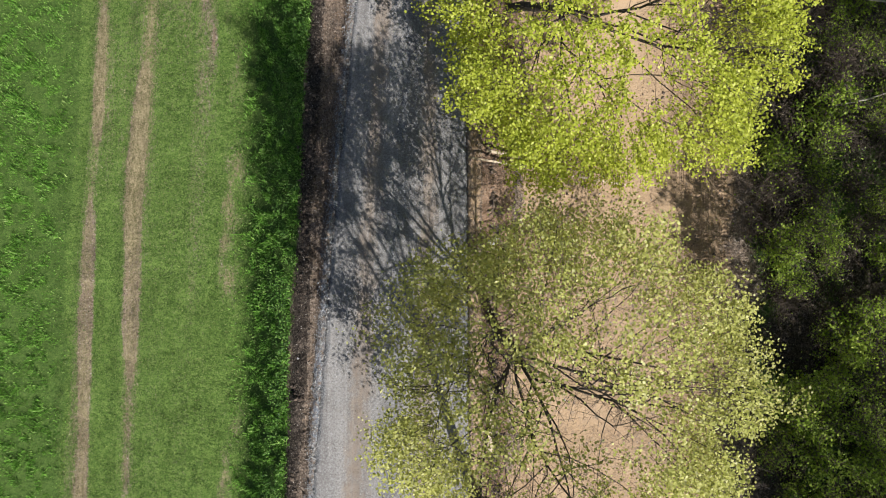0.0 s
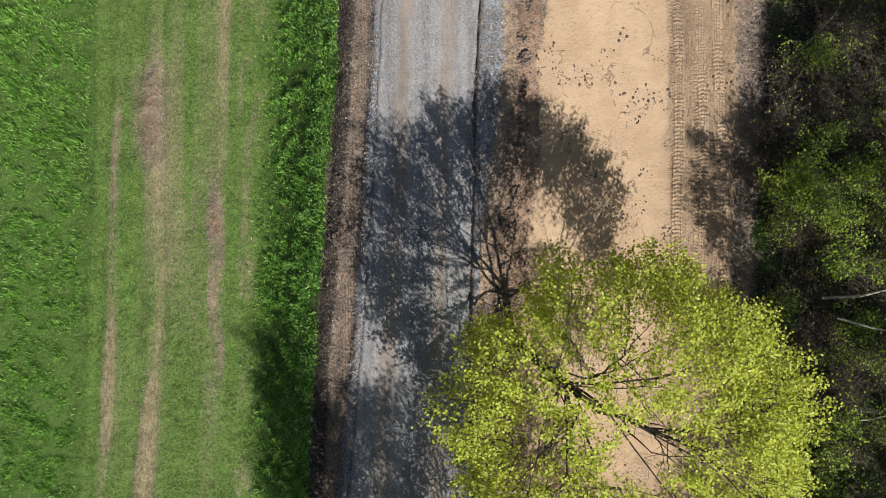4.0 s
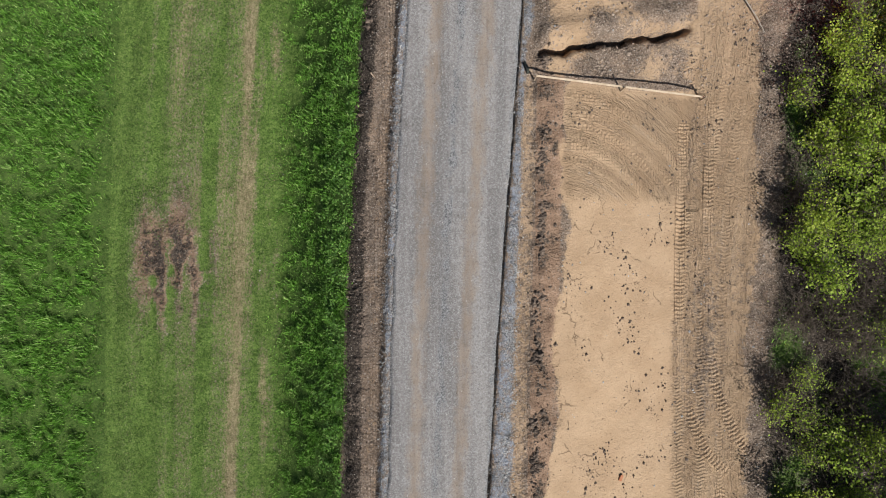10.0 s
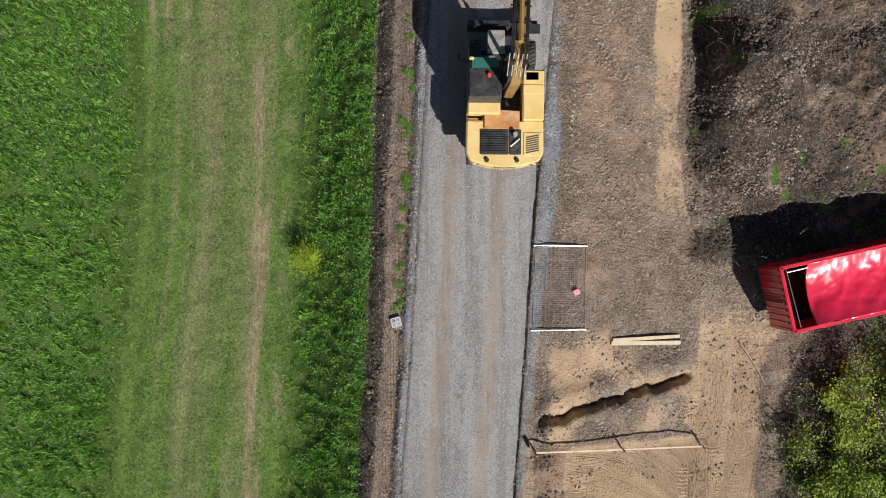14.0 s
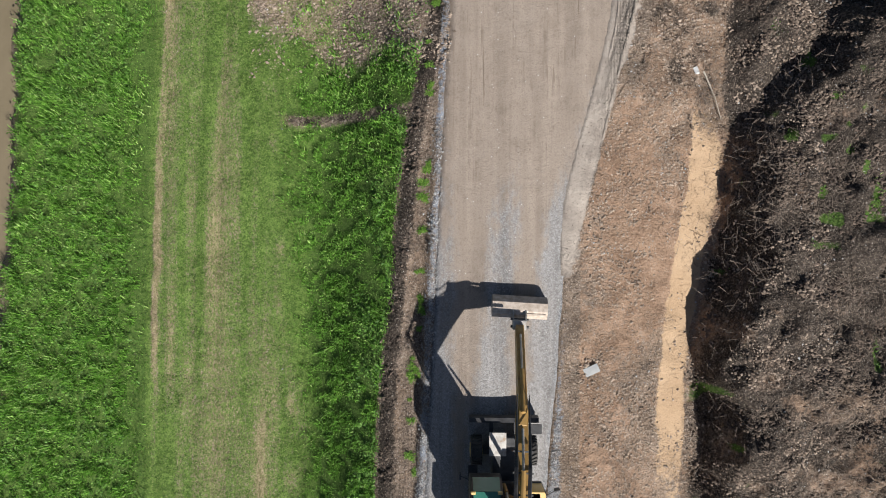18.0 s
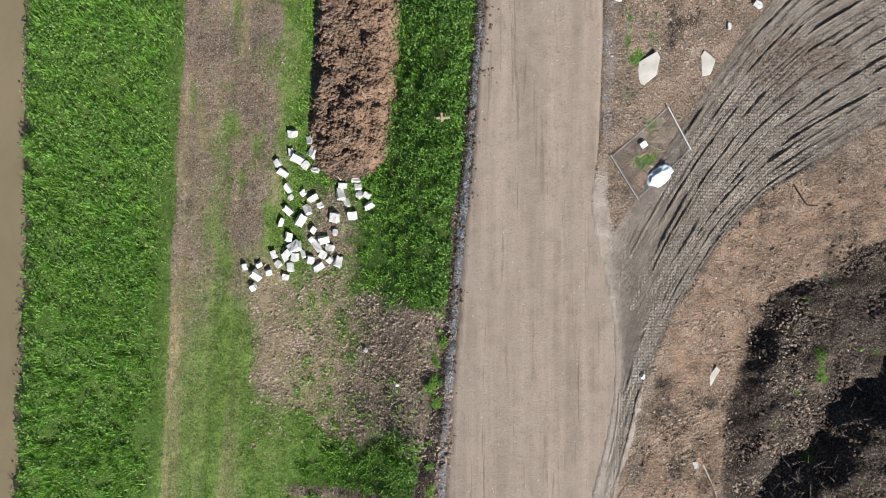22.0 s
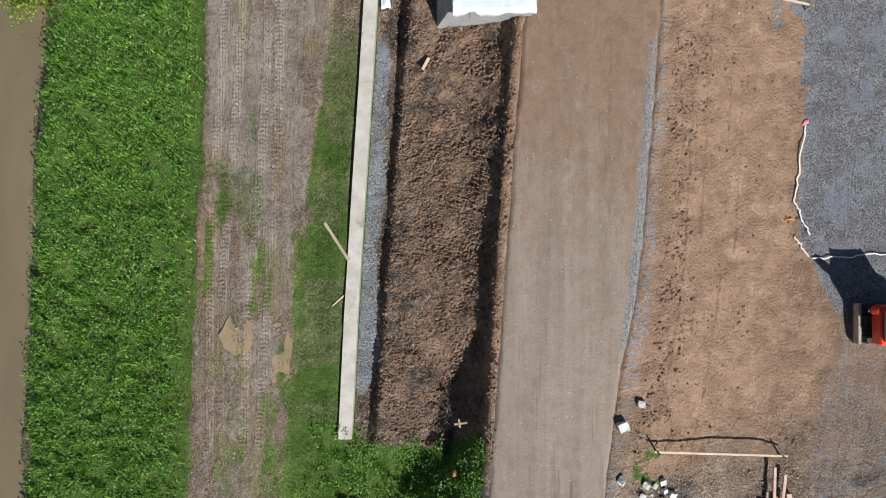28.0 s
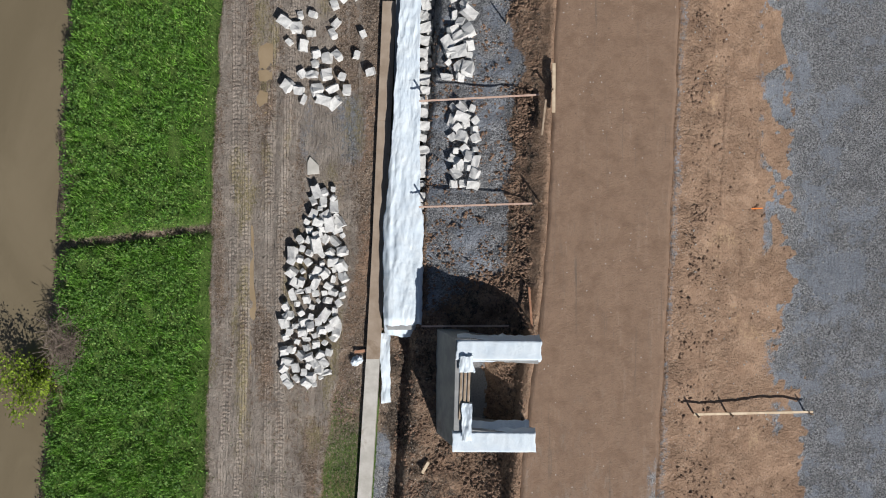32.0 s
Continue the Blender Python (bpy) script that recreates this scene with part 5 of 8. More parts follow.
def lumps(name, x, y, size, mat, label, category, sink=0.3, seed=1, flat=0.7, coarse=True, z=None):
    """Many small rough lumps in one mesh."""
    r = np.random.default_rng(seed)
    t = (1 + 5 ** 0.5) / 2
    base = np.array([(-1, t, 0), (1, t, 0), (-1, -t, 0), (1, -t, 0), (0, -1, t), (0, 1, t), (0, -1, -t), (0, 1, -t), (t, 0, -1), (t, 0, 1), (-t, 0, -1), (-t, 0, 1)]) / 1.9
    tri = np.array([(0, 11, 5), (0, 5, 1), (0, 1, 7), (0, 7, 10), (0, 10, 11), (1, 5, 9), (5, 11, 4), (11, 10, 2), (10, 7, 6), (7, 1, 8),
                    (3, 9, 4), (3, 4, 2), (3, 2, 6), (3, 6, 8), (3, 8, 9), (4, 9, 5), (2, 4, 11), (6, 2, 10), (8, 6, 7), (9, 8, 1)])
    if coarse:
        base = np.array([(1, 0, 0), (-1, 0, 0), (0, 1, 0), (0, -1, 0), (0, 0, 1), (0, 0, -1)], float)
        tri = np.array([(0, 2, 4), (2, 1, 4), (1, 3, 4), (3, 0, 4), (2, 0, 5), (1, 2, 5), (3, 1, 5), (0, 3, 5)])
    n, k = len(x), len(base)
    a = r.uniform(0, 2 * np.pi, n)
    V = base[None] * r.uniform(0.6, 1.35, (n, k, 1)) * r.uniform(0.7, 1.3, (n, 1, 3))
    c, s = np.cos(a)[:, None], np.sin(a)[:, None]
    V = np.stack([V[..., 0] * c - V[..., 1] * s, V[..., 0] * s + V[..., 1] * c, V[..., 2] * flat], -1) * size[:, None, None] * 0.5
    V[..., 0] += x[:, None]
    V[..., 1] += y[:, None]
    V[..., 2] += ((land_near(x, y) if z is None else z) + size * (0.5 - sink) * flat)[:, None]
    F = (tri[None] + k * np.arange(n)[:, None, None]).reshape(-1, 3)
    tagged(new(name, mesh_np(name, V.reshape(-1, 3), F, mat, False)), label, category, kind="stuff")


def build_lumps():
    def dark_soil(x, y):
        c = covers_near(x, y)
        berm = np.exp(-((x - soil_l(y) - 0.4) / 0.35) ** 2) * smooth(93, 91, y) + 0.8 * np.exp(-((x - shoulder_r(y) - 0.7) / 0.4) ** 2) * smooth(43, 41, y)
        mound = (x > 9) * smooth(mound_l(y) - 0.2, mound_l(y) + 0.3, x) * smooth(46, 49, y) * smooth(81, 78, y)
        return np.clip(berm + 0.9 * mound + 0.3 * c[4], 0, 1) * (1 - 0.8 * c[0]) * smooth(0.25, 0.6, vnoise(x, y, 0.7, 110))
    x, y = sow(75000, 9.3, 19, 46, 81, 11, dark_soil)
    x2, y2 = sow(90000, -6.6, 5.2, -12, 93, 15, dark_soil)
    x, y = np.concatenate([x, x2]), np.concatenate([y, y2])
    s = 0.03 + 0.15 * np.random.default_rng(5).random(len(x)) ** 3
    line = lambda x, y: np.exp(-((x - shoulder_r(y) - 0.62 - 0.12 * fbm(0 * x, y, 2.0, 116)) / 0.14) ** 2) * smooth(43, 41, y) * smooth(0.3, 0.55, vnoise(x, y, 0.5, 117))
    x3, y3 = sow(40000, 1.6, 4.6, -12, 43, 18, line)
    x, y = np.concatenate([x, x3]), np.concatenate([y, y3])
    s = np.concatenate([s, 0.05 + 0.2 * np.random.default_rng(4).random(len(x3)) ** 2])
    lumps("soil_clods", x, y, s, CLOD, "loose dark brown clods of dug soil", "soil", seed=21)

    def brown_soil(x, y):
        c = covers_near(x, y)
        return (1 - c[0]) * (1 - c[3]) * (1 - 0.9 * c[2]) * (1 - spur(x, y)[0]) * smooth(shoulder_r(y) + 0.2, shoulder_r(y) + 0.6, x) * smooth(0.3, 0.7, 0.5 + 0.5 * fbm(x, y, 1.6, 109)) * 0.8
    x, y = sow(90000, 3, 14, 41, 92, 16, brown_soil)
    x2, y2 = sow(14000, -8, 0.2, 70, 77.5, 17, lambda x, y: (1 - covers_near(x, y)[0]) * 0.7)
    x, y = np.concatenate([x, x2]), np.concatenate([y, y2])
    s = 0.03 + 0.11 * np.random.default_rng(9).random(len(x)) ** 3
    lumps("brown_soil_clods", x, y, s, CLOD_BROWN, "small dry brown clods strewn over the graded soil", "soil", seed=25)

    def red_soil(x, y):
        c = covers_near(x, y)
        pit = smooth(wall_x(y) + 0.9, wall_x(y) + 1.3, x) * smooth(soil_l(y) + 0.5, soil_l(y) + 0.2, x) * (y > 92.8)
        side = smooth(shoulder_r(y) + 0.1, shoulder_r(y) + 0.4, x) * (0.14 * smooth(0.4, 0.7, vnoise(x, y, 1.3, 115)) + 0.7 * smooth(shoulder_r(y) + 2.0, shoulder_r(y) + 0.8, x)) * (y > 93)
        return np.clip(pit * 1.1 + side, 0, 1) * (1 - c[3]) * smooth(0.2, 0.55, vnoise(x, y, 0.6, 111))
    x, y = sow(90000, -4, 14, 92.5, 130, 12, red_soil)
    x2, y2 = sow(70000, -3.2, 3.4, 92.8, 125, 20, lambda x, y: smooth(wall_x(y) + 0.8, wall_x(y) + 1.2, x) * smooth(rise_l(y) + 0.95, rise_l(y) + 0.7, x) * (1 - 0.9 * covers_near(x, y)[3]) * smooth(0.1, 0.4, vnoise(x, y, 0.5, 118)) * (1 - 0.85 * smooth(105.2, 107, y + 0.8 * x) * smooth(113, 112, y)))
    x, y = np.concatenate([x, x2]), np.concatenate([y, y2])
    s = 0.04 + 0.13 * np.random.default_rng(6).random(len(x)) ** 3
    lumps("red_soil_clods", x, y, s, CLOD_RED, "crumbly red-brown clods of dug soil", "soil", seed=22)

    def rubble(x, y):
        c = covers_near(x, y)
        bare = (1 - c[0]) * (1 - spur(x, y)[0] * 0.95) * (1 - smooth(road_l(y) - 0.4, road_l(y), x) * smooth(road_r(y) + 0.1, road_r(y), x))
        strong = 0.4 * (x > 4) + 1.0 * c[3] * (x < 9) + 0.9 * smooth(70.5, 71, y) * smooth(77, 76.4, y) * smooth(-7.5, -7, x) * (x < 0.4) + 0.05
        return np.clip(bare * strong, 0, 1) * (1 - 0.8 * c[2]) * smooth(0.35, 0.8, vnoise(x, y, 1.1, 112))
    x, y = sow(150000, -9, 19, -12, 132, 13, rubble)
    s = 0.018 + 0.085 * np.random.default_rng(7).random(len(x)) ** 4
    lumps("stone_chips", x, y, s, CHIP, "scattered grey and pale stone chips", "stones", seed=23)

    def windrow(x, y):
        right = smooth(road_r(y) - 0.1, road_r(y) + 0.1, x) * smooth(shoulder_r(y) - 0.05, shoulder_r(y) - 0.35, x) * smooth(60, 50, y)
        left = smooth(road_l(y) - 0.45, road_l(y) - 0.3, x) * smooth(road_l(y) + 0.25, road_l(y), x) * smooth(72, 62, y) * 0.8
        return np.clip(right + left, 0, 1)
    x, y = sow(190000, -5.6, 5.0, -12, 72, 19, windrow)
    s = 0.028 + 0.06 * np.random.default_rng(3).random(len(x)) ** 2
    lumps("gravel_windrow", x, y, s, CHIP, "loose grey crushed stone heaped along the road edges", "gravel", seed=26)

    def on_sand(x, y):
        return np.clip(covers_near(x, y)[2] * 0.5, 0, 1) * smooth(0.5, 0.85, vnoise(x, y, 0.9, 113))
    x, y = sow(60000, 3, 13, -6, 46, 14, on_sand)
    s = 0.025 + 0.12 * np.random.default_rng(8).random(len(x)) ** 4
    lumps("sand_clods", x, y, s, CLOD, "small dark clods lying on the sand fill", "soil", seed=24)


# ---- trees and shrubs ----
def tubes(A, B, RA, RB, sides=5):
    """Corners and faces of many tapered tubes."""
    A, B = np.asarray(A, float), np.asarray(B, float)
    RA, RB = np.asarray(RA, float), np.asarray(RB, float)
    n = len(A)
    d = B - A
    d /= np.maximum(np.linalg.norm(d, axis=1), 1e-6)[:, None]
    ref = np.where(np.abs(d[:, 2:3]) > 0.9, [[1.0, 0, 0]], [[0, 0, 1.0]])
    u = np.cross(d, ref)
    u /= np.linalg.norm(u, axis=1)[:, None]
    v = np.cross(d, u)
    t = np.arange(sides) / sides * 2 * np.pi
    ring = u[:, None] * np.cos(t)[None, :, None] + v[:, None] * np.sin(t)[None, :, None]
    V = np.concatenate([A[:, None] + ring * RA[:, None, None], B[:, None] + ring * RB[:, None, None]], 1)
    k = np.arange(sides)
    f = np.stack([k, (k + 1) % sides, sides + (k + 1) % sides, sides + k], -1)
    F = (f[None] + (2 * sides * np.arange(n))[:, None, None]).reshape(-1, 4)
    return V.reshape(-1, 3), F


def leaf_cards(P, size, r, droop=0.5):
    """Folded leaves of two triangles at the places P."""
    n = len(P)
    a, tilt = r.uniform(0, 2 * np.pi, n), r.normal(0, droop, n)
    d = np.stack([np.cos(a) * np.cos(tilt), np.sin(a) * np.cos(tilt), np.sin(tilt)], -1)
    s = np.stack([-np.sin(a), np.cos(a), r.normal(0, 0.5, n)], -1)
    s /= np.linalg.norm(s, axis=1)[:, None]
    L = size * r.uniform(0.6, 1.3, n)
    V = np.empty((n, 4, 3))
    V[:, 0] = P
    V[:, 1] = P + d * (L * 0.5)[:, None] + s * (L * 0.36)[:, None]
    V[:, 2] = P + d * L[:, None]
    V[:, 3] = P + d * (L * 0.5)[:, None] - s * (L * 0.36)[:, None]
    return V.reshape(-1, 3), np.arange(4 * n).reshape(n, 4)


def make_tree(name, base, fork, centre, radii, limbs, twigs, leaves, leaf_size, leaf_mat, label, seed, bark=None, girth=0.2, category="tree", clump=0.22, group="", shell=0):
    """A leaning trunk, curved limbs and a crown of many small leaves. All places are in the world."""
    r = np.random.default_rng(seed)
    base, fork, centre, radii = (np.array(k, float) for k in (base, fork, centre, radii))
    wood, fine, tips = [], [], []
    mid = (base + fork) / 2 + r.normal(0, 0.12, 3)
    path = [base - (0, 0, 0.2), base + (mid - base) * 0.5 + r.normal(0, 0.05, 3), mid, (mid + fork) / 2 + r.normal(0, 0.08, 3), fork]
    rad = np.linspace(girth, girth * 0.62, len(path))
    trunk = [(path[k], path[k + 1], rad[k], rad[k + 1]) for k in range(len(path) - 1)]
    def bough(start, goal, r0, r1, m, sag):
        bend = (start + goal) / 2 + np.array([0, 0, sag]) + r.normal(0, 0.12, 3) * np.linalg.norm(goal - start) * (1, 1, 0.5)
        pts = [(1 - u) ** 2 * start + 2 * u * (1 - u) * bend + u * u * goal + (r.normal(0, 0.05, 3) if 0 < u < 1 else 0) for u in np.linspace(0, 1, m + 1)]
        rr = r0 + (r1 - r0) * np.linspace(0, 1, m + 1) ** 0.8
        return pts, rr
    small = min(radii.mean() / 4, 1.0)
    main = max(5, limbs // 5)
    for i in range(main):
        az = i * 2.39996 + r.normal(0, 0.2)
        lift = -0.15 + 1.35 * ((i * 0.618) % 1)
        ray = np.array([math.cos(az) * math.cos(lift), math.sin(az) * math.cos(lift), math.sin(lift)])
        pts, rr = bough(mid + (fork - mid) * r.uniform(0.4, 1.0), centre + radii * ray * r.uniform(0.5, 0.72), girth * r.uniform(0.24, 0.36), girth * 0.10, 6, r.uniform(0, 0.6))
        wood += [(pts[k], pts[k + 1], rr[k], rr[k + 1]) for k in range(6)]
        for _ in range(limbs // main + 1):
            u = r.uniform(0.2, 1.0) * 6
            k = min(int(u), 5)
            s0 = pts[k] + (pts[k + 1] - pts[k]) * (u - k)
            turn = r.normal(0, 0.55)
            l2 = np.clip(lift + r.normal(0, 0.5), -0.7, 1.4)
            ray2 = np.array([math.cos(az + turn) * math.cos(l2), math.sin(az + turn) * math.cos(l2), math.sin(l2)])
            p2, r2 = bough(s0, centre + radii * ray2 * r.uniform(0.72, 1.0), rr[k] * 0.6 + 0.004, 0.008, 5, r.uniform(-0.1, 0.4))
            wood += [(p2[q], p2[q + 1], r2[q], r2[q + 1]) for q in range(5)]
            for _ in range(twigs):
                u = r.uniform(0.1, 1.0) * 5
                q = min(int(u), 4)
                p = p2[q] + (p2[q + 1] - p2[q]) * (u - q)
                d = (p - centre) / radii
                d = d / max(np.linalg.norm(d), 0.2) * 0.4 + r.normal(0, 0.65, 3) + np.array([0, 0, 0.15])
                d /= np.linalg.norm(d)
                e = p + d * r.uniform(0.4, 1.3) * small
                fine.append((p, e, r2[q] * 0.3 + 0.004, 0.004))
                for _ in range(3):
                    s1 = p + (e - p) * r.uniform(0.3, 1.0)
                    e1 = s1 + (d * 0.5 + r.normal(0, 0.6, 3)) * r.uniform(0.25, 0.65) * small
                    fine.append((s1, e1, 0.006, 0.003))
                    tips.append((s1, e1))
    thing = empty(name, Matrix.Translation(base), label, category, group)
    off = np.array(base)

    def put(pname, segs, sides, mat):
        A, B, RA, RB = (np.array(k) for k in zip(*segs))
        V, F = tubes(A - off, B - off, RA, RB, sides)
        ob = new(pname, mesh_np(pname, V, F, mat))
        ob.parent = thing
        return ob
    put("trunk", trunk, 9, bark or BARK)
    put("branchwork", wood, 6, bark or BARK)
    tagged(put("twig_mesh", fine, 3, bark or BARK), "fine bare twigs", kind="stuff")
    if shell:
        # sprays of leaves over a rounded, gappy crown
        k = np.arange(shell * 3)
        up = -0.42 + 1.4 * r.random(len(k))
        az = k * 2.39996 + r.normal(0, 0.3, len(k))
        flat = np.sqrt(np.clip(1 - np.clip(up, -0.45, 0.98) ** 2, 0.03, 1))
        D = np.stack([np.cos(az) * flat, np.sin(az) * flat, up], -1)
        wave = 1 + 0.04 * np.sin(az * 5 + 3 * up + seed) + 0.05 * np.sin(az * 11 + seed * 2)
        Q = centre + radii * D * (wave * r.uniform(0.72, 1.0, len(k)) ** 0.6)[:, None]
        keep = vnoise(Q[:, 0] + Q[:, 2] * 0.6, Q[:, 1] - Q[:, 2] * 0.5, 1.0, seed % 40) + 0.35 * r.random(len(k)) > 0.52
        Q, D = Q[keep][:shell], D[keep][:shell]
        inner = Q - radii * D * r.uniform(0.12, 0.3, (len(Q), 1)) + r.normal(0, 0.15, (len(Q), 3))
        A2, B2 = inner - off, Q - off
        V, F = tubes(A2, B2, np.full(len(Q), 0.007), np.full(len(Q), 0.003), 3)
        ob = new("spray_twigs", mesh_np("spray_twigs", V, F, bark or BARK))
        ob.parent = thing
        tagged(ob, "thin twigs that bear the leaves", kind="stuff")
        pick = r.integers(0, len(Q), leaves)
        P = Q[pick] + (inner - Q)[pick] * (r.random((leaves, 1)) ** 1.5) + r.normal(0, clump, (leaves, 3)) * (1, 1, 0.6)
        V, F = leaf_cards(P - off, leaf_size, r)
        ob = new("crown", mesh_np("crown", V, F, leaf_mat, False))
        ob.parent = thing
    elif leaves:
        S, E = (np.array(k) for k in zip(*tips))
        bearing = r.permutation(len(S))[:int(len(S) * 0.75)]
        pick = bearing[r.integers(0, len(bearing), leaves)]
        u = r.random(leaves) ** 0.7
        P = S[pick] + (E - S)[pick] * u[:, None] + r.normal(0, clump, (leaves, 3)) * r.random((leaves, 1))
        V, F = leaf_cards(P - off, leaf_size, r)
        ob = new("crown", mesh_np("crown", V, F, leaf_mat, False))
        ob.parent = thing
    return thing


build_grass()
build_lumps()
make_tree("broadleaf_tree", (2.6, 9.2, ground(2.6, 9.2)), (4.4, 7.9, 6.3), (5.5, 7.2, 7.8), (6.1, 5.8, 4.3), 50, 5, 62000, 0.10, LEAF_YELLOW,
          "large tree in young yellow-green spring leaf beside the road", 31, clump=0.11, shell=1700)
make_tree("broadleaf_tree", (2.2, -3.4, ground(2.2, -3.4)), (2.6, -3.8, 6.0), (3.8, -4.4, 8.4), (6.5, 6.0, 4.8), 56, 8, 46000, 0.10, LEAF_OLIVE,
          "tall thinly leaved tree with pale olive buds beside the road", 32, clump=0.2, shell=800)
make_tree("tall_tree", (1.2, -9.3, ground(1.2, -9.3)), (3.4, -9.2, 11.0), (4.3, -8.6, 16.4), (2.5, 2.5, 3.3), 24, 8, 8000, 0.12, LEAF_GREEN,
          "tall leafy tree standing behind the others beside the road", 33)
for k, (x, y, h, w) in enumerate(((19.5, -14, 11, 4.2), (19.0, -7.5, 12.5, 4.4), (20.0, 0.5, 11.5, 4.4), (19.6, 6.0, 12.5, 4.2), (20.0, -18, 12, 4.2), (20.5, 14.5, 9.5, 3.4), (21, 21.5, 7.5, 3.2))):
    make_tree("wood_edge_tree", (x, y, ground(x, y)), (x, y, h * 0.45), (x - 0.3, y, h * 0.68), (w, w, h * 0.32), 14, 10, 13000 if y < 11 else 9000, 0.13, LEAF_GREEN,
              "tall green tree at the edge of the wood", 40 + k, group="wood edge trees", clump=0.16, shell=420)

LEAF_LIME = make_leaf_mat("lime_green_shrub_leaves", (0.16, 0.24, 0.022), (0.37, 0.48, 0.055), (0.54, 0.60, 0.14), 0.35)


# shrubs of the wood: a few shapes, copied
def shrub(name, height, width, leaves, leaf_mat, leaf_size, label, seed, stems=9, bark=None):
    r = np.random.default_rng(seed)
    thing = empty(name, Matrix(), label, "shrub", "shrubs of the wood")
    segs, tips = [], []
    for i in range(stems):
        az, out = r.uniform(0, 6.28), width * r.uniform(0.3, 1.0)
        p = np.array([r.normal(0, 0.15), r.normal(0, 0.15), -0.1])
        g = np.array([math.cos(az) * out, math.sin(az) * out, height * r.uniform(0.55, 1.0)])
        last, rad = p, 0.03 * r.uniform(0.6, 1.4)
        for u in np.linspace(0.2, 1, 5):
            q = p + (g - p) * np.array([u ** 1.4, u ** 1.4, u]) + r.normal(0, 0.07, 3)
            segs.append((last, q, rad * (1.1 - u * 0.8), rad * (1.05 - u * 0.95)))
            for _ in range(4):
                e = q + r.normal(0, 0.32, 3) * (1, 1, 0.7) + np.array([0, 0, 0.1])
                segs.append((q, e, 0.009, 0.004))
                tips.append((q, e))
            last = q
    A, B, RA, RB = (np.array(k) for k in zip(*segs))
    V, F = tubes(A, B, RA, RB, 3)
    ob = new("stem_tangle", mesh_np("stem_tangle", V, F, bark or TWIG))
    ob.parent = thing
    if leaves:
        S, E = (np.array(k) for k in zip(*tips))
        pick = r.integers(0, len(S), leaves)
        P = S[pick] + (E - S)[pick] * r.random((leaves, 1)) ** 0.6 + r.normal(0, 0.13, (leaves, 3))
        P[:, 2] = np.maximum(P[:, 2], 0.05)
        V, F = leaf_cards(P, leaf_size, r)
        ob = new("foliage", mesh_np("foliage", V, F, leaf_mat, False))
        ob.parent = thing
    return thing


def build_shrubs():
    r = np.random.default_rng(77)
    kinds = [shrub("leafy_shrub", 2.0, 1.2, 1200, LEAF_GREEN, 0.10, "fresh green leafy shrub at the edge of the wood", 1),
             shrub("leafy_shrub", 2.3, 1.5, 1500, LEAF_LIME, 0.105, "bright lime-green shrub at the edge of the wood", 2),
             shrub("leafy_shrub", 1.7, 1.0, 700, LEAF_GREEN, 0.09, "thin half-leaved shrub among dead brambles", 3, 12),
             shrub("dead_bramble", 1.2, 1.2, 140, LEAF_GREEN, 0.08, "tangle of brown dead brambles with few leaves", 4, 26),
             shrub("dead_bramble", 0.9, 1.4, 60, LEAF_GREEN, 0.08, "low tangle of brown dry twigs", 5, 30)]
    used = [False] * len(kinds)
    spots = []
    for _ in range(4000):
        y = r.uniform(-11, 46)
        x = float(wood_l(y)) + 0.5 + r.random() ** 0.8 * (18.5 - float(wood_l(y)))
        if x < wood_l(y) + 0.4 or (24.6 < y < 26.4 and x > 13.5) or (43.6 < y and x > 11.5):
            continue
        if all((x - a) ** 2 + (y - b) ** 2 > 0.6 for a, b in spots):
            spots.append((x, y))
        if len(spots) > 175:
            break
    for x, y in spots:
        deep = x - float(wood_l(y))
        green = float(vnoise(x, y, 5.0, 120)) + 0.12 * (y > 26) - 0.06 * (y < 20) - 0.1 * (y < 14)
        if deep < 0.9:
            k = r.choice([3, 4, 2])
        elif green > 0.56:
            k = r.choice([0, 1, 2], p=[0.4, 0.3, 0.3])
        else:
            k = r.choice([0, 2, 3, 4], p=[0.18, 0.3, 0.3, 0.22])
        m = Matrix.Translation((x, y, ground(x, y))) @ Matrix.Rotation(r.uniform(0, 6.28), 4, "Z")
        s = r.uniform(0.75, 1.2)
        if used[k]:
            ob = copy_thing(kinds[k], m)
        else:
            kinds[k].matrix_basis = m
            ob, used[k] = kinds[k], True
        ob.scale = (s, s, s * r.uniform(0.85, 1.15))


build_shrubs()

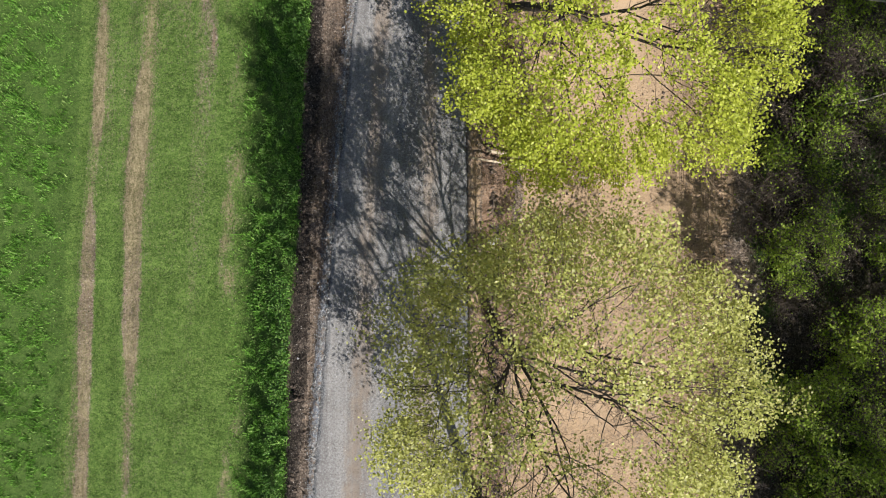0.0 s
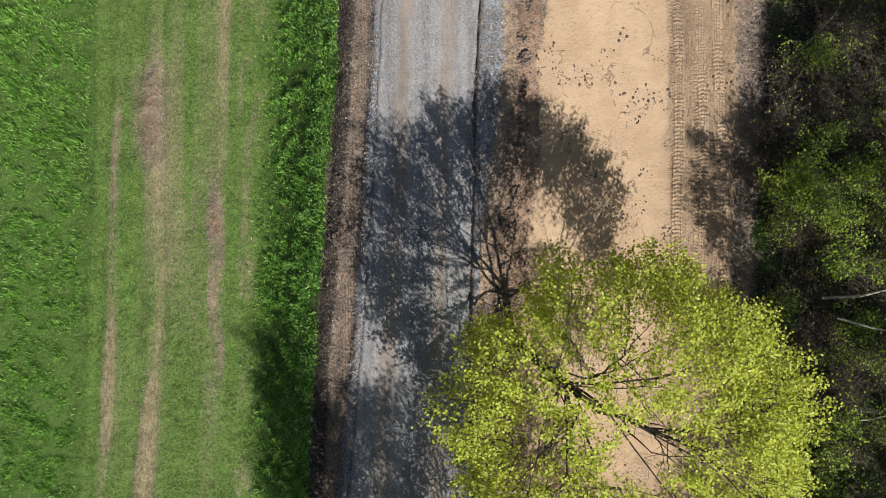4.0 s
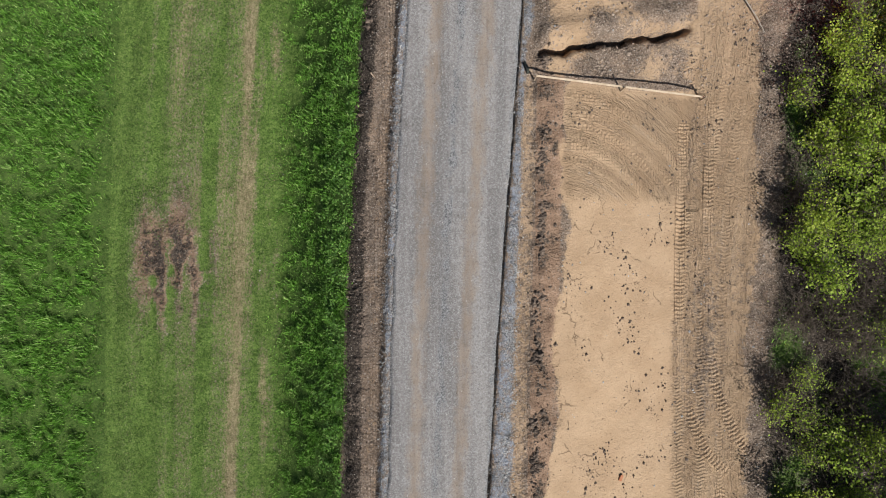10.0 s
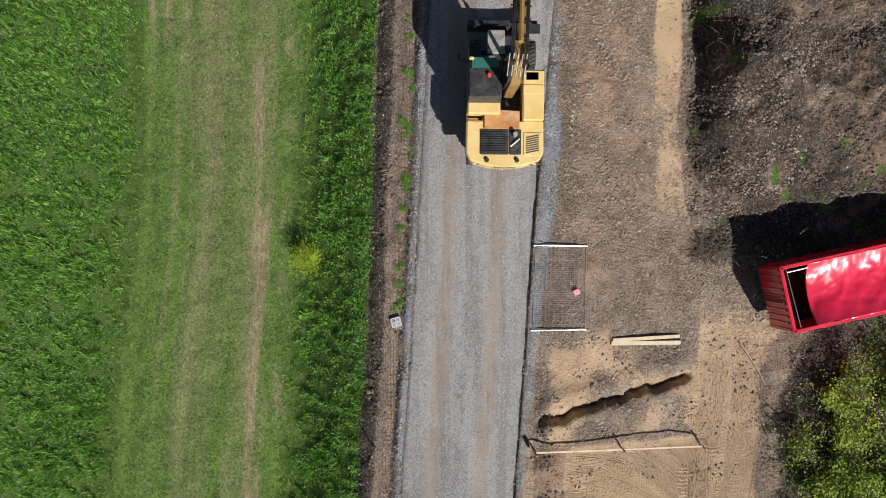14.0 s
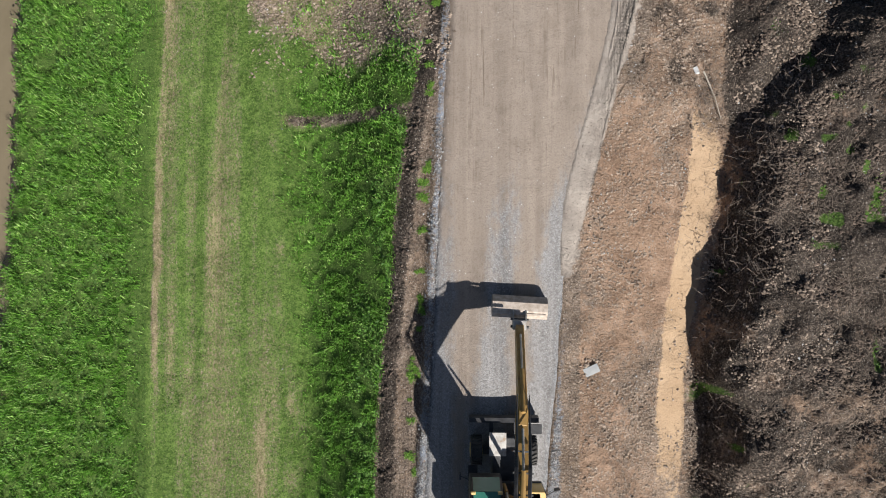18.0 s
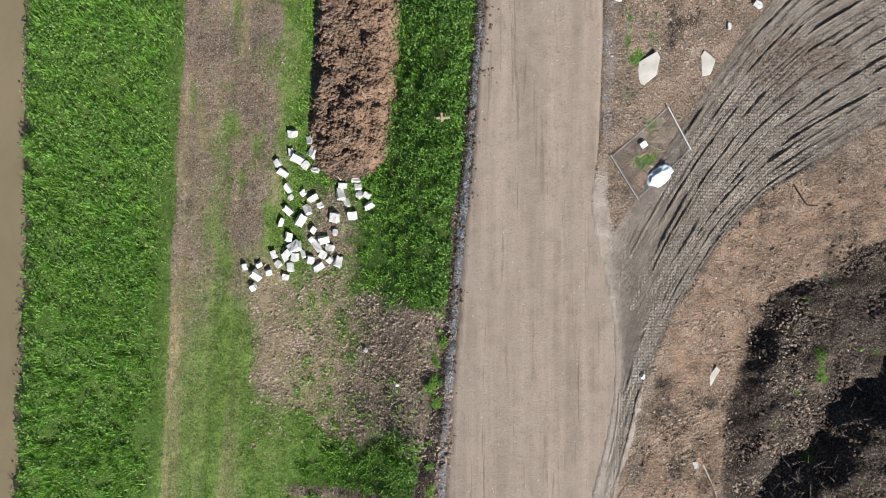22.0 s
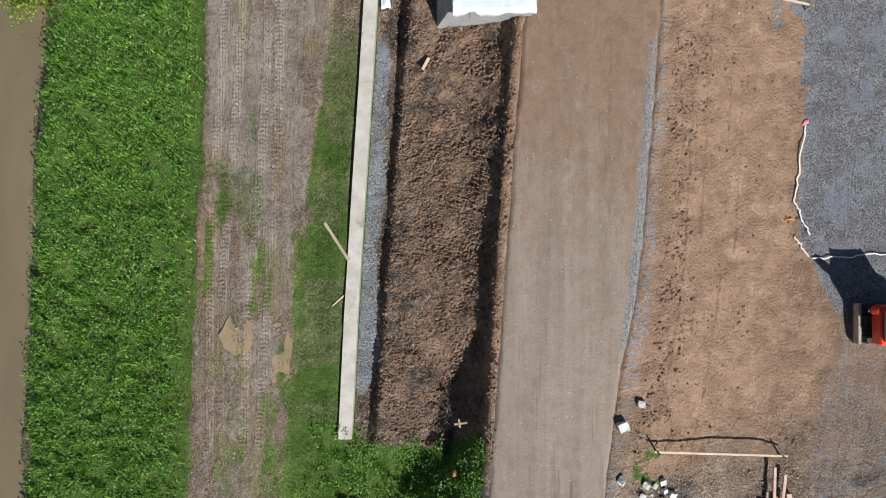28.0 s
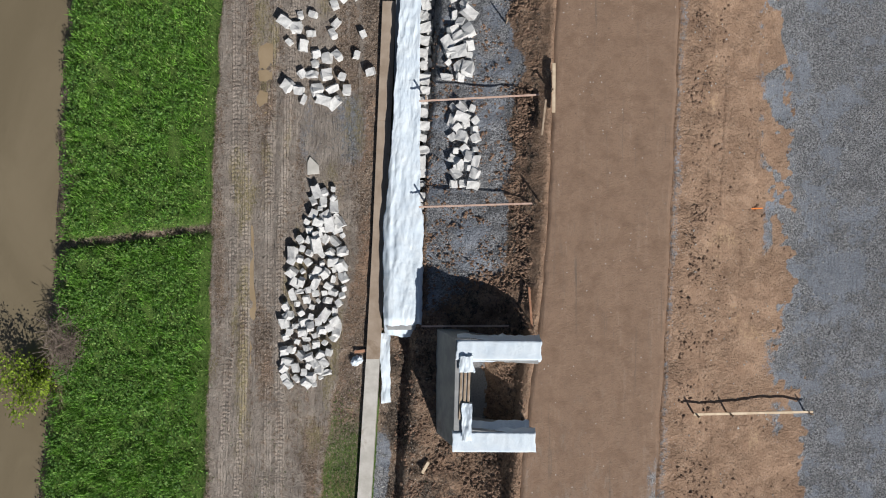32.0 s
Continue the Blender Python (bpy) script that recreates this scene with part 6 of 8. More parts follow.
# ---- wheeled excavator on the road ----
def build_excavator():
    ex = empty("wheeled_excavator", pose(2.05, 54.0, ground(2.05, 54.0) + 0.08, 0, 0, -0.6), "dusty yellow wheeled excavator on the road, its arm stretched out", "excavator")

    def tyre(x, y):
        bm = bmesh.new()
        bmesh.ops.create_cone(bm, cap_ends=True, segments=28, radius1=0.5, radius2=0.5, depth=0.42, matrix=pose(x, y, 0.5, 0, 90, 0))
        w = part("wheel", bm, RUBBER, ex, "dusty black tyre", bevel=0.04)
        for k in range(22):
            a = k / 22 * 2 * math.pi
            for s in (-1, 1):
                lug = box(0.2, 0.07, 0.05, pose(x + s * 0.1, y + 0.5 * math.cos(a), 0.5 + 0.5 * math.sin(a), 0, 0, 0) @ Matrix.Rotation(a - math.pi / 2, 4, "X") @ pose(0, 0, -0.01, 0, 0, s * 28))
                part("tread_lug", lug, RUBBER, w)
        bm = bmesh.new()
        bmesh.ops.create_cone(bm, cap_ends=True, segments=20, radius1=0.26, radius2=0.2, depth=0.46, matrix=pose(x, y, 0.5, 0, 90, 0))
        part("rim", bm, YELLOW, w)
    for x in (-1.0, 1.0):
        for y in (-1.35, 1.75):
            tyre(x, y)
    part("chassis", box(0.95, 4.3, 0.5, pose(0, 0.2, 0.55)), BLACK, ex, "black steel chassis", bevel=0.04)
    part("axle", box(1.7, 0.3, 0.25, pose(0, 1.75, 0.38)), BLACK, ex, bevel=0.03)
    part("axle", box(1.7, 0.3, 0.25, pose(0, -1.35, 0.38)), BLACK, ex, bevel=0.03)
    part("front_deck", box(0.62, 0.85, 0.07, pose(-0.25, 2.1, 1.02)), STEEL, ex, "worn grey tread plate", bevel=0.01)
    part("step", box(0.35, 0.9, 0.06, pose(-1.12, 0.75, 0.55)), BLACK, ex, bevel=0.01)
    blade = side_plate([(2.72, 0.12), (2.95, 0.12), (3.02, 0.4), (2.98, 0.72), (2.80, 0.74), (2.84, 0.4)], -1.27, 1.27)
    blade = part("dozer_blade", blade, BLACK, ex, "scuffed black dozer blade", bevel=0.01)
    part("blade_arm", box(0.14, 0.7, 0.16, pose(-0.45, 2.45, 0.3)), BLACK, blade)
    part("blade_arm", box(0.14, 0.7, 0.16, pose(0.45, 2.45, 0.3)), BLACK, blade)
    part("mudguard", box(0.5, 0.35, 0.05, pose(1.1, 2.62, 0.9)), BLACK, ex, bevel=0.01)
    # turning platform
    bm = bmesh.new()
    bmesh.ops.create_cone(bm, cap_ends=True, segments=24, radius1=0.62, radius2=0.62, depth=0.24, matrix=pose(0, 0, 1.14))
    part("slew_ring", bm, BLACK, ex)
    part("platform", box(2.62, 3.2, 0.2, pose(0, -0.75, 1.24)), BLACK, ex, "black steel platform", bevel=0.02)
    rear = [(-1.33, -0.9), (1.33, -0.9), (1.35, -2.0), (1.2, -2.3), (0.62, -2.47), (0, -2.52), (-0.62, -2.47), (-1.2, -2.3), (-1.35, -2.0)]
    cw = part("counterweight", prism(rear, 1.28, 2.16), YELLOW, ex, "scratched yellow rear body", bevel=0.05)
    for x in (-0.62, 0.42):
        eye = bmesh.new()
        bmesh.ops.create_cone(eye, cap_ends=True, segments=12, radius1=0.09, radius2=0.07, depth=0.1, matrix=pose(x, -2.28, 2.19))
        part("lifting_eye", eye, BLACK, cw)
    for x, m in ((-1.15, RED), (-1.03, WHITE), (-0.91, RED), (0.91, RED), (1.03, WHITE), (1.15, RED)):
        part("warning_stripe", box(0.11, 0.02, 0.16, pose(x, -2.36 - 0.05 * (1.2 - abs(x)) / 0.3, 1.9, 0, 0, -30 if x > 0 else 30)), m, cw)
    for k in range(7):
        part("plate_bar", box(0.07, 0.02, 0.12, pose(-0.33 + 0.11 * k, -2.525, 1.86)), BLACK, cw)
    # engine hood with its covers
    part("engine_cover", box(0.98, 0.86, 0.08, pose(-0.36, -1.66, 2.14)), BLACK, ex, "black ribbed engine cover", bevel=0.02)
    for k in range(9):
        part("cover_rib", box(0.84, 0.035, 0.03, pose(-0.38, -1.98 + 0.08 * k, 2.22)), BLACK, ex)
    part("engine_bay", box(0.4, 0.86, 0.05, pose(0.36, -1.66, 2.15)), BLACK, ex, bevel=0.01)
    bm = bmesh.new()
    bmesh.ops.create_cone(bm, cap_ends=True, segments=14, radius1=0.09, radius2=0.08, depth=0.34, matrix=pose(0.34, -1.42, 2.3))
    part("exhaust", bm, STEEL, ex, "grey metal exhaust pipe")
    hose = rod((0.2, -1.8, 2.22), (0.5, -1.55, 2.28), 0.035)
    part("air_hose", hose, STEEL, ex)
    part("hood_cover", prism([(-0.72, -0.5), (-0.16, -0.5), (-0.16, -0.58), (0.5, -0.58), (0.5, -1.2), (-0.72, -1.2)], 2.12, 2.24), RUST, ex, "rust-stained faded orange hood cover", bevel=0.02)
    part("side_deck", box(0.42, 0.36, 0.66, pose(-1.12, -1.0, 1.4)), YELLOW, ex, bevel=0.02)
    tray = part("tool_tray", box(0.52, 0.5, 0.05, pose(-1.02, -0.72, 1.62)), TIMBER_RED, ex, "open brown tool tray", bevel=0.01)
    for m in (box(0.04, 0.56, 0.3, pose(-1.3, -0.72, 1.62)), box(0.04, 0.56, 0.3, pose(-0.75, -0.72, 1.62)), box(0.55, 0.04, 0.3, pose(-1.02, -0.45, 1.62)), box(0.03, 0.5, 0.28, pose(-1.0, -0.72, 1.63))):
        part("tray_side", m, YELLOW, tray)
    grille = part("grille_deck", box(0.62, 0.78, 0.05, pose(0.96, -1.72, 2.14)), YELLOW, ex, bevel=0.01)
    for k in range(8):
        part("grille_slot", box(0.46, 0.032, 0.02, pose(0.95, -1.98 + 0.075 * k, 2.185, 0, 0, 12)), BLACK, grille)
    rb = part("fuel_tank", box(0.74, 1.75, 0.92, pose(0.96, -0.05, 1.4)), YELLOW, ex, "yellow side tank with an open step", bevel=0.05)
    part("tank_step", box(0.42, 0.26, 0.02, pose(0.92, 0.6, 2.3)), TIMBER_OLD, rb)
    part("tank_lip", box(0.7, 0.3, 0.03, pose(0.96, 0.15, 2.315)), YELLOW, rb, bevel=0.01)
    rail = rod((1.3, 0.8, 1.5), (1.3, 0.8, 2.7), 0.018)
    rod((1.3, 0.8, 2.7), (1.62, 0.95, 2.62), 0.016, bm=rail)
    mirror = part("mirror_arm", rail, BLACK, ex)
    part("mirror", box(0.2, 0.05, 0.28, pose(1.66, 0.97, 2.46, 0, 0, 15)), BLACK, mirror, bevel=0.02)
    # cab
    cab = part("cab_frame", side_plate([(-0.32, 1.3), (1.02, 1.3), (1.26, 1.7), (1.22, 2.35), (0.98, 3.02), (0.72, 3.12), (-0.28, 3.12), (-0.36, 2.5)], -1.3, -0.18), BLACK, ex, "black cab with tinted glass", bevel=0.04)
    part("cab_roof", box(1.06, 0.98, 0.06, pose(-0.74, 0.2, 3.12)), BLACK, cab, "matt black roof hatch", bevel=0.025)
    glass = bmesh.new()
    q = [glass.verts.new(p) for p in ((-1.2, 1.29, 2.33), (-0.28, 1.29, 2.33), (-0.28, 1.03, 3.06), (-1.2, 1.03, 3.06))]
    glass.faces.new(q)
    ext = bmesh.ops.extrude_face_region(glass, geom=list(glass.faces))
    bmesh.ops.translate(glass, vec=(0, -0.02, -0.01), verts=[v for v in ext["geom"] if isinstance(v, bmesh.types.BMVert)])
    part("windscreen", glass, TINT, cab, "green-tinted windscreen")
    sky_pane = box(0.9, 0.36, 0.02, pose(-0.74, 0.85, 3.13, -14))
    part("roof_window", sky_pane, TINT, cab, "green-tinted roof window")
    beacon = bmesh.new()
    bmesh.ops.create_cone(beacon, cap_ends=True, segments=14, radius1=0.075, radius2=0.055, depth=0.14, matrix=pose(-0.62, 0.42, 3.25))
    part("beacon", beacon, ORANGE, cab, "orange-red warning beacon")
    part("work_lamp", box(0.16, 0.1, 0.12, pose(-1.2, 1.0, 3.06)), YELLOW, cab, bevel=0.02)
    part("work_lamp", box(0.16, 0.1, 0.12, pose(-0.3, 1.0, 3.06)), YELLOW, cab, bevel=0.02)
    part("antenna", rod((-0.4, 0.1, 3.15), (-0.28, -0.3, 3.5), 0.008, sides=5), BLACK, cab)
    part("cab_rear", box(1.12, 0.42, 0.5, pose(-0.74, -0.52, 1.95)), YELLOW, ex, "yellow panel behind the cab", bevel=0.04)
    bm = rod((-1.32, 1.1, 2.0), (-1.6, 1.25, 2.1), 0.014)
    m2 = part("mirror_arm", bm, BLACK, ex)
    part("mirror", box(0.06, 0.2, 0.3, pose(-1.62, 1.26, 1.98)), BLACK, m2, bevel=0.02)
    # boom, stick and bucket
    turn = Matrix.Translation((0.16, 0.3, 0)) @ Matrix.Rotation(radians(-3), 4, "Z") @ Matrix.Translation((-0.36, -0.3, 0))
    boom = part("boom", side_plate([(-0.02, 1.55), (0.42, 1.45), (0.78, 3.2), (0.82, 4.5), (0.6, 5.3), (0.12, 5.3), (-0.12, 4.4), (-0.05, 3.0)], 0.2, 0.52), YELLOW_DARK, ex, "dirty ochre lower boom", at=turn, bevel=0.025)
    upper = part("upper_boom", side_plate([(0.12, 5.1), (0.3, 5.5), (0.75, 5.42), (2.4, 4.75), (3.95, 3.85), (4.0, 3.5), (3.7, 3.35), (2.2, 4.1), (0.5, 4.8)], 0.18, 0.54), YELLOW_DARK, ex, "dirty ochre upper boom", at=turn, bevel=0.025)
    stick = part("stick", side_plate([(3.2, 3.75), (3.5, 4.15), (4.1, 3.95), (6.45, 1.38), (6.38, 1.1), (6.12, 1.1), (3.75, 3.3)], 0.22, 0.5), YELLOW_DARK, ex, "dirty ochre stick", at=turn, bevel=0.02)
    for x in (0.1, 0.62):
        c = part("boom_cylinder", rod((x, 0.85, 1.75), (x, 0.95, 3.0), 0.07), YELLOW_DARK, boom)
        part("piston_rod", rod((x, 0.95, 3.0), (x, 0.78, 4.2), 0.04), STEEL, c, "bright steel piston rod")
    c = part("stick_cylinder", rod((0.36, 0.9, 5.55), (0.36, 2.3, 5.05), 0.085), YELLOW_DARK, upper)
    part("piston_rod", rod((0.36, 2.3, 5.05), (0.36, 3.4, 4.2), 0.045), STEEL, c, "bright steel piston rod")
    c = part("bucket_cylinder", rod((0.36, 3.9, 4.1), (0.36, 5.1, 2.95), 0.075), YELLOW_DARK, stick)
    part("piston_rod", rod((0.36, 5.1, 2.95), (0.36, 6.15, 1.8), 0.04), STEEL, c, "bright steel piston rod")
    for k in range(8):
        x = (0.10 + 0.026 * k) if k < 4 else (0.52 + 0.026 * (k - 4))
        h = rod((x, 0.1, 2.4), (x, -0.12 + 0.02 * k, 4.6), 0.02, sides=6)
        rod((x, -0.12 + 0.02 * k, 4.6), (x, 0.25, 5.68), 0.02, sides=6, bm=h)
        rod((x, 0.25, 5.68), (x, 2.4, 5.0 + 0.02 * k), 0.02, sides=6, bm=h)
        rod((x, 2.4, 5.0 + 0.02 * k), (0.16 if k < 4 else 0.56, 4.4, 3.75), 0.018, sides=6, bm=h)
        part("hydraulic_hose", h, BLACK, upper)
    for k in range(5):
        part("hose_clamp", rod((0.02 + 0.13 * k, -0.1, 5.35), (0.04 + 0.13 * k, 0.5, 5.74), 0.018), STEEL, upper)
    for k in range(4):
        part("hose_bracket", box(0.66, 0.05, 0.04, pose(0.36, 1.0 + 0.6 * k, 5.42 - 0.26 * k)), BLACK, upper)
    cp = part("quick_coupler", box(0.5, 0.36, 0.3, pose(0.37, 6.42, 0.95)), STEEL, ex, "worn grey quick coupler", at=turn, bevel=0.03)
    part("coupler_pin", rod((0.05, 6.35, 1.15), (0.7, 6.35, 1.15), 0.05), BLACK, cp)
    part("coupler_pin", rod((0.05, 6.6, 1.02), (0.7, 6.6, 1.02), 0.05), BLACK, cp)
    prof = [(6.62, 0.75), (6.9, 0.86), (7.2, 0.8), (7.42, 0.5), (7.36, 0.12), (6.95, 0.02), (6.95, 0.07), (7.28, 0.17), (7.33, 0.48), (7.15, 0.72), (6.9, 0.78), (6.66, 0.68)]
    bucket = part("ditching_bucket", side_plate(prof, -0.62, 1.4), PALE_MUD, ex, "wide ditching bucket caked in pale mud", at=turn, bevel=0.006)
    for x in (-0.62, 1.36):
        part("bucket_side", side_plate([(6.64, 0.72), (6.9, 0.84), (7.2, 0.78), (7.4, 0.5), (7.34, 0.13), (6.96, 0.04)], x, x + 0.04), STEEL, bucket)
    for x in (0.12, 0.58):
        part("bucket_ear", side_plate([(6.35, 0.95), (6.5, 1.12), (6.75, 1.0), (7.0, 0.8), (6.7, 0.74)], x, x + 0.05), STEEL, bucket)
    part("bucket_rib", box(1.9, 0.1, 0.06, pose(0.39, 6.78, 0.8)), PALE_MUD, bucket, "pale dried mud", bevel=0.02)


TINT = plain("green_tinted_glass", (0.035, 0.16, 0.12), (0.05, 0.20, 0.15), 1.0, 0.06, bump=0.01, spec=0.6, coat=0.5)
YELLOW_DARK = plain("dirty_ochre_paint", (0.27, 0.155, 0.045), (0.38, 0.235, 0.08), 2.0, 0.5, bump=0.1, dirt=(0.13, 0.085, 0.05))
PALE_MUD = plain("pale_dried_mud", (0.36, 0.29, 0.23), (0.58, 0.50, 0.43), 5, 0.95, bump=0.5)
BLUE_GLASS = plain("pale_blue_glass", (0.30, 0.40, 0.50), (0.42, 0.50, 0.58), 1.0, 0.08, bump=0.01, spec=0.6)
DARK_INSIDE = plain("dark_dirty_steel", (0.02, 0.015, 0.015), (0.05, 0.035, 0.03), 2.0, 0.7, bump=0.1)


def make_tarp_mat():
    n = Nodes("glossy_red_tarpaulin")
    v = n.local()
    c = n.mix(n.ramp(n.noise(1.5, 4, vec=v), 0.3, 0.7), (0.60, 0.012, 0.045), (0.72, 0.025, 0.07))
    return n.done(c, 0.24, n.bump(n.noise(5, 3, vec=v, stretch=(0.5, 1, 1)), 0.12, 0.01), spec=0.8, coat=0.6)


TARP = make_tarp_mat()


def build_container():
    """Open-topped container body under a sagging sheet; x runs along its length."""
    gz = ground(14.5, 47.5)
    c = empty("red_container", pose(12.62, 46.72, gz, 0, 0, 12.3), "glossy red tipper body under a red tarpaulin beside the shrubs", "container")
    L, W, H = 7.2, 2.5, 2.25
    part("floor", box(L, W - 0.1, 0.14, pose(L / 2, 0, 0.28)), DARK_INSIDE, c)
    for s in (-1, 1):
        w = part("side_wall", box(L, 0.07, H - 0.3, pose(L / 2, s * (W / 2 - 0.035), 0.3)), RED, c, bevel=0.01)
        part("top_rail", box(L, 0.14, 0.13, pose(L / 2, s * (W / 2 - 0.045), H - 0.1)), RED, w, bevel=0.02)
        for k in range(9):
            part("side_post", box(0.1, 0.07, H - 0.45, pose(0.4 + 0.8 * k, s * (W / 2 + 0.035), 0.35)), RED, w, bevel=0.01)
    for s in (-1, 1):
        door = part("rear_door", box(0.07, W / 2 - 0.03, H - 0.35, pose(0.0, s * W / 4, 0.32)), RED, c, bevel=0.01)
        for k in range(5):
            part("door_rib", box(0.06, 0.1, H - 0.5, pose(-0.06, s * (0.14 + 0.25 * k), 0.4)), RED, door, bevel=0.015)
        part("lock_bar", rod((-0.12, s * 0.1, 0.4), (-0.12, s * 0.1, H - 0.1), 0.025), BLACK, door)
    part("rear_rail", box(0.14, W, 0.13, pose(0.03, 0, H - 0.1)), RED, c, bevel=0.02)
    part("front_wall", box(0.08, W, H - 0.25, pose(L - 0.04, 0, 0.3)), RED, c, bevel=0.01)
    part("tie_rope", rod((0.28, -1.1, H + 0.0), (0.22, 1.15, H - 0.05), 0.014), GALV, c)
    part("roll_bar", rod((0.2, 1.0, H + 0.03), (1.0, 1.02, H + 0.03), 0.02), GALV, c)
    for x in (1.2, 3.4, 5.6):
        part("skid", box(0.3, W - 0.3, 0.28, pose(x, 0, 0)), BLACK, c, bevel=0.02)
    u, v = np.meshgrid(np.linspace(0, 1, 90), np.linspace(0, 1, 44), indexing="ij")
    X = 0.88 + 0.12 * v + (L - 0.9) * u
    Yv = (v - 0.5) * (W - 0.16)
    sag = -0.30 * (1 - (2 * v - 1) ** 2) - 0.16 * np.exp(-((u - 0.02) / 0.1) ** 2) * (1 - (2 * v - 1) ** 2)
    folds = (0.05 * np.abs(np.sin(15 * u + 5 * v + 2.5 * fbm(X, Yv, 1.5, 130))) * smooth(0.35, 0.9, 1 - v) + 0.02 * np.sin(40 * u - 12 * v + 3 * fbm(X, Yv, 0.8, 132))) * np.sin(np.pi * v) + 0.02 * fbm(X * 2, Yv, 0.7, 131)
    ob = new("tarpaulin", grid_mesh("tarpaulin", X, Yv, H + 0.04 + sag + folds, TARP))
    ob.parent = c
    tagged(ob, "sagging shiny red tarpaulin")
    sol = ob.modifiers.new("thickness", "SOLIDIFY")
    sol.thickness = 0.01


def build_mini_excavator():
    gz = ground(16.8, 97.8)
    m = empty("compact_excavator", pose(17.15, 97.75, gz, 0, 0, 90), "small orange-red tracked excavator with pale cab roof on the yard", "excavator")
    for s in (-1, 1):
        t = part("track", side_plate([(-0.95, 0.2), (-0.8, 0.03), (0.8, 0.03), (0.95, 0.2), (0.85, 0.42), (-0.85, 0.42)], s * 0.62 - 0.15, s * 0.62 + 0.15), RUBBER, m, "black rubber track", bevel=0.04)
        for k in range(9):
            part("track_lug", box(0.32, 0.07, 0.03, pose(s * 0.62, -0.8 + 0.2 * k, 0.41)), RUBBER, t)
    part("undercarriage", box(0.95, 1.1, 0.3, pose(0, 0, 0.25)), BLACK, m, bevel=0.03)
    bl = part("dozer_blade", side_plate([(1.02, 0.08), (1.2, 0.06), (1.27, 0.3), (1.2, 0.5), (1.08, 0.5), (1.1, 0.28)], -0.78, 0.78), STEEL, m, "grey-brown dozer blade", bevel=0.01)
    part("blade_arm", box(0.1, 0.6, 0.12, pose(-0.35, 0.85, 0.22)), BLACK, bl)
    part("blade_arm", box(0.1, 0.6, 0.12, pose(0.35, 0.85, 0.22)), BLACK, bl)
    body = part("rear_body", prism([(-0.75, 0.75), (0.75, 0.75), (0.78, -0.5), (0.6, -0.85), (0, -0.95), (-0.6, -0.85), (-0.78, -0.5)], 0.58, 1.2), ORANGE, m, "orange-red body", bevel=0.05)
    part("tail_lamp", box(0.25, 0.04, 0.1, pose(0.7, 0.4, 1.18)), WHITE, body, bevel=0.01)
    cab = part("cab_frame", box(1.15, 1.25, 1.2, pose(-0.02, 0.0, 1.18)), BLUE_GLASS, m, "cab with pale blue glass", bevel=0.06)
    part("cab_roof", box(1.02, 1.05, 0.08, pose(-0.02, 0.0, 2.36)), WHITE, cab, "pale grey roof", bevel=0.04)
    part("roof_hatch", box(0.55, 0.42, 0.06, pose(0.0, 0.25, 2.43)), BLACK, cab, "black roof hatch", bevel=0.03)
    for sx in (-1, 1):
        for sy in (-1, 1):
            part("cab_post", box(0.09, 0.09, 1.2, pose(-0.02 + sx * 0.54, sy * 0.58, 1.18)), ORANGE, cab, bevel=0.02)
    boom = part("boom", side_plate([(0.5, 0.75), (0.85, 0.7), (1.5, 1.9), (1.35, 2.1)], 0.5, 0.66), ORANGE, m, bevel=0.02)
    part("boom_cylinder", rod((0.58, 0.9, 0.8), (0.58, 1.4, 1.6), 0.045), STEEL, boom)


build_excavator()
build_container()
build_mini_excavator()

# ---- loose things along the site ----
def block_mesh(seed, sx, sy, sz, jag=0.2):
    """An irregular split stone."""
    r = random.Random(seed)
    bm = box(sx, sy, sz, pose(0, 0, -sz * 0.3))
    bmesh.ops.subdivide_edges(bm, edges=list(bm.edges), cuts=1, use_grid_fill=True)
    for v in bm.verts:
        v.co.x += r.uniform(-jag, jag) * sx * 0.55
        v.co.y += r.uniform(-jag, jag) * sy * 0.55
        v.co.z += r.uniform(-jag, jag) * sz * 0.5
        k = 1 - 0.12 * (abs(v.co.x / sx) + abs(v.co.y / sy))
        v.co.x, v.co.y = v.co.x * k, v.co.y * k
    bmesh.ops.recalc_face_normals(bm, faces=bm.faces)
    me = bpy.data.meshes.new("granite_block")
    bm.to_mesh(me)
    bm.free()
    me.materials.append(GRANITE)
    return me


BLOCKS = [block_mesh(k, *s) for k, s in enumerate(((0.48, 0.36, 0.34), (0.40, 0.36, 0.30), (0.56, 0.30, 0.30), (0.34, 0.30, 0.28), (0.62, 0.40, 0.36), (0.44, 0.42, 0.32), (0.30, 0.24, 0.22)))]


def stone(x, y, group, r, lift=0.0, scale=1.0, label="roughly split pale grey granite block"):
    ob = new("granite_block", BLOCKS[r.randrange(len(BLOCKS))])
    s = scale * r.uniform(0.68, 1.22)
    ob.matrix_basis = pose(x, y, ground(x, y) + 0.08 * s + lift, r.uniform(-26, 26), r.uniform(-26, 26), r.uniform(0, 360)) @ Matrix.Diagonal((s, s, s, 1))
    return tagged(ob, label, "stone block", group)


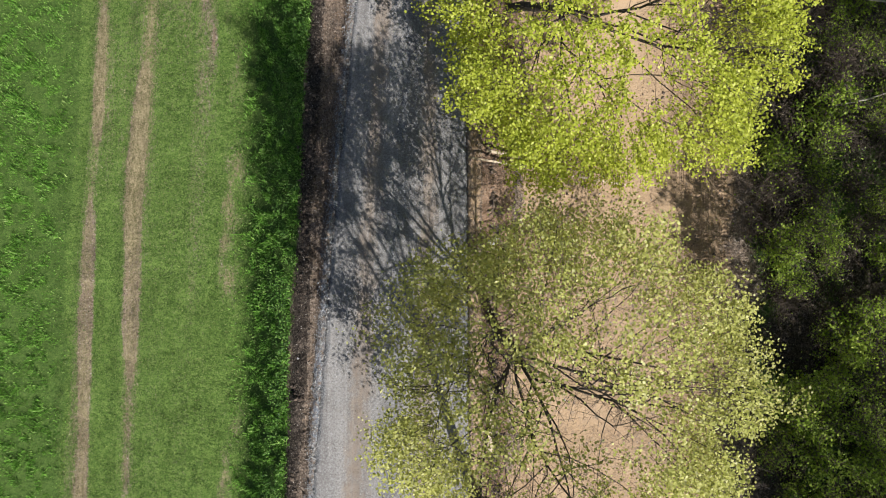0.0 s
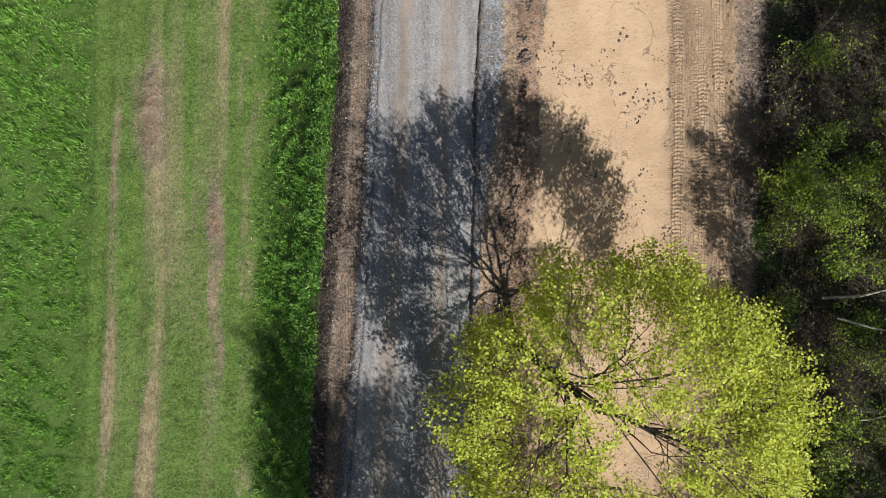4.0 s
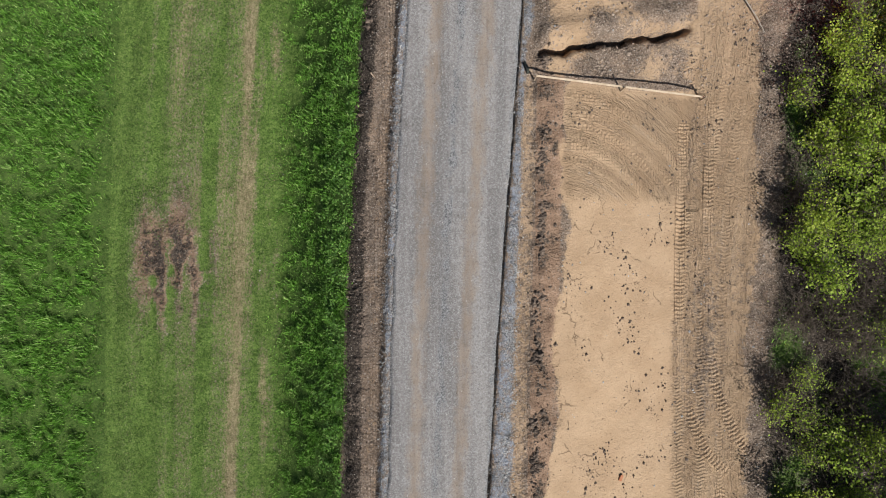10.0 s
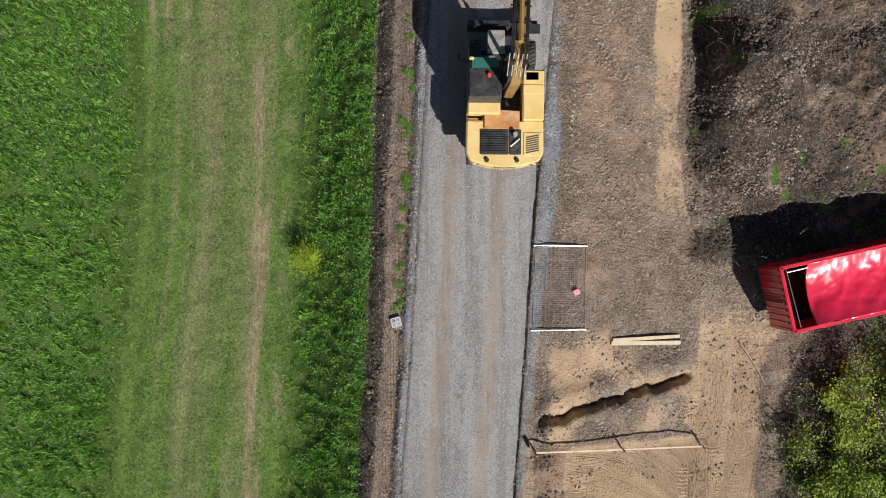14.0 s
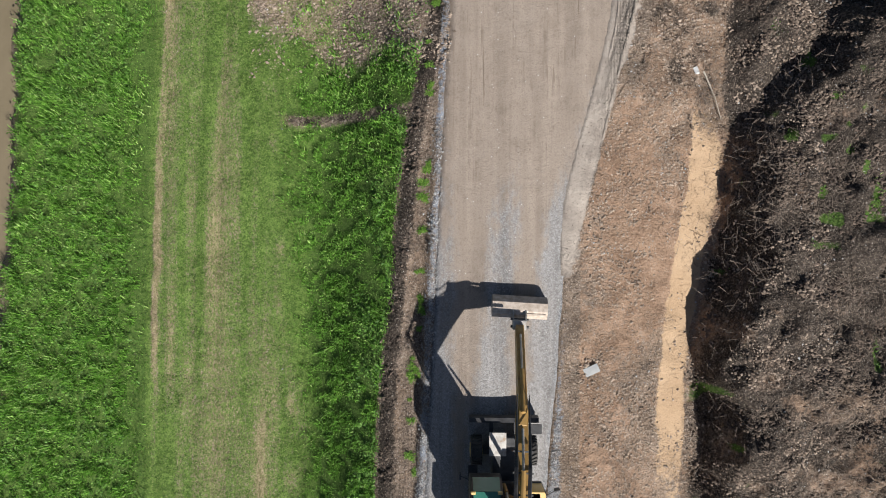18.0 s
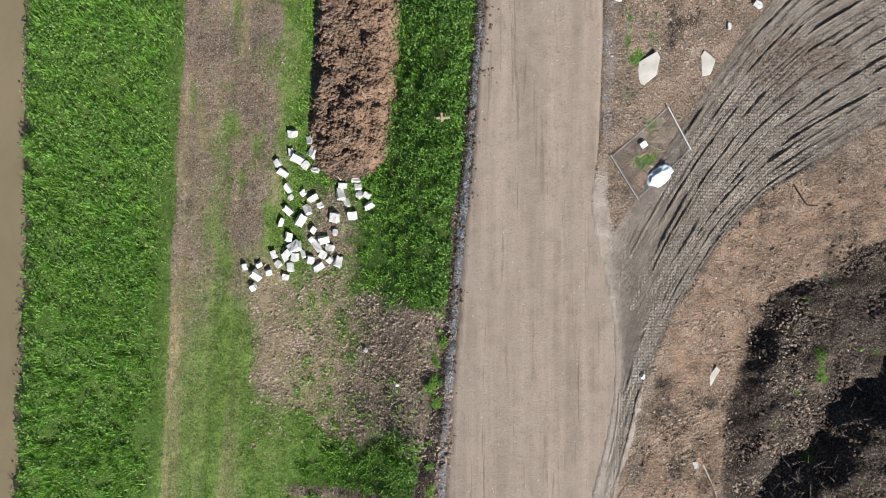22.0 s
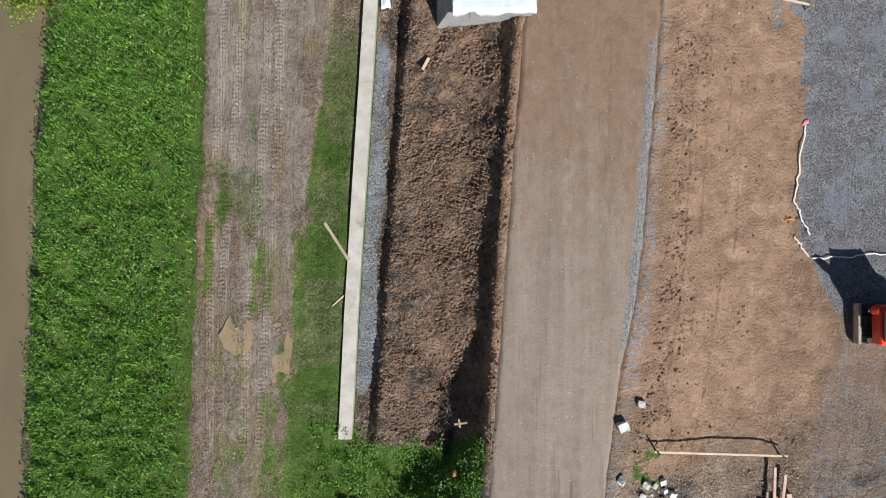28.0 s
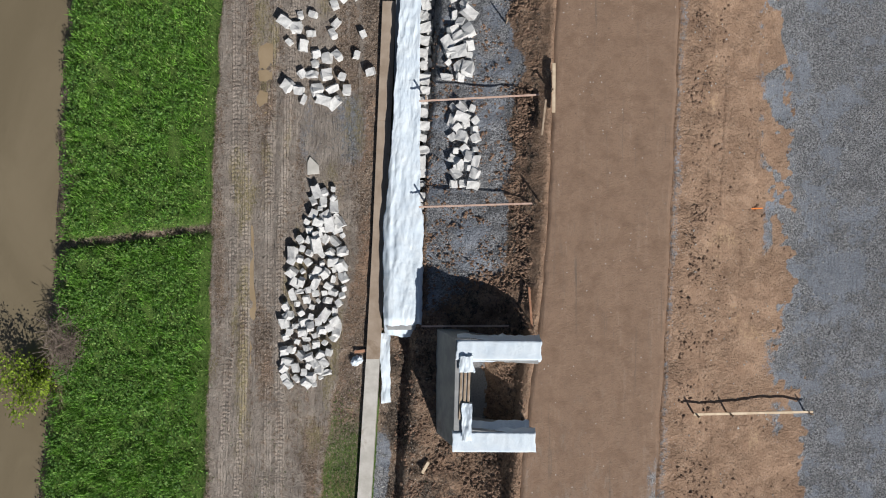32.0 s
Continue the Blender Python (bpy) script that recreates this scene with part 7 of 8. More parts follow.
def build_stones():
    r = random.Random(3)
    upper = [(-6.2, 82.8), (-5.5, 82.5), (-5.3, 82.3), (-5.0, 82.3), (-5.4, 82.0), (-6.3, 82.0), (-6.0, 81.8), (-5.7, 81.5), (-5.3, 81.3), (-6.8, 81.6), (-6.6, 81.2), (-4.1, 81.5), (-4.3, 81.1), (-4.2, 80.7), (-3.7, 80.9), (-3.6, 80.6), (-3.5, 80.3), (-3.2, 80.3), (-3.1, 79.9), (-4.3, 80.3), (-4.0, 80.0), (-3.8, 79.5), (-4.5, 79.4), (-4.5, 78.8), (-6.4, 80.6), (-6.3, 80.2), (-5.8, 80.4), (-5.4, 80.2), (-5.1, 79.9)]
    lower = [(-6.4, 79.7), (-5.6, 79.7), (-5.9, 79.3), (-6.7, 79.2), (-6.4, 78.6), (-5.4, 78.9), (-5.0, 78.5), (-5.4, 78.5), (-5.2, 78.2), (-4.7, 78.2), (-5.0, 77.9), (-4.7, 77.7), (-4.4, 77.6), (-5.5, 77.7), (-5.2, 77.4), (-5.8, 77.9), (-6.1, 78.2), (-6.1, 77.8), (-6.4, 78.0), (-6.5, 77.8), (-7.0, 77.9), (-6.8, 77.5), (-6.3, 77.4), (-6.5, 77.0), (-7.2, 77.2), (-7.6, 77.5), (-7.7, 77.1), (-7.8, 76.6), (-8.2, 77.4)]
    for x, y in upper + lower:
        stone(x, y, "granite blocks by the soil heap", r, scale=0.8)

    def fill(n, region, gap, group, scale=1.0, pile=0.0):
        spots = []
        for _ in range(6000):
            x, y = region()
            if all((x - a) ** 2 + (y - b) ** 2 > gap * gap for a, b in spots):
                spots.append((x, y))
                stone(x, y, group, r, scale=scale, lift=pile * r.random())
            if len(spots) >= n:
                return

    def long_heap():
        y = r.uniform(110.9, 118.9)
        w = 1.15 * math.sqrt(max(0.12, 1 - ((y - 114.4) / 4.9) ** 2)) * (0.75 if y > 117 else 1)
        return -5.25 + 0.12 * (y - 114.4) + r.uniform(-w, w), y
    fill(140, long_heap, 0.31, "granite blocks beside the mud lane", 0.86, 0.16)

    def north_heap():
        return r.gauss(-4.9, 0.75) + 0.1, r.uniform(122.2, 128)
    fill(40, north_heap, 0.42, "granite blocks beside the mud lane", 1.0)

    def by_wall_a():
        y = r.uniform(118.9, 122.0)
        return 0.75 + r.uniform(-0.45, 0.45), y

    def by_wall_b():
        y = r.uniform(123.0, 128.5)
        return 0.55 + r.uniform(-0.42, 0.42) + 0.05 * (y - 125), y
    fill(34, by_wall_a, 0.33, "granite blocks laid ready below the wall", 0.92)
    fill(48, by_wall_b, 0.35, "granite blocks laid ready below the wall", 1.0)
    # boulders and slabs right of the road
    for x, y, s in ((7.28, 94.9, 0.8), (6.56, 94.1, 0.95), (6.55, 92.05, 0.7), (6.31, 87.4, 0.5), (12.1, 87.7, 0.75), (10.94, 86.8, 0.65), (-11.0, 116.0, 0.5), (-3.2, 74.1, 0.55), (-1.9, 72.9, 0.45), (9.55, 69.9, 0.5), (7.3, 73.4, 0.55)):
        stone(x, y, "", r, scale=s, label="single pale grey stone lying on the soil")
    for k in range(15):
        a, d = k * 2.4, 0.18 + 0.15 * math.sqrt(k)
        x, y = 7.97 + d * math.cos(a), 91.2 + 1.15 * d * math.sin(a)
        ob = stone(x, y, "broken concrete lumps in the weeds", r, scale=0.6, label="broken pale concrete lump in the weeds")


def slab(outline, x, y, turn, label, thick=0.12):
    gz = ground(x, y)
    ob = part("concrete_slab", prism(outline, -0.03, thick), CONCRETE, None, bevel=0.015)
    ob.matrix_basis = pose(x, y, gz + 0.02, 3, -6, turn)
    tagged(ob, label, "slab")


def wire_panel(name, corners, label):
    """A temporary fence panel that lies flat: two end tubes, two rails and a wire mesh."""
    a, b, c, d = (Vector((x, y, ground(x, y) + 0.1)) for x, y in corners)   # a-b one end tube, c-d the other
    th = empty(name, Matrix.Translation(a), label, "fence panel")
    o = a.copy()
    for p, q in ((a, b), (c, d)):
        part("end_tube", rod(p - o - (q - p) * 0.04, q - o + (q - p) * 0.02, 0.028, sides=8), GALV, th, "bright galvanised tube")
    for p, q in ((a, c), (b, d)):
        part("edge_rail", rod(p - o, q - o, 0.013, sides=5), GALV, th)
    n = 46
    for k in range(1, n):
        u = k / n
        p, q = a + (c - a) * u, b + (d - b) * u
        part("wire", rod(p - o, q - o, 0.0045, sides=3), GALV, th)
    n = 13
    for k in range(1, n):
        u = k / n
        p, q = a + (b - a) * u, c + (d - c) * u
        part("wire", rod(p - o + Vector((0, 0, 0.01)), q - o + Vector((0, 0, 0.01)), 0.0045, sides=3), GALV, th)
    return th


def batter_board(a, b, height, label, posts=(0.02, 0.98), mat=None, wide=0.10):
    """A level board nailed to stakes."""
    (ax, ay), (bx, by) = a, b
    za, zb = ground(ax, ay) + height, ground(bx, by) + height * 0.8
    A, B = Vector((ax, ay, za)), Vector((bx, by, zb))
    th = empty("batter_board", Matrix.Translation((ax, ay, ground(ax, ay))), label, "board", "batter boards on stakes")
    o = Vector((ax, ay, ground(ax, ay)))
    part("board", beam(A - o, B - o, wide, 0.025), mat or TIMBER, th, bevel=0.004)
    for u in posts:
        p = A + (B - A) * u
        g = ground(p.x, p.y)
        part("stake", beam(Vector((p.x, p.y - 0.05, g - 0.25)) - o, Vector((p.x, p.y - 0.05, p.z + 0.28)) - o, 0.055, 0.055), TIMBER_OLD, th, bevel=0.005)
    return th


def stake(x, y, h, lean=4, label="thin wooden survey stake driven into the soil"):
    ob = part("survey_stake", beam((0, 0, -0.2), (0, 0, h), 0.05, 0.05), TIMBER_OLD, None, bevel=0.004)
    ob.matrix_basis = pose(x, y, ground(x, y), lean, -lean * 0.7, 20)
    tagged(ob, label, "stake", "survey stakes")


def plank(name, a, b, w, t, mat, label, group="", lift=0.0, lift_b=None):
    A = Vector((a[0], a[1], ground(*a) + lift + t / 2))
    B = Vector((b[0], b[1], ground(*b) + (lift if lift_b is None else lift_b) + t / 2))
    ob = part(name, beam(Vector(), B - A, w, t), mat, None, bevel=0.006)
    ob.matrix_basis = Matrix.Translation(A)
    tagged(ob, label, "plank", group)


def cloth(name, x0, x1, y0, y1, height, label, fold=0.04, seed=1, nx=40, ny=40, skew=0.0):
    """A crumpled sheet; height(x, y) gives where it lies."""
    u, v = np.meshgrid(np.linspace(0, 1, nx), np.linspace(0, 1, ny), indexing="ij")
    Y = y0 + (y1 - y0) * v
    l, h = np.interp(Y, *np.array(x0).T) if isinstance(x0, list) else x0, np.interp(Y, *np.array(x1).T) if isinstance(x1, list) else x1
    X = l + (h - l) * u + skew * v
    e = np.minimum(np.minimum(u, 1 - u), np.minimum(v, 1 - v))
    X = X + 0.05 * fbm(X, Y, 0.5, seed) * smooth(0.15, 0, e)
    Y = Y + 0.06 * fbm(X, Y, 0.4, seed + 1) * smooth(0.1, 0, e)
    Z = height(X, Y) + fold * fbm(X * 1.6, Y * 0.5, 0.5, seed + 2) + fold * 0.7 * (1 - np.abs(fbm(X * 2, Y * 0.7, 0.7, seed + 3)))
    ob = new(name, grid_mesh(name, X, Y, Z, CLOTH))
    sol = ob.modifiers.new("thickness", "SOLIDIFY")
    sol.thickness = 0.008
    return tagged(ob, label, "sheet")


def crumple(name, x, y, sx, sy, h, mat, label, category, seed):
    """A crumpled bag or bundle of film."""
    bm = bmesh.new()
    bmesh.ops.create_icosphere(bm, subdivisions=4, radius=1)
    for v in bm.verts:
        n = 0.35 * noise.noise(v.co * 2.3 + Vector((seed, 0, 0))) + 0.3 * abs(noise.noise(v.co * 5 + Vector((0, seed, 0))))
        v.co *= 0.85 + n
        v.co = Vector((v.co.x * sx, v.co.y * sy, max(v.co.z, -0.3) * h))
    ob = part(name, bm, mat, None)
    ob.matrix_basis = pose(x, y, ground(x, y) + 0.15 * h, 0, 0, 35)
    for p in ob.data.polygons:
        p.use_smooth = True
    return tagged(ob, label, category)


def soil_heap():
    """The long heap of dug soil beside the mud lane."""
    xs, ys = np.arange(-6.2, -1.2, 0.06), np.arange(80.2, 90.9, 0.06)
    X, Y = np.meshgrid(xs, ys, indexing="ij")
    j = 0.45 * fbm(X, Y, 1.2, 140)
    cx = -3.75 + 0.06 * (Y - 85)
    d = np.sqrt(((X - cx) / (1.75 + 0.1 * j)) ** 2 + ((Y - 85.6) / 4.75) ** 6) + 0.12 * j
    body = smooth(1.02, 0.6, d)
    Z = land(X, Y) - 0.12 + 0.14 * smooth(1.06, 0.98, d) + body * (0.75 + 0.28 * fbm(X, Y, 1.6, 141) + 0.26 * fbm(X, Y, 0.45, 142, 4))
    Z = Z + 0.3 * smooth(0.55, 0.9, vnoise(X, Y, 0.9, 143)) * body * smooth(-2.4, -3.1, X)
    me = grid_mesh("earth_mound", X, Y, Z, GROUND)
    n = X.size
    # left flank darkened in colour, as the side turned away from the sun
    dark = smooth(-2.6, -3.4, X + 0.8 * fbm(X, Y, 1.5, 144)) * (0.45 + 0.55 * vnoise(X, Y, 1.4, 145))
    stony = smooth(-4.2, -5.0, X + j) * smooth(0.35, 0.6, vnoise(X, Y, 2.2, 146))
    red = np.clip(1.6 - 0.2 * stony, 0, 2)
    zero = np.zeros(n)
    colours(me, "cover_a", np.stack([zero, zero, 0.0 * smooth(-3.6, -2.4, X + 0.6 * fbm(X, Y, 1.2, 147)).ravel(), zero], -1))
    colours(me, "cover_b", np.stack([0.45 * stony.ravel(), dark.ravel(), red.ravel(), zero], -1))
    colours(me, "cover_c", np.stack([X.ravel(), Y.ravel(), zero, zero], -1))
    r = np.random.default_rng(61)
    q = r.choice(X.size, 9000, p=(np.clip(body, 0.02, 1) ** 0.5 * (d < 1.02)).ravel() / (np.clip(body, 0.02, 1) ** 0.5 * (d < 1.02)).sum())
    lumps("mound_clods", X.ravel()[q] + r.uniform(-0.03, 0.03, 9000), Y.ravel()[q] + r.uniform(-0.03, 0.03, 9000), 0.035 + 0.17 * r.random(9000) ** 3, CLOD_RED, "crumbly red-brown clods on the soil mound", "soil", seed=27, z=Z.ravel()[q])
    tagged(new("earth_mound", me), "long mound of freshly dug red-brown soil beside the mud lane", "earth mound")


def build_wall_and_footing():
    # concrete strip footing
    ys = np.arange(93.0, 131, 4.75)
    th = empty("strip_footing", Matrix.Translation((0, 0, 0)), "long pale concrete strip footing, stained with soil", "footing", kind="structure")
    for k in range(len(ys) - 1):
        y0, y1 = ys[k], ys[k + 1] - 0.004
        x0, x1 = float(wall_x(y0)), float(wall_x(y1))
        z = 1.40 + 0.003 * (y0 - 93)
        hw = 0.27
        bm = bmesh.new()
        pts = [(x0 - hw, y0), (x0 + hw, y0), (x1 + hw, y1), (x1 - hw, y1)]
        prism(pts, 0.5, z, bm)
        part("concrete_pour", bm, CONCRETE if y0 < 112 else CONCRETE_OLD, th, bevel=0.004)
    # stone wall under the white sheet
    wl = empty("stone_wall", Matrix.Translation((-1.5, 119, 0.6)), "low wall of split granite blocks under a white sheet", "wall", kind="structure")
    o = Vector((-1.5, 119, 0.6))
    core = bmesh.new()
    prism([(-2.25, 113.2), (-1.15, 113.2), (-1.0, 131), (-1.85, 131)], 0.6, 1.75, core)
    bmesh.ops.translate(core, vec=-o, verts=core.verts)
    part("wall_core", core, CONCRETE_GREY, wl)
    r = random.Random(9)
    for row, (xo, z) in enumerate(((0.12, 1.5), (0.28, 1.15), (0.4, 0.85))):
        y = 113.4
        while y < 130.5:
            s = r.uniform(0.8, 1.15)
            ob = new("stone", BLOCKS[r.randrange(6)])
            ob.parent = wl
            x = -1.12 + (y - 113) * 0.012 + xo + r.uniform(-0.05, 0.05)
            ob.matrix_basis = pose(x + 1.5, y - 119, z - 0.6, r.uniform(-8, 8), r.uniform(-8, 8), r.choice((0, 90, 180)) + r.uniform(-14, 14)) @ Matrix.Diagonal((s, s, s, 1))
            y += 0.44 * s + 0.04
    # mortar bed below
    xs = [(112.9, -2.42), (117.7, -2.43), (118.3, -2.3), (122.2, -1.98), (130, -1.62)]
    xe = [(112.9, -0.87), (117.7, -0.83), (118.3, -0.98), (122.2, -0.98), (130, -1.0)]

    def top(x, y):
        c = -1.62 + 0.02 * (y - 113)
        return 1.98 - 0.9 * np.maximum(np.abs(x - c) - 0.6, 0) - 0.7 * smooth(113.7, 112.9, y)
    cloth("white_fleece_sheet", xs, xe, 112.9, 130, top, "long white fleece sheet laid over the stone wall", 0.06, 150, 44, 330)
    cloth("white_fleece_strip", -2.55, -2.15, 110.2, 113.0, lambda x, y: land(x, y) + 0.25, "crumpled strip of white fleece beside the footing", 0.09, 160, 22, 70)
    crumple("plastic_bundle", -3.5, 111.9, 0.28, 0.2, 0.2, CLOTH, "crumpled white plastic film beside the footing", "plastic film", 5)
    plank("board_offcut", (-3.6, 112.25), (-2.95, 112.35), 0.12, 0.03, TIMBER_RED, "reddish board offcut lying across the footing", lift=0.12)
    plank("board_offcut", (-2.75, 112.85), (-2.55, 113.25), 0.22, 0.03, TIMBER_OLD, "short grey board offcut on the footing", lift=0.18)
    plank("leaning_plank", (-4.8, 101.64), (-3.75, 100.1), 0.12, 0.04, TIMBER, "pale plank leaning on the concrete footing", lift_b=0.2)
    plank("small_batten", (-4.45, 98.3), (-3.95, 98.75), 0.06, 0.04, TIMBER, "short pale batten beside the footing", lift_b=0.05)
    plank("board_offcut", (-0.85, 107.6), (-0.6, 108.05), 0.12, 0.04, TIMBER, "pale board offcut lying on the dug soil", lift=0.1)


CONCRETE_OLD = plain("soil_stained_concrete", (0.26, 0.20, 0.15), (0.36, 0.29, 0.23), 1.2, 0.9, bump=0.3, dirt=(0.22, 0.16, 0.11))


def build_chamber():
    """The U-shaped concrete head wall."""
    z0, z1 = 1.5, 4.62
    ch = empty("concrete_head_wall", Matrix.Translation((1.2, 111.2, z0)), "new grey concrete head wall with two wing walls, its top wrapped in white fleece", "concrete wall")
    o = Vector((1.2, 111.2, z0))

    def put(name, bm, mat, label="", bevel=0.015):
        bmesh.ops.translate(bm, vec=-o, verts=bm.verts)
        return part(name, bm, mat, ch, label, bevel=bevel)
    bm = bmesh.new()
    lo = [bm.verts.new(p) for p in ((-0.42, 109.2, z0), (0.95, 109.2, z0), (0.95, 113.3, z0), (-0.42, 113.3, z0))]
    hi = [bm.verts.new(p) for p in ((0.32, 109.3, z1 - 0.06), (0.92, 109.3, z1 - 0.06), (0.92, 113.2, z1 - 0.06), (0.40, 113.2, z1 - 0.06))]
    bm.faces.new(lo[::-1])
    bm.faces.new(hi)
    for k in range(4):
        bm.faces.new((lo[k], lo[(k + 1) % 4], hi[(k + 1) % 4], hi[k]))
    put("front_wall", bm, CONCRETE_GREY, "battered grey concrete face")
    bm = bmesh.new()
    prism([(0.93, 112.45), (3.36, 112.3), (3.36, 112.98), (0.93, 113.2)], z0, z1 - 0.05, bm)
    put("wing_wall", bm, CONCRETE_GREY)
    bm = bmesh.new()
    prism([(0.93, 109.25), (3.2, 109.15), (3.2, 109.8), (0.93, 109.95)], z0, z1 - 0.05, bm)
    put("wing_wall", bm, CONCRETE_GREY)
    for k in range(3):
        put("formwork_batten", beam((0.55 + 0.14 * k, 110.3, z1 - 0.02), (0.62 + 0.14 * k, 112.4, z1 - 0.02), 0.09, 0.05), TIMBER_OLD)
    put("floor_gravel", box(2.2, 2.6, 0.3, Matrix.Translation((2.1, 111.1, 2.25))), CHIP_BED, "grey gravel bed")
    sheets = (("white_fleece_cover", 0.42, 3.46, 112.28, 113.3, 3, "white fleece wrapped over the wing wall top"),
              ("white_fleece_cover", 0.30, 3.28, 109.05, 109.95, 4, "white fleece wrapped over the wing wall top"))
    for name, x0, x1, y0, y1, s, label in sheets:
        cloth(name, x0, x1, y0, y1, lambda x, y, a=y0, b=y1: z1 + 0.0 - 0.55 * np.maximum(np.abs(y - (a + b) / 2) - 0.34, 0) / 0.15 + 0 * x, label, 0.02, 170 + s, 60, 26, 0)
    cloth("crumpled_fleece", 0.62, 1.0, 109.6, 110.9, lambda x, y: z1 + 0.05 + 0 * x, "crumpled white fleece lying on the wall top", 0.1, 181, 24, 50)
    cloth("crumpled_fleece", 0.55, 1.05, 112.0, 112.6, lambda x, y: z1 + 0.05 + 0 * x, "crumpled white fleece lying on the wall top", 0.08, 183, 24, 30)
    cloth("fleece_hem", 0.9, 3.1, 109.85, 110.15, lambda x, y: z1 - 0.35 - 1.0 * (y - 109.9) + 0 * x, "hanging edge of white fleece on the wing wall", 0.05, 185, 50, 14)


CHIP_BED = GROUND_STONE = plain("grey_gravel_bed", (0.17, 0.175, 0.18), (0.36, 0.36, 0.365), 22, 0.9, bump=0.9, dist=0.03)


def build_small():
    r = random.Random(12)
    pn = wire_panel("fence_panel", ((3.36, 48.78), (5.34, 48.75), (3.24, 45.58), (5.33, 45.55)), "galvanised wire fence panel lying on dark soil beside the road")
    wire_panel("fence_panel", ((8.33, 83.48), (9.32, 81.98), (6.08, 81.57), (7.11, 80.03)), "galvanised wire fence panel lying flat on the stony ground")
    t = part("pink_tag", box(0.24, 0.2, 0.012), PINK, None)
    t.matrix_basis = pose(4.95, 47.0, ground(4.95, 47.0) + 0.17, 4, 6, 25)
    tagged(t, "faded pink paper tag lying on the fence panel", "tag")
    t = part("paper_tag", box(0.26, 0.22, 0.012), WHITE, None)
    t.matrix_basis = pose(7.31, 82.04, ground(7.31, 82.04) + 0.17, 4, 6, 35)
    tagged(t, "pale paper tag lying on the fence panel", "tag")
    crumple("plastic_sack", 7.95, 80.9, 0.62, 0.36, 0.28, CLOTH, "crumpled white plastic sheet on the fence panel", "plastic film", 2)
    plank("sawn_plank", (6.42, 44.96), (9.42, 44.86), 0.16, 0.05, TIMBER, "pale new sawn plank lying on the soil", "new planks", 0.05)
    plank("sawn_plank", (6.48, 45.08), (9.38, 45.12), 0.14, 0.05, TIMBER, "pale new sawn plank lying on the soil", "new planks", 0.05)
    batter_board((3.35, 41.0), (10.5, 40.62), 0.5, "thin pale batter board on stakes beside the trench", (0.0, 0.5, 0.99), wide=0.07)
    p = part("stake_flag", side_plate([(0.0, 0.0), (0.62, 0.08), (0.1, 0.55)], -0.04, 0.04), BLACK_FILM, None)
    p.matrix_basis = pose(3.1, 41.15, ground(3.1, 41.15), 0, 0, 18)
    tagged(p, "dark plastic film hanging on a corner stake", "plastic film")
    batter_board((7.7, 93.2), (13.3, 92.62), 0.45, "long pale batter board on stakes beside the red soil", (0.03, 0.97), wide=0.08)
    batter_board((9.1, 110.4), (14.4, 110.1), 0.5, "long pale batter board on stakes across the red slope", (0.03, 0.3, 0.97), wide=0.09)
    batter_board((1.0, 3.35), (7.45, 2.5), 0.55, "thin pale batter board under the trees", (0.02, 0.5, 0.98), wide=0.07)
    batter_board((1.7, 3.62), (3.1, 3.42), 0.45, "short pale board on stakes under the trees", (0.1,), wide=0.1)
    plank("pale_plank", (1.96, -5.4), (1.83, -7.8), 0.2, 0.05, TIMBER, "pale plank lying beside the tree trunk", lift=0.1)
    s = part("kerb_stone", box(0.52, 0.24, 0.14), CONCRETE, None, bevel=0.02)
    s.matrix_basis = pose(1.97, 0.2, ground(1.97, 0.2) - 0.02, 2, 3, 18)
    tagged(s, "single pale concrete kerb stone on the leaf litter", "kerb stone")
    # boards over the pit
    for y, z, x0, x1 in ((122.15, 3.55, -1.0, 4.25), (118.1, 3.5, -1.0, 3.85), (113.5, 3.2, -0.9, 3.4)):
        th = empty("batter_board", Matrix.Translation((x1, y, ground(x1, y))), "reddish batter board spanning the pit beside the wall", "board", "batter boards on stakes")
        o = Vector((x1, y, ground(x1, y)))
        part("board", beam(Vector((x0, y - 0.1, z - 0.9)) - o, Vector((x1, y + 0.03, z)) - o, 0.07, 0.03), TIMBER_PINK, th, bevel=0.004)
        for x in (x0 + 0.25, x1 - 0.35):
            g = ground(x, y)
            part("stake", beam(Vector((x, y + 0.06, g - 0.3)) - o, Vector((x, y + 0.06, max(g + 0.5, z - 0.9 + (x - x0) / (x1 - x0) * 0.9 + 0.15))) - o, 0.05, 0.05), TIMBER_OLD, th)
    plank("formwork_board", (3.95, 121.4), (3.95, 123.2), 0.12, 0.04, TIMBER, "pale formwork board on the road edge", lift=0.2)
    plank("formwork_board", (3.55, 120.6), (3.68, 121.9), 0.07, 0.04, TIMBER_OLD, "grey batten leaning at the pit edge", lift=0.2)
    plank("formwork_board", (3.2, 113.5), (3.12, 115.0), 0.08, 0.04, TIMBER_RED, "reddish batten on the pit edge", lift=0.2)
    for x, y, h in ((-2.73, 41.1, 1.1), (-3.71, 22.6, 1.0), (-2.4, 59.8, 0.9), (14.15, 79.9, 1.0), (2.3, 125.0, 0.9), (-1.25, 91.3, 0.8)):
        stake(x, y, h)
    for x, y, turn in ((0.66, 93.95, 8), (-0.15, 83.0, 2)):
        c = empty("cross_marker", pose(x, y, ground(x, y), 0, 0, turn), "small pale wooden cross marker on a stake in the weeds", "marker", "cross markers")
        part("stake", beam((0, 0, -0.2), (0, 0, 0.62), 0.05, 0.05), TIMBER_OLD, c, bevel=0.004)
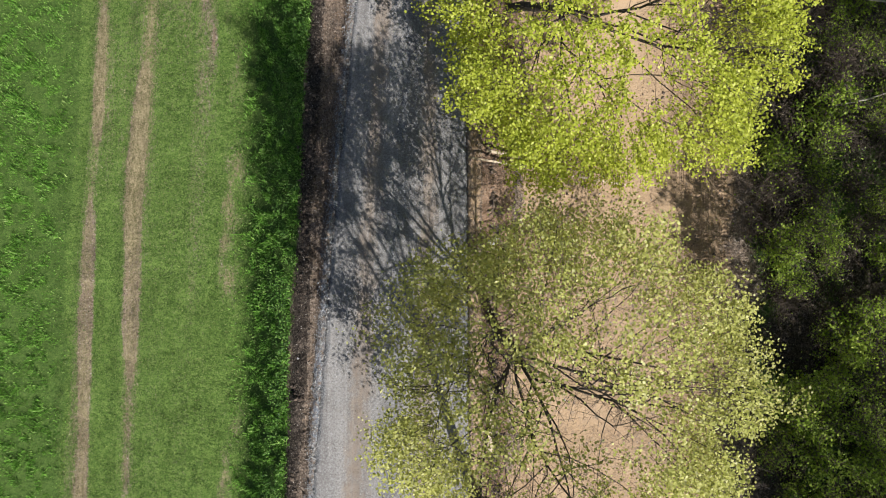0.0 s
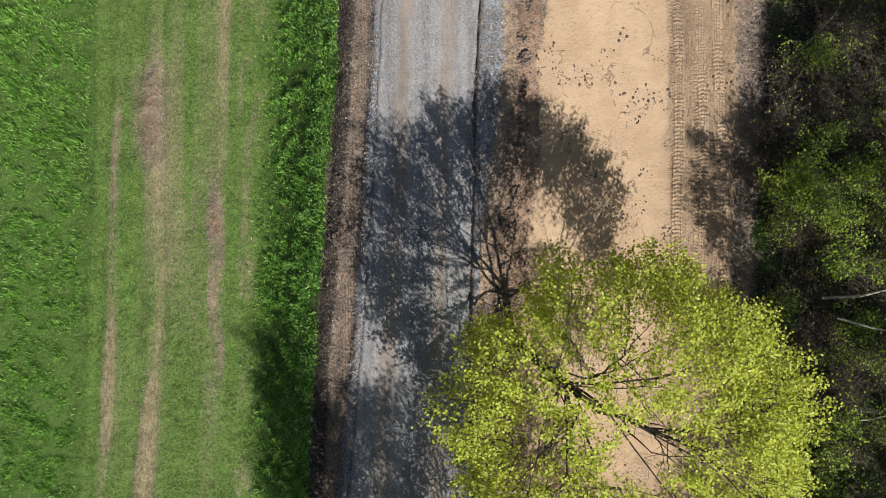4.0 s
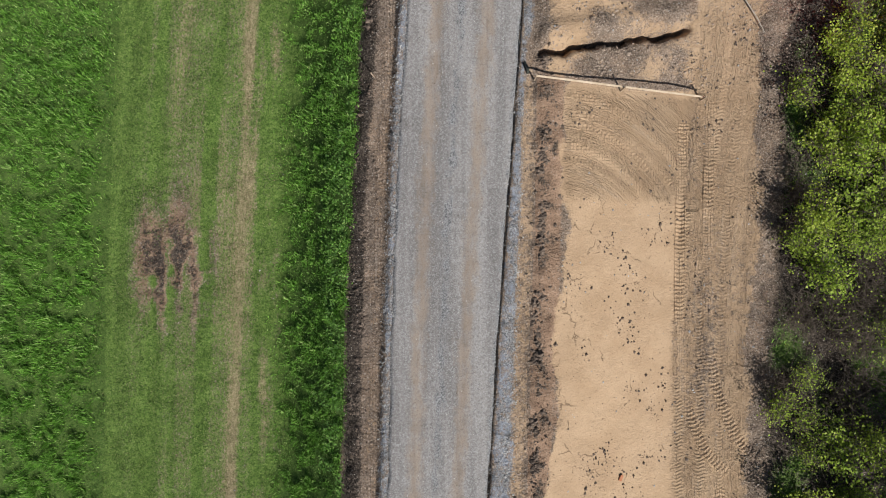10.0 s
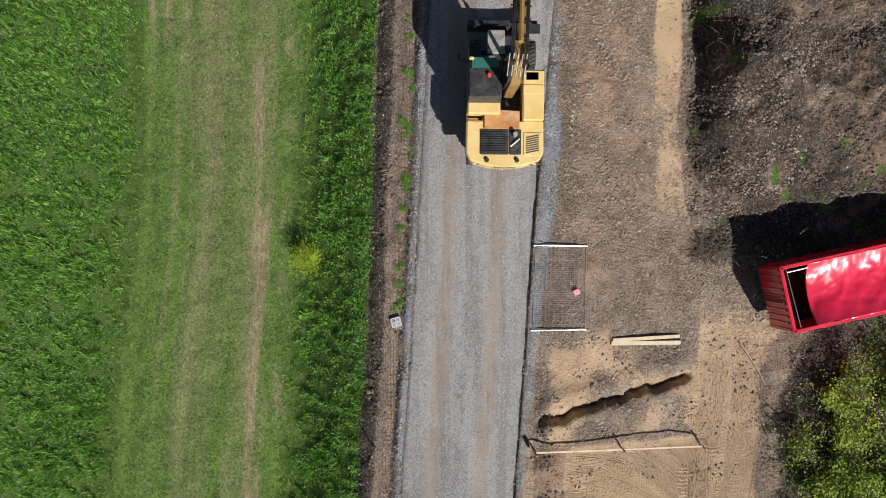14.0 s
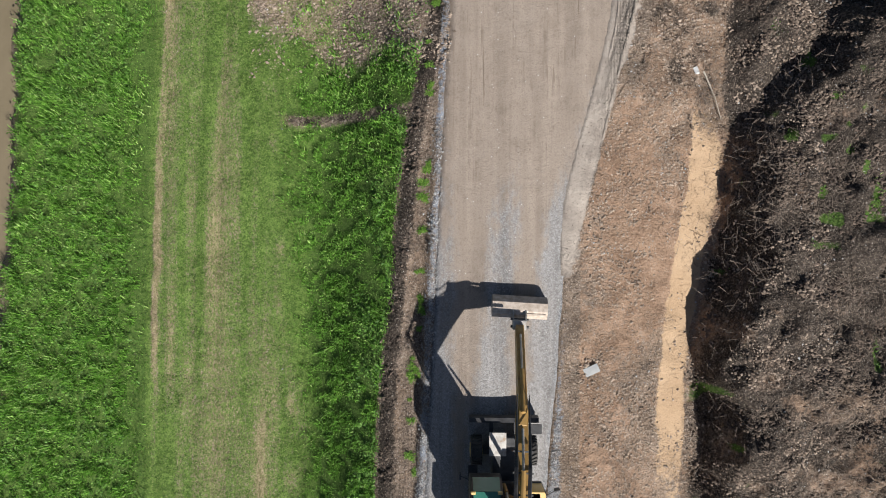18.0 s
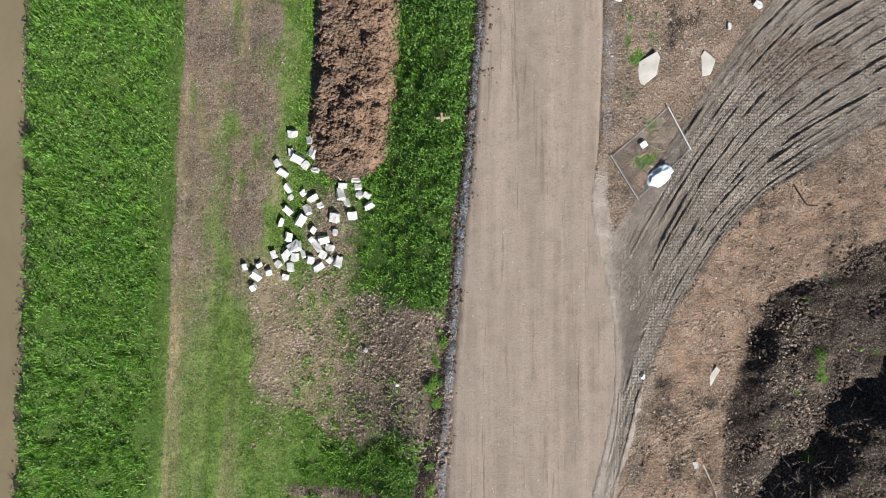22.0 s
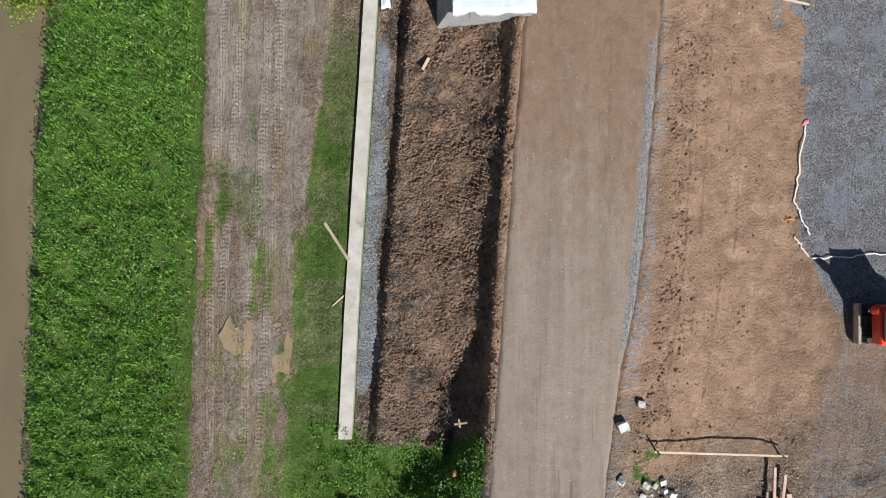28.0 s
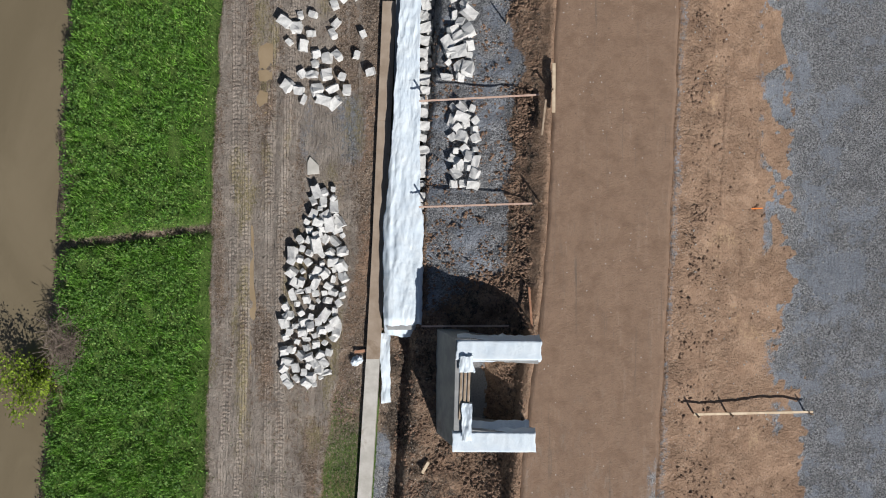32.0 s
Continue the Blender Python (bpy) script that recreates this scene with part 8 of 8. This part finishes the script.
        part("cross_board", box(0.5, 0.08, 0.03, pose(0, 0, 0.62)), TIMBER_OLD, c, bevel=0.004)
        part("cross_board", box(0.08, 0.34, 0.03, pose(-0.05, 0.02, 0.655)), TIMBER_OLD, c, bevel=0.004)
    for x, y, turn, label in ((0.43, 92.1, 70, "single orange brick lying in the weeds"), (6.95, 25.3, 65, "single red-brown brick lying on the sand")):
        b = part("brick", box(0.25, 0.12, 0.07), BRICK, None, bevel=0.006)
        b.matrix_basis = pose(x, y, ground(x, y) + (0.3 if y > 90 else 0.01), 4, 5, turn)
        tagged(b, label, "brick")
    # fresh timber stack
    for k, (a, b, w, m, z) in enumerate((((12.80, 92.2), (12.72, 88.0), 0.11, TIMBER_PINK, 0.32), ((12.35, 90.9), (12.4, 89.8), 0.2, TIMBER_PINK, 0.05), ((12.62, 91.2), (12.55, 89.4), 0.16, TIMBER_OLD, 0.12), ((12.92, 91.0), (12.95, 89.7), 0.22, TIMBER_RED, 0.1), ((13.12, 91.2), (13.15, 89.6), 0.15, TIMBER_OLD, 0.06), ((13.45, 91.1), (13.5, 89.0), 0.2, TIMBER_PINK, 0.1), ((13.25, 91.9), (13.1, 90.6), 0.12, TIMBER_PINK, 0.25), ((12.7, 90.4), (12.66, 88.9), 0.14, TIMBER_RED, 0.2), ((13.6, 90.9), (13.66, 89.3), 0.09, TIMBER_PINK, 0.06))):
        plank("used_timber", a, b, w, 0.08, m, "weathered length of used formwork timber in a loose stack", "stacked used timber", z)
    slab([(-0.45, -0.5), (-0.15, -0.62), (0.3, -0.25), (0.42, 0.4), (0.3, 0.62), (-0.35, 0.25)], 7.5, 84.9, 0, "broken pale concrete slab lying in the weeds")
    slab([(-0.2, -0.5), (0.12, -0.42), (0.3, 0.1), (0.1, 0.3), (-0.12, 0.5), (-0.25, 0.3)], 10.0, 85.3, 0, "broken cream-white slab lying on the stony soil")
    slab([(-0.14, -0.3), (0.02, -0.42), (0.1, -0.05), (0.2, 0.3), (0.02, 0.42), (-0.1, 0.1)], 10.2, 73.3, -15, "narrow broken white slab on the soil slope", 0.06)
    slab([(-0.2, -0.2), (0.3, -0.24), (0.34, 0.1), (0.05, 0.5), (-0.1, 0.3)], -5.4, 119.6, 10, "pale broken slab on the cement-stained ground", 0.06)
    s = part("sheet_metal", box(0.58, 0.34, 0.012), CONCRETE_GREY, None, bevel=0.003)
    s.matrix_basis = pose(5.45, 58.55, ground(5.45, 58.55) + 0.06, 6, -5, 25)
    tagged(s, "bent piece of grey sheet metal on the soil", "scrap")
    c = empty("plastic_crate", pose(-1.9, 45.88, ground(-1.9, 45.88), 0, 0, 15), "small white four-celled plastic crate on the road verge", "crate")
    part("crate_base", box(0.38, 0.36, 0.03), WHITE, c)
    for k in range(3):
        part("crate_wall", box(0.03, 0.36, 0.16, pose(-0.175 + 0.175 * k, 0, 0)), WHITE, c)
        part("crate_wall", box(0.38, 0.03, 0.16, pose(0, -0.165 + 0.165 * k, 0)), WHITE, c)
    # barrier tape on the yard
    for (a, b), m in ((((14.42, 100.25), (17.4, 100.42)), WHITE), (((13.72, 101.1), (14.25, 100.35)), WHITE), (((13.72, 102.6), (14.3, 101.2)), WHITE), (((13.75, 102.6), (14.2, 105.5)), WHITE)):
        A, B = (Vector((x, y, ground(x, y) + 0.05)) for x, y in (a, b))
        bm = bmesh.new()
        last = A
        for k in range(1, 13):
            q = A + (B - A) * (k / 12) + Vector((r.uniform(-0.06, 0.06), r.uniform(-0.06, 0.06), r.uniform(0, 0.03)))
            beam(last, q, 0.05, 0.008, bm)
            last = q
        bmesh.ops.translate(bm, vec=-A, verts=bm.verts)
        ob = part("barrier_tape", bm, m, None)
        ob.matrix_basis = Matrix.Translation(A)
        tagged(ob, "loose white barrier tape lying on the gravel", "tape", "barrier tape")
    crumple("ribbon", 14.2, 105.6, 0.18, 0.1, 0.1, PINK, "crumpled pink ribbon on the gravel edge", "ribbon", 7)
    for x, y in ((13.45, 101.75), (12.0, 118.0)):
        ob = part("marker_stick", beam((-0.25, 0, 0.04), (0.25, 0.02, 0.05), 0.045, 0.03), ORANGE_TAPE, None)
        ob.matrix_basis = pose(x, y, ground(x, y))
        tagged(ob, "orange painted marker stick on the red soil", "marker")
    # puddles in the mud lane
    for x, y, rx, ry, s in ((-8.3, 97.1, 0.7, 0.75, 1), (-6.85, 96.3, 0.75, 1.25, 3), (-7.35, 124.5, 0.35, 4.0, 6), (-7.9, 114.0, 0.25, 3.0, 7)):
        n = 40
        pts = []
        for k in range(n):
            a = k / n * 2 * math.pi
            q = 1 + 0.35 * noise.noise(Vector((math.cos(a) * 1.7 + s * 9, math.sin(a) * 1.7, s)))
            pts.append((rx * q * math.cos(a), ry * q * math.sin(a)))
        ob = part("puddle", prism(pts, -0.12, 0.0), PUDDLE, None)
        ob.matrix_basis = Matrix.Translation((x, y, ground(x, y)))
        tagged(ob, "shallow puddle of muddy water in the wheel ruts", "puddle", "puddles")


BLACK_FILM = plain("dark_green_plastic_film", (0.02, 0.03, 0.025), (0.05, 0.06, 0.055), 3, 0.4, bump=0.3)
BRICK = plain("red_brown_brick", (0.40, 0.15, 0.075), (0.52, 0.24, 0.13), 8, 0.9, bump=0.4)
TIMBER_PINK = plain("pinkish_batten", (0.50, 0.33, 0.26), (0.62, 0.46, 0.38), 3, 0.75, bump=0.15)


def twig_pile(name, x, y, rx, ry, n, length, mat, label, seed, thick=0.012, high=0.4):
    r = np.random.default_rng(seed)
    a = r.uniform(0, 6.28, n)
    P = np.stack([r.normal(0, rx * 0.4, n), r.normal(0, ry * 0.4, n), r.random(n) * high * 0.8], -1)
    d = np.stack([np.cos(a), np.sin(a), r.normal(0, 0.25, n)], -1) * (length * r.uniform(0.4, 1.2, n))[:, None]
    V, F = tubes(P - d / 2, P + d / 2, thick * r.uniform(0.6, 1.5, n), thick * 0.5 * np.ones(n), 4)
    ob = new(name, mesh_np(name, V, F, mat))
    ob.matrix_basis = Matrix.Translation((x, y, ground(x, y) + 0.03))
    return tagged(ob, label, "brushwood", kind="stuff")


def build_brush():
    twig_pile("brush_pile", -15.3, 112.5, 0.75, 1.25, 520, 0.7, PALE_BRUSH, "heap of grey-brown driftwood twigs on the river bank", 1, 0.013, 0.6)
    twig_pile("brush_pile", 10.6, 48.7, 1.1, 0.7, 160, 1.2, TWIG, "tangle of dark dead branches beside the red container", 2, 0.014, 0.35)
    twig_pile("brush_pile", 9.9, 69.2, 1.2, 1.7, 260, 0.5, PALE_BRUSH, "thin dry twigs scattered on the soil slope", 3, 0.006, 0.1)
    twig_pile("root_litter", 13.5, 62.5, 5.0, 10.0, 1500, 0.45, PALE_BRUSH, "broken roots and twigs strewn over the dark mound", 4, 0.008, 0.05)
    for a, b, t in (((9.85, 69.9, 0.05), (10.65, 68.15, 0.1), 0.035), ((15.0, 10.75, 1.0), (17.2, 11.2, 2.2), 0.06), ((15.2, 5.6, 0.5), (18.5, 6.4, 1.4), 0.04), ((14.6, 20.9, 0.4), (16.4, 23.4, 1.0), 0.03), ((15.3, 10.0, 1.6), (18.0, 9.4, 1.9), 0.05), ((11.9, 44.8, 0.1), (12.9, 43.2, 0.15), 0.03)):
        A = Vector((a[0], a[1], ground(a[0], a[1]) + a[2]))
        B = Vector((b[0], b[1], ground(b[0], b[1]) + b[2]))
        bm = bmesh.new()
        m = (A + B) / 2 + Vector((0.1, -0.12, 0.03))
        rod(Vector(), m - A, t, t * 0.8, 7, bm)
        rod(m - A, B - A, t * 0.8, t * 0.35, 7, bm)
        ob = part("fallen_branch", bm, PALE_WOOD, None)
        ob.matrix_basis = Matrix.Translation(A)
        tagged(ob, "bleached fallen branch among the brush", "branch", "fallen branches")
    # bush leaning over the river
    b = shrub("river_bush", 1.9, 1.7, 2600, LEAF_GREEN, 0.12, "leafy green willow bush leaning over the river", 21, 14)
    b.matrix_basis = pose(-16.3, 111.0, 0.3, 0, -22, 0)
    b["group"] = ""
    f = shrub("flowering_weed", 0.85, 0.5, 1500, FLOWER, 0.05, "bright yellow flowering weed in the tall grass", 22, 16, BLADE_TALL)
    f.matrix_basis = Matrix.Translation((-5.5, 48.3, ground(-5.5, 48.3)))
    f["group"] = ""
    k = shrub("leafy_weed", 0.7, 0.9, 420, LEAF_WEED, 0.2, "low green weed rosette on the verge beside the road", 23, 18, BLADE_TALL)
    k["group"] = "weed clumps"
    r = random.Random(4)
    first = True
    for n in range(60):
        yy = r.uniform(46, 76)
        x = float(road_l(yy)) - r.uniform(0.35, 0.75)
        m = pose(x, yy, ground(x, yy), 0, 0, r.uniform(0, 360))
        ob = k if first else copy_thing(k, m)
        if first:
            k.matrix_basis = m
        first = False
        s = r.uniform(0.1, 0.26)
        ob.scale = (s, s, s * 0.7)


PALE_BRUSH = plain("grey_brown_driftwood", (0.13, 0.10, 0.08), (0.26, 0.21, 0.17), 4, 0.9, bump=0.2)
FLOWER = make_leaf_mat("yellow_petals", (0.55, 0.70, 0.03), (0.80, 0.84, 0.04), (0.85, 0.85, 0.08), 0.5)
LEAF_WEED = make_leaf_mat("bright_weed_leaves", (0.06, 0.14, 0.018), (0.18, 0.34, 0.05), (0.30, 0.46, 0.10), 0.3)

soil_heap()
build_stones()
build_wall_and_footing()
build_chamber()
build_small()
build_brush()
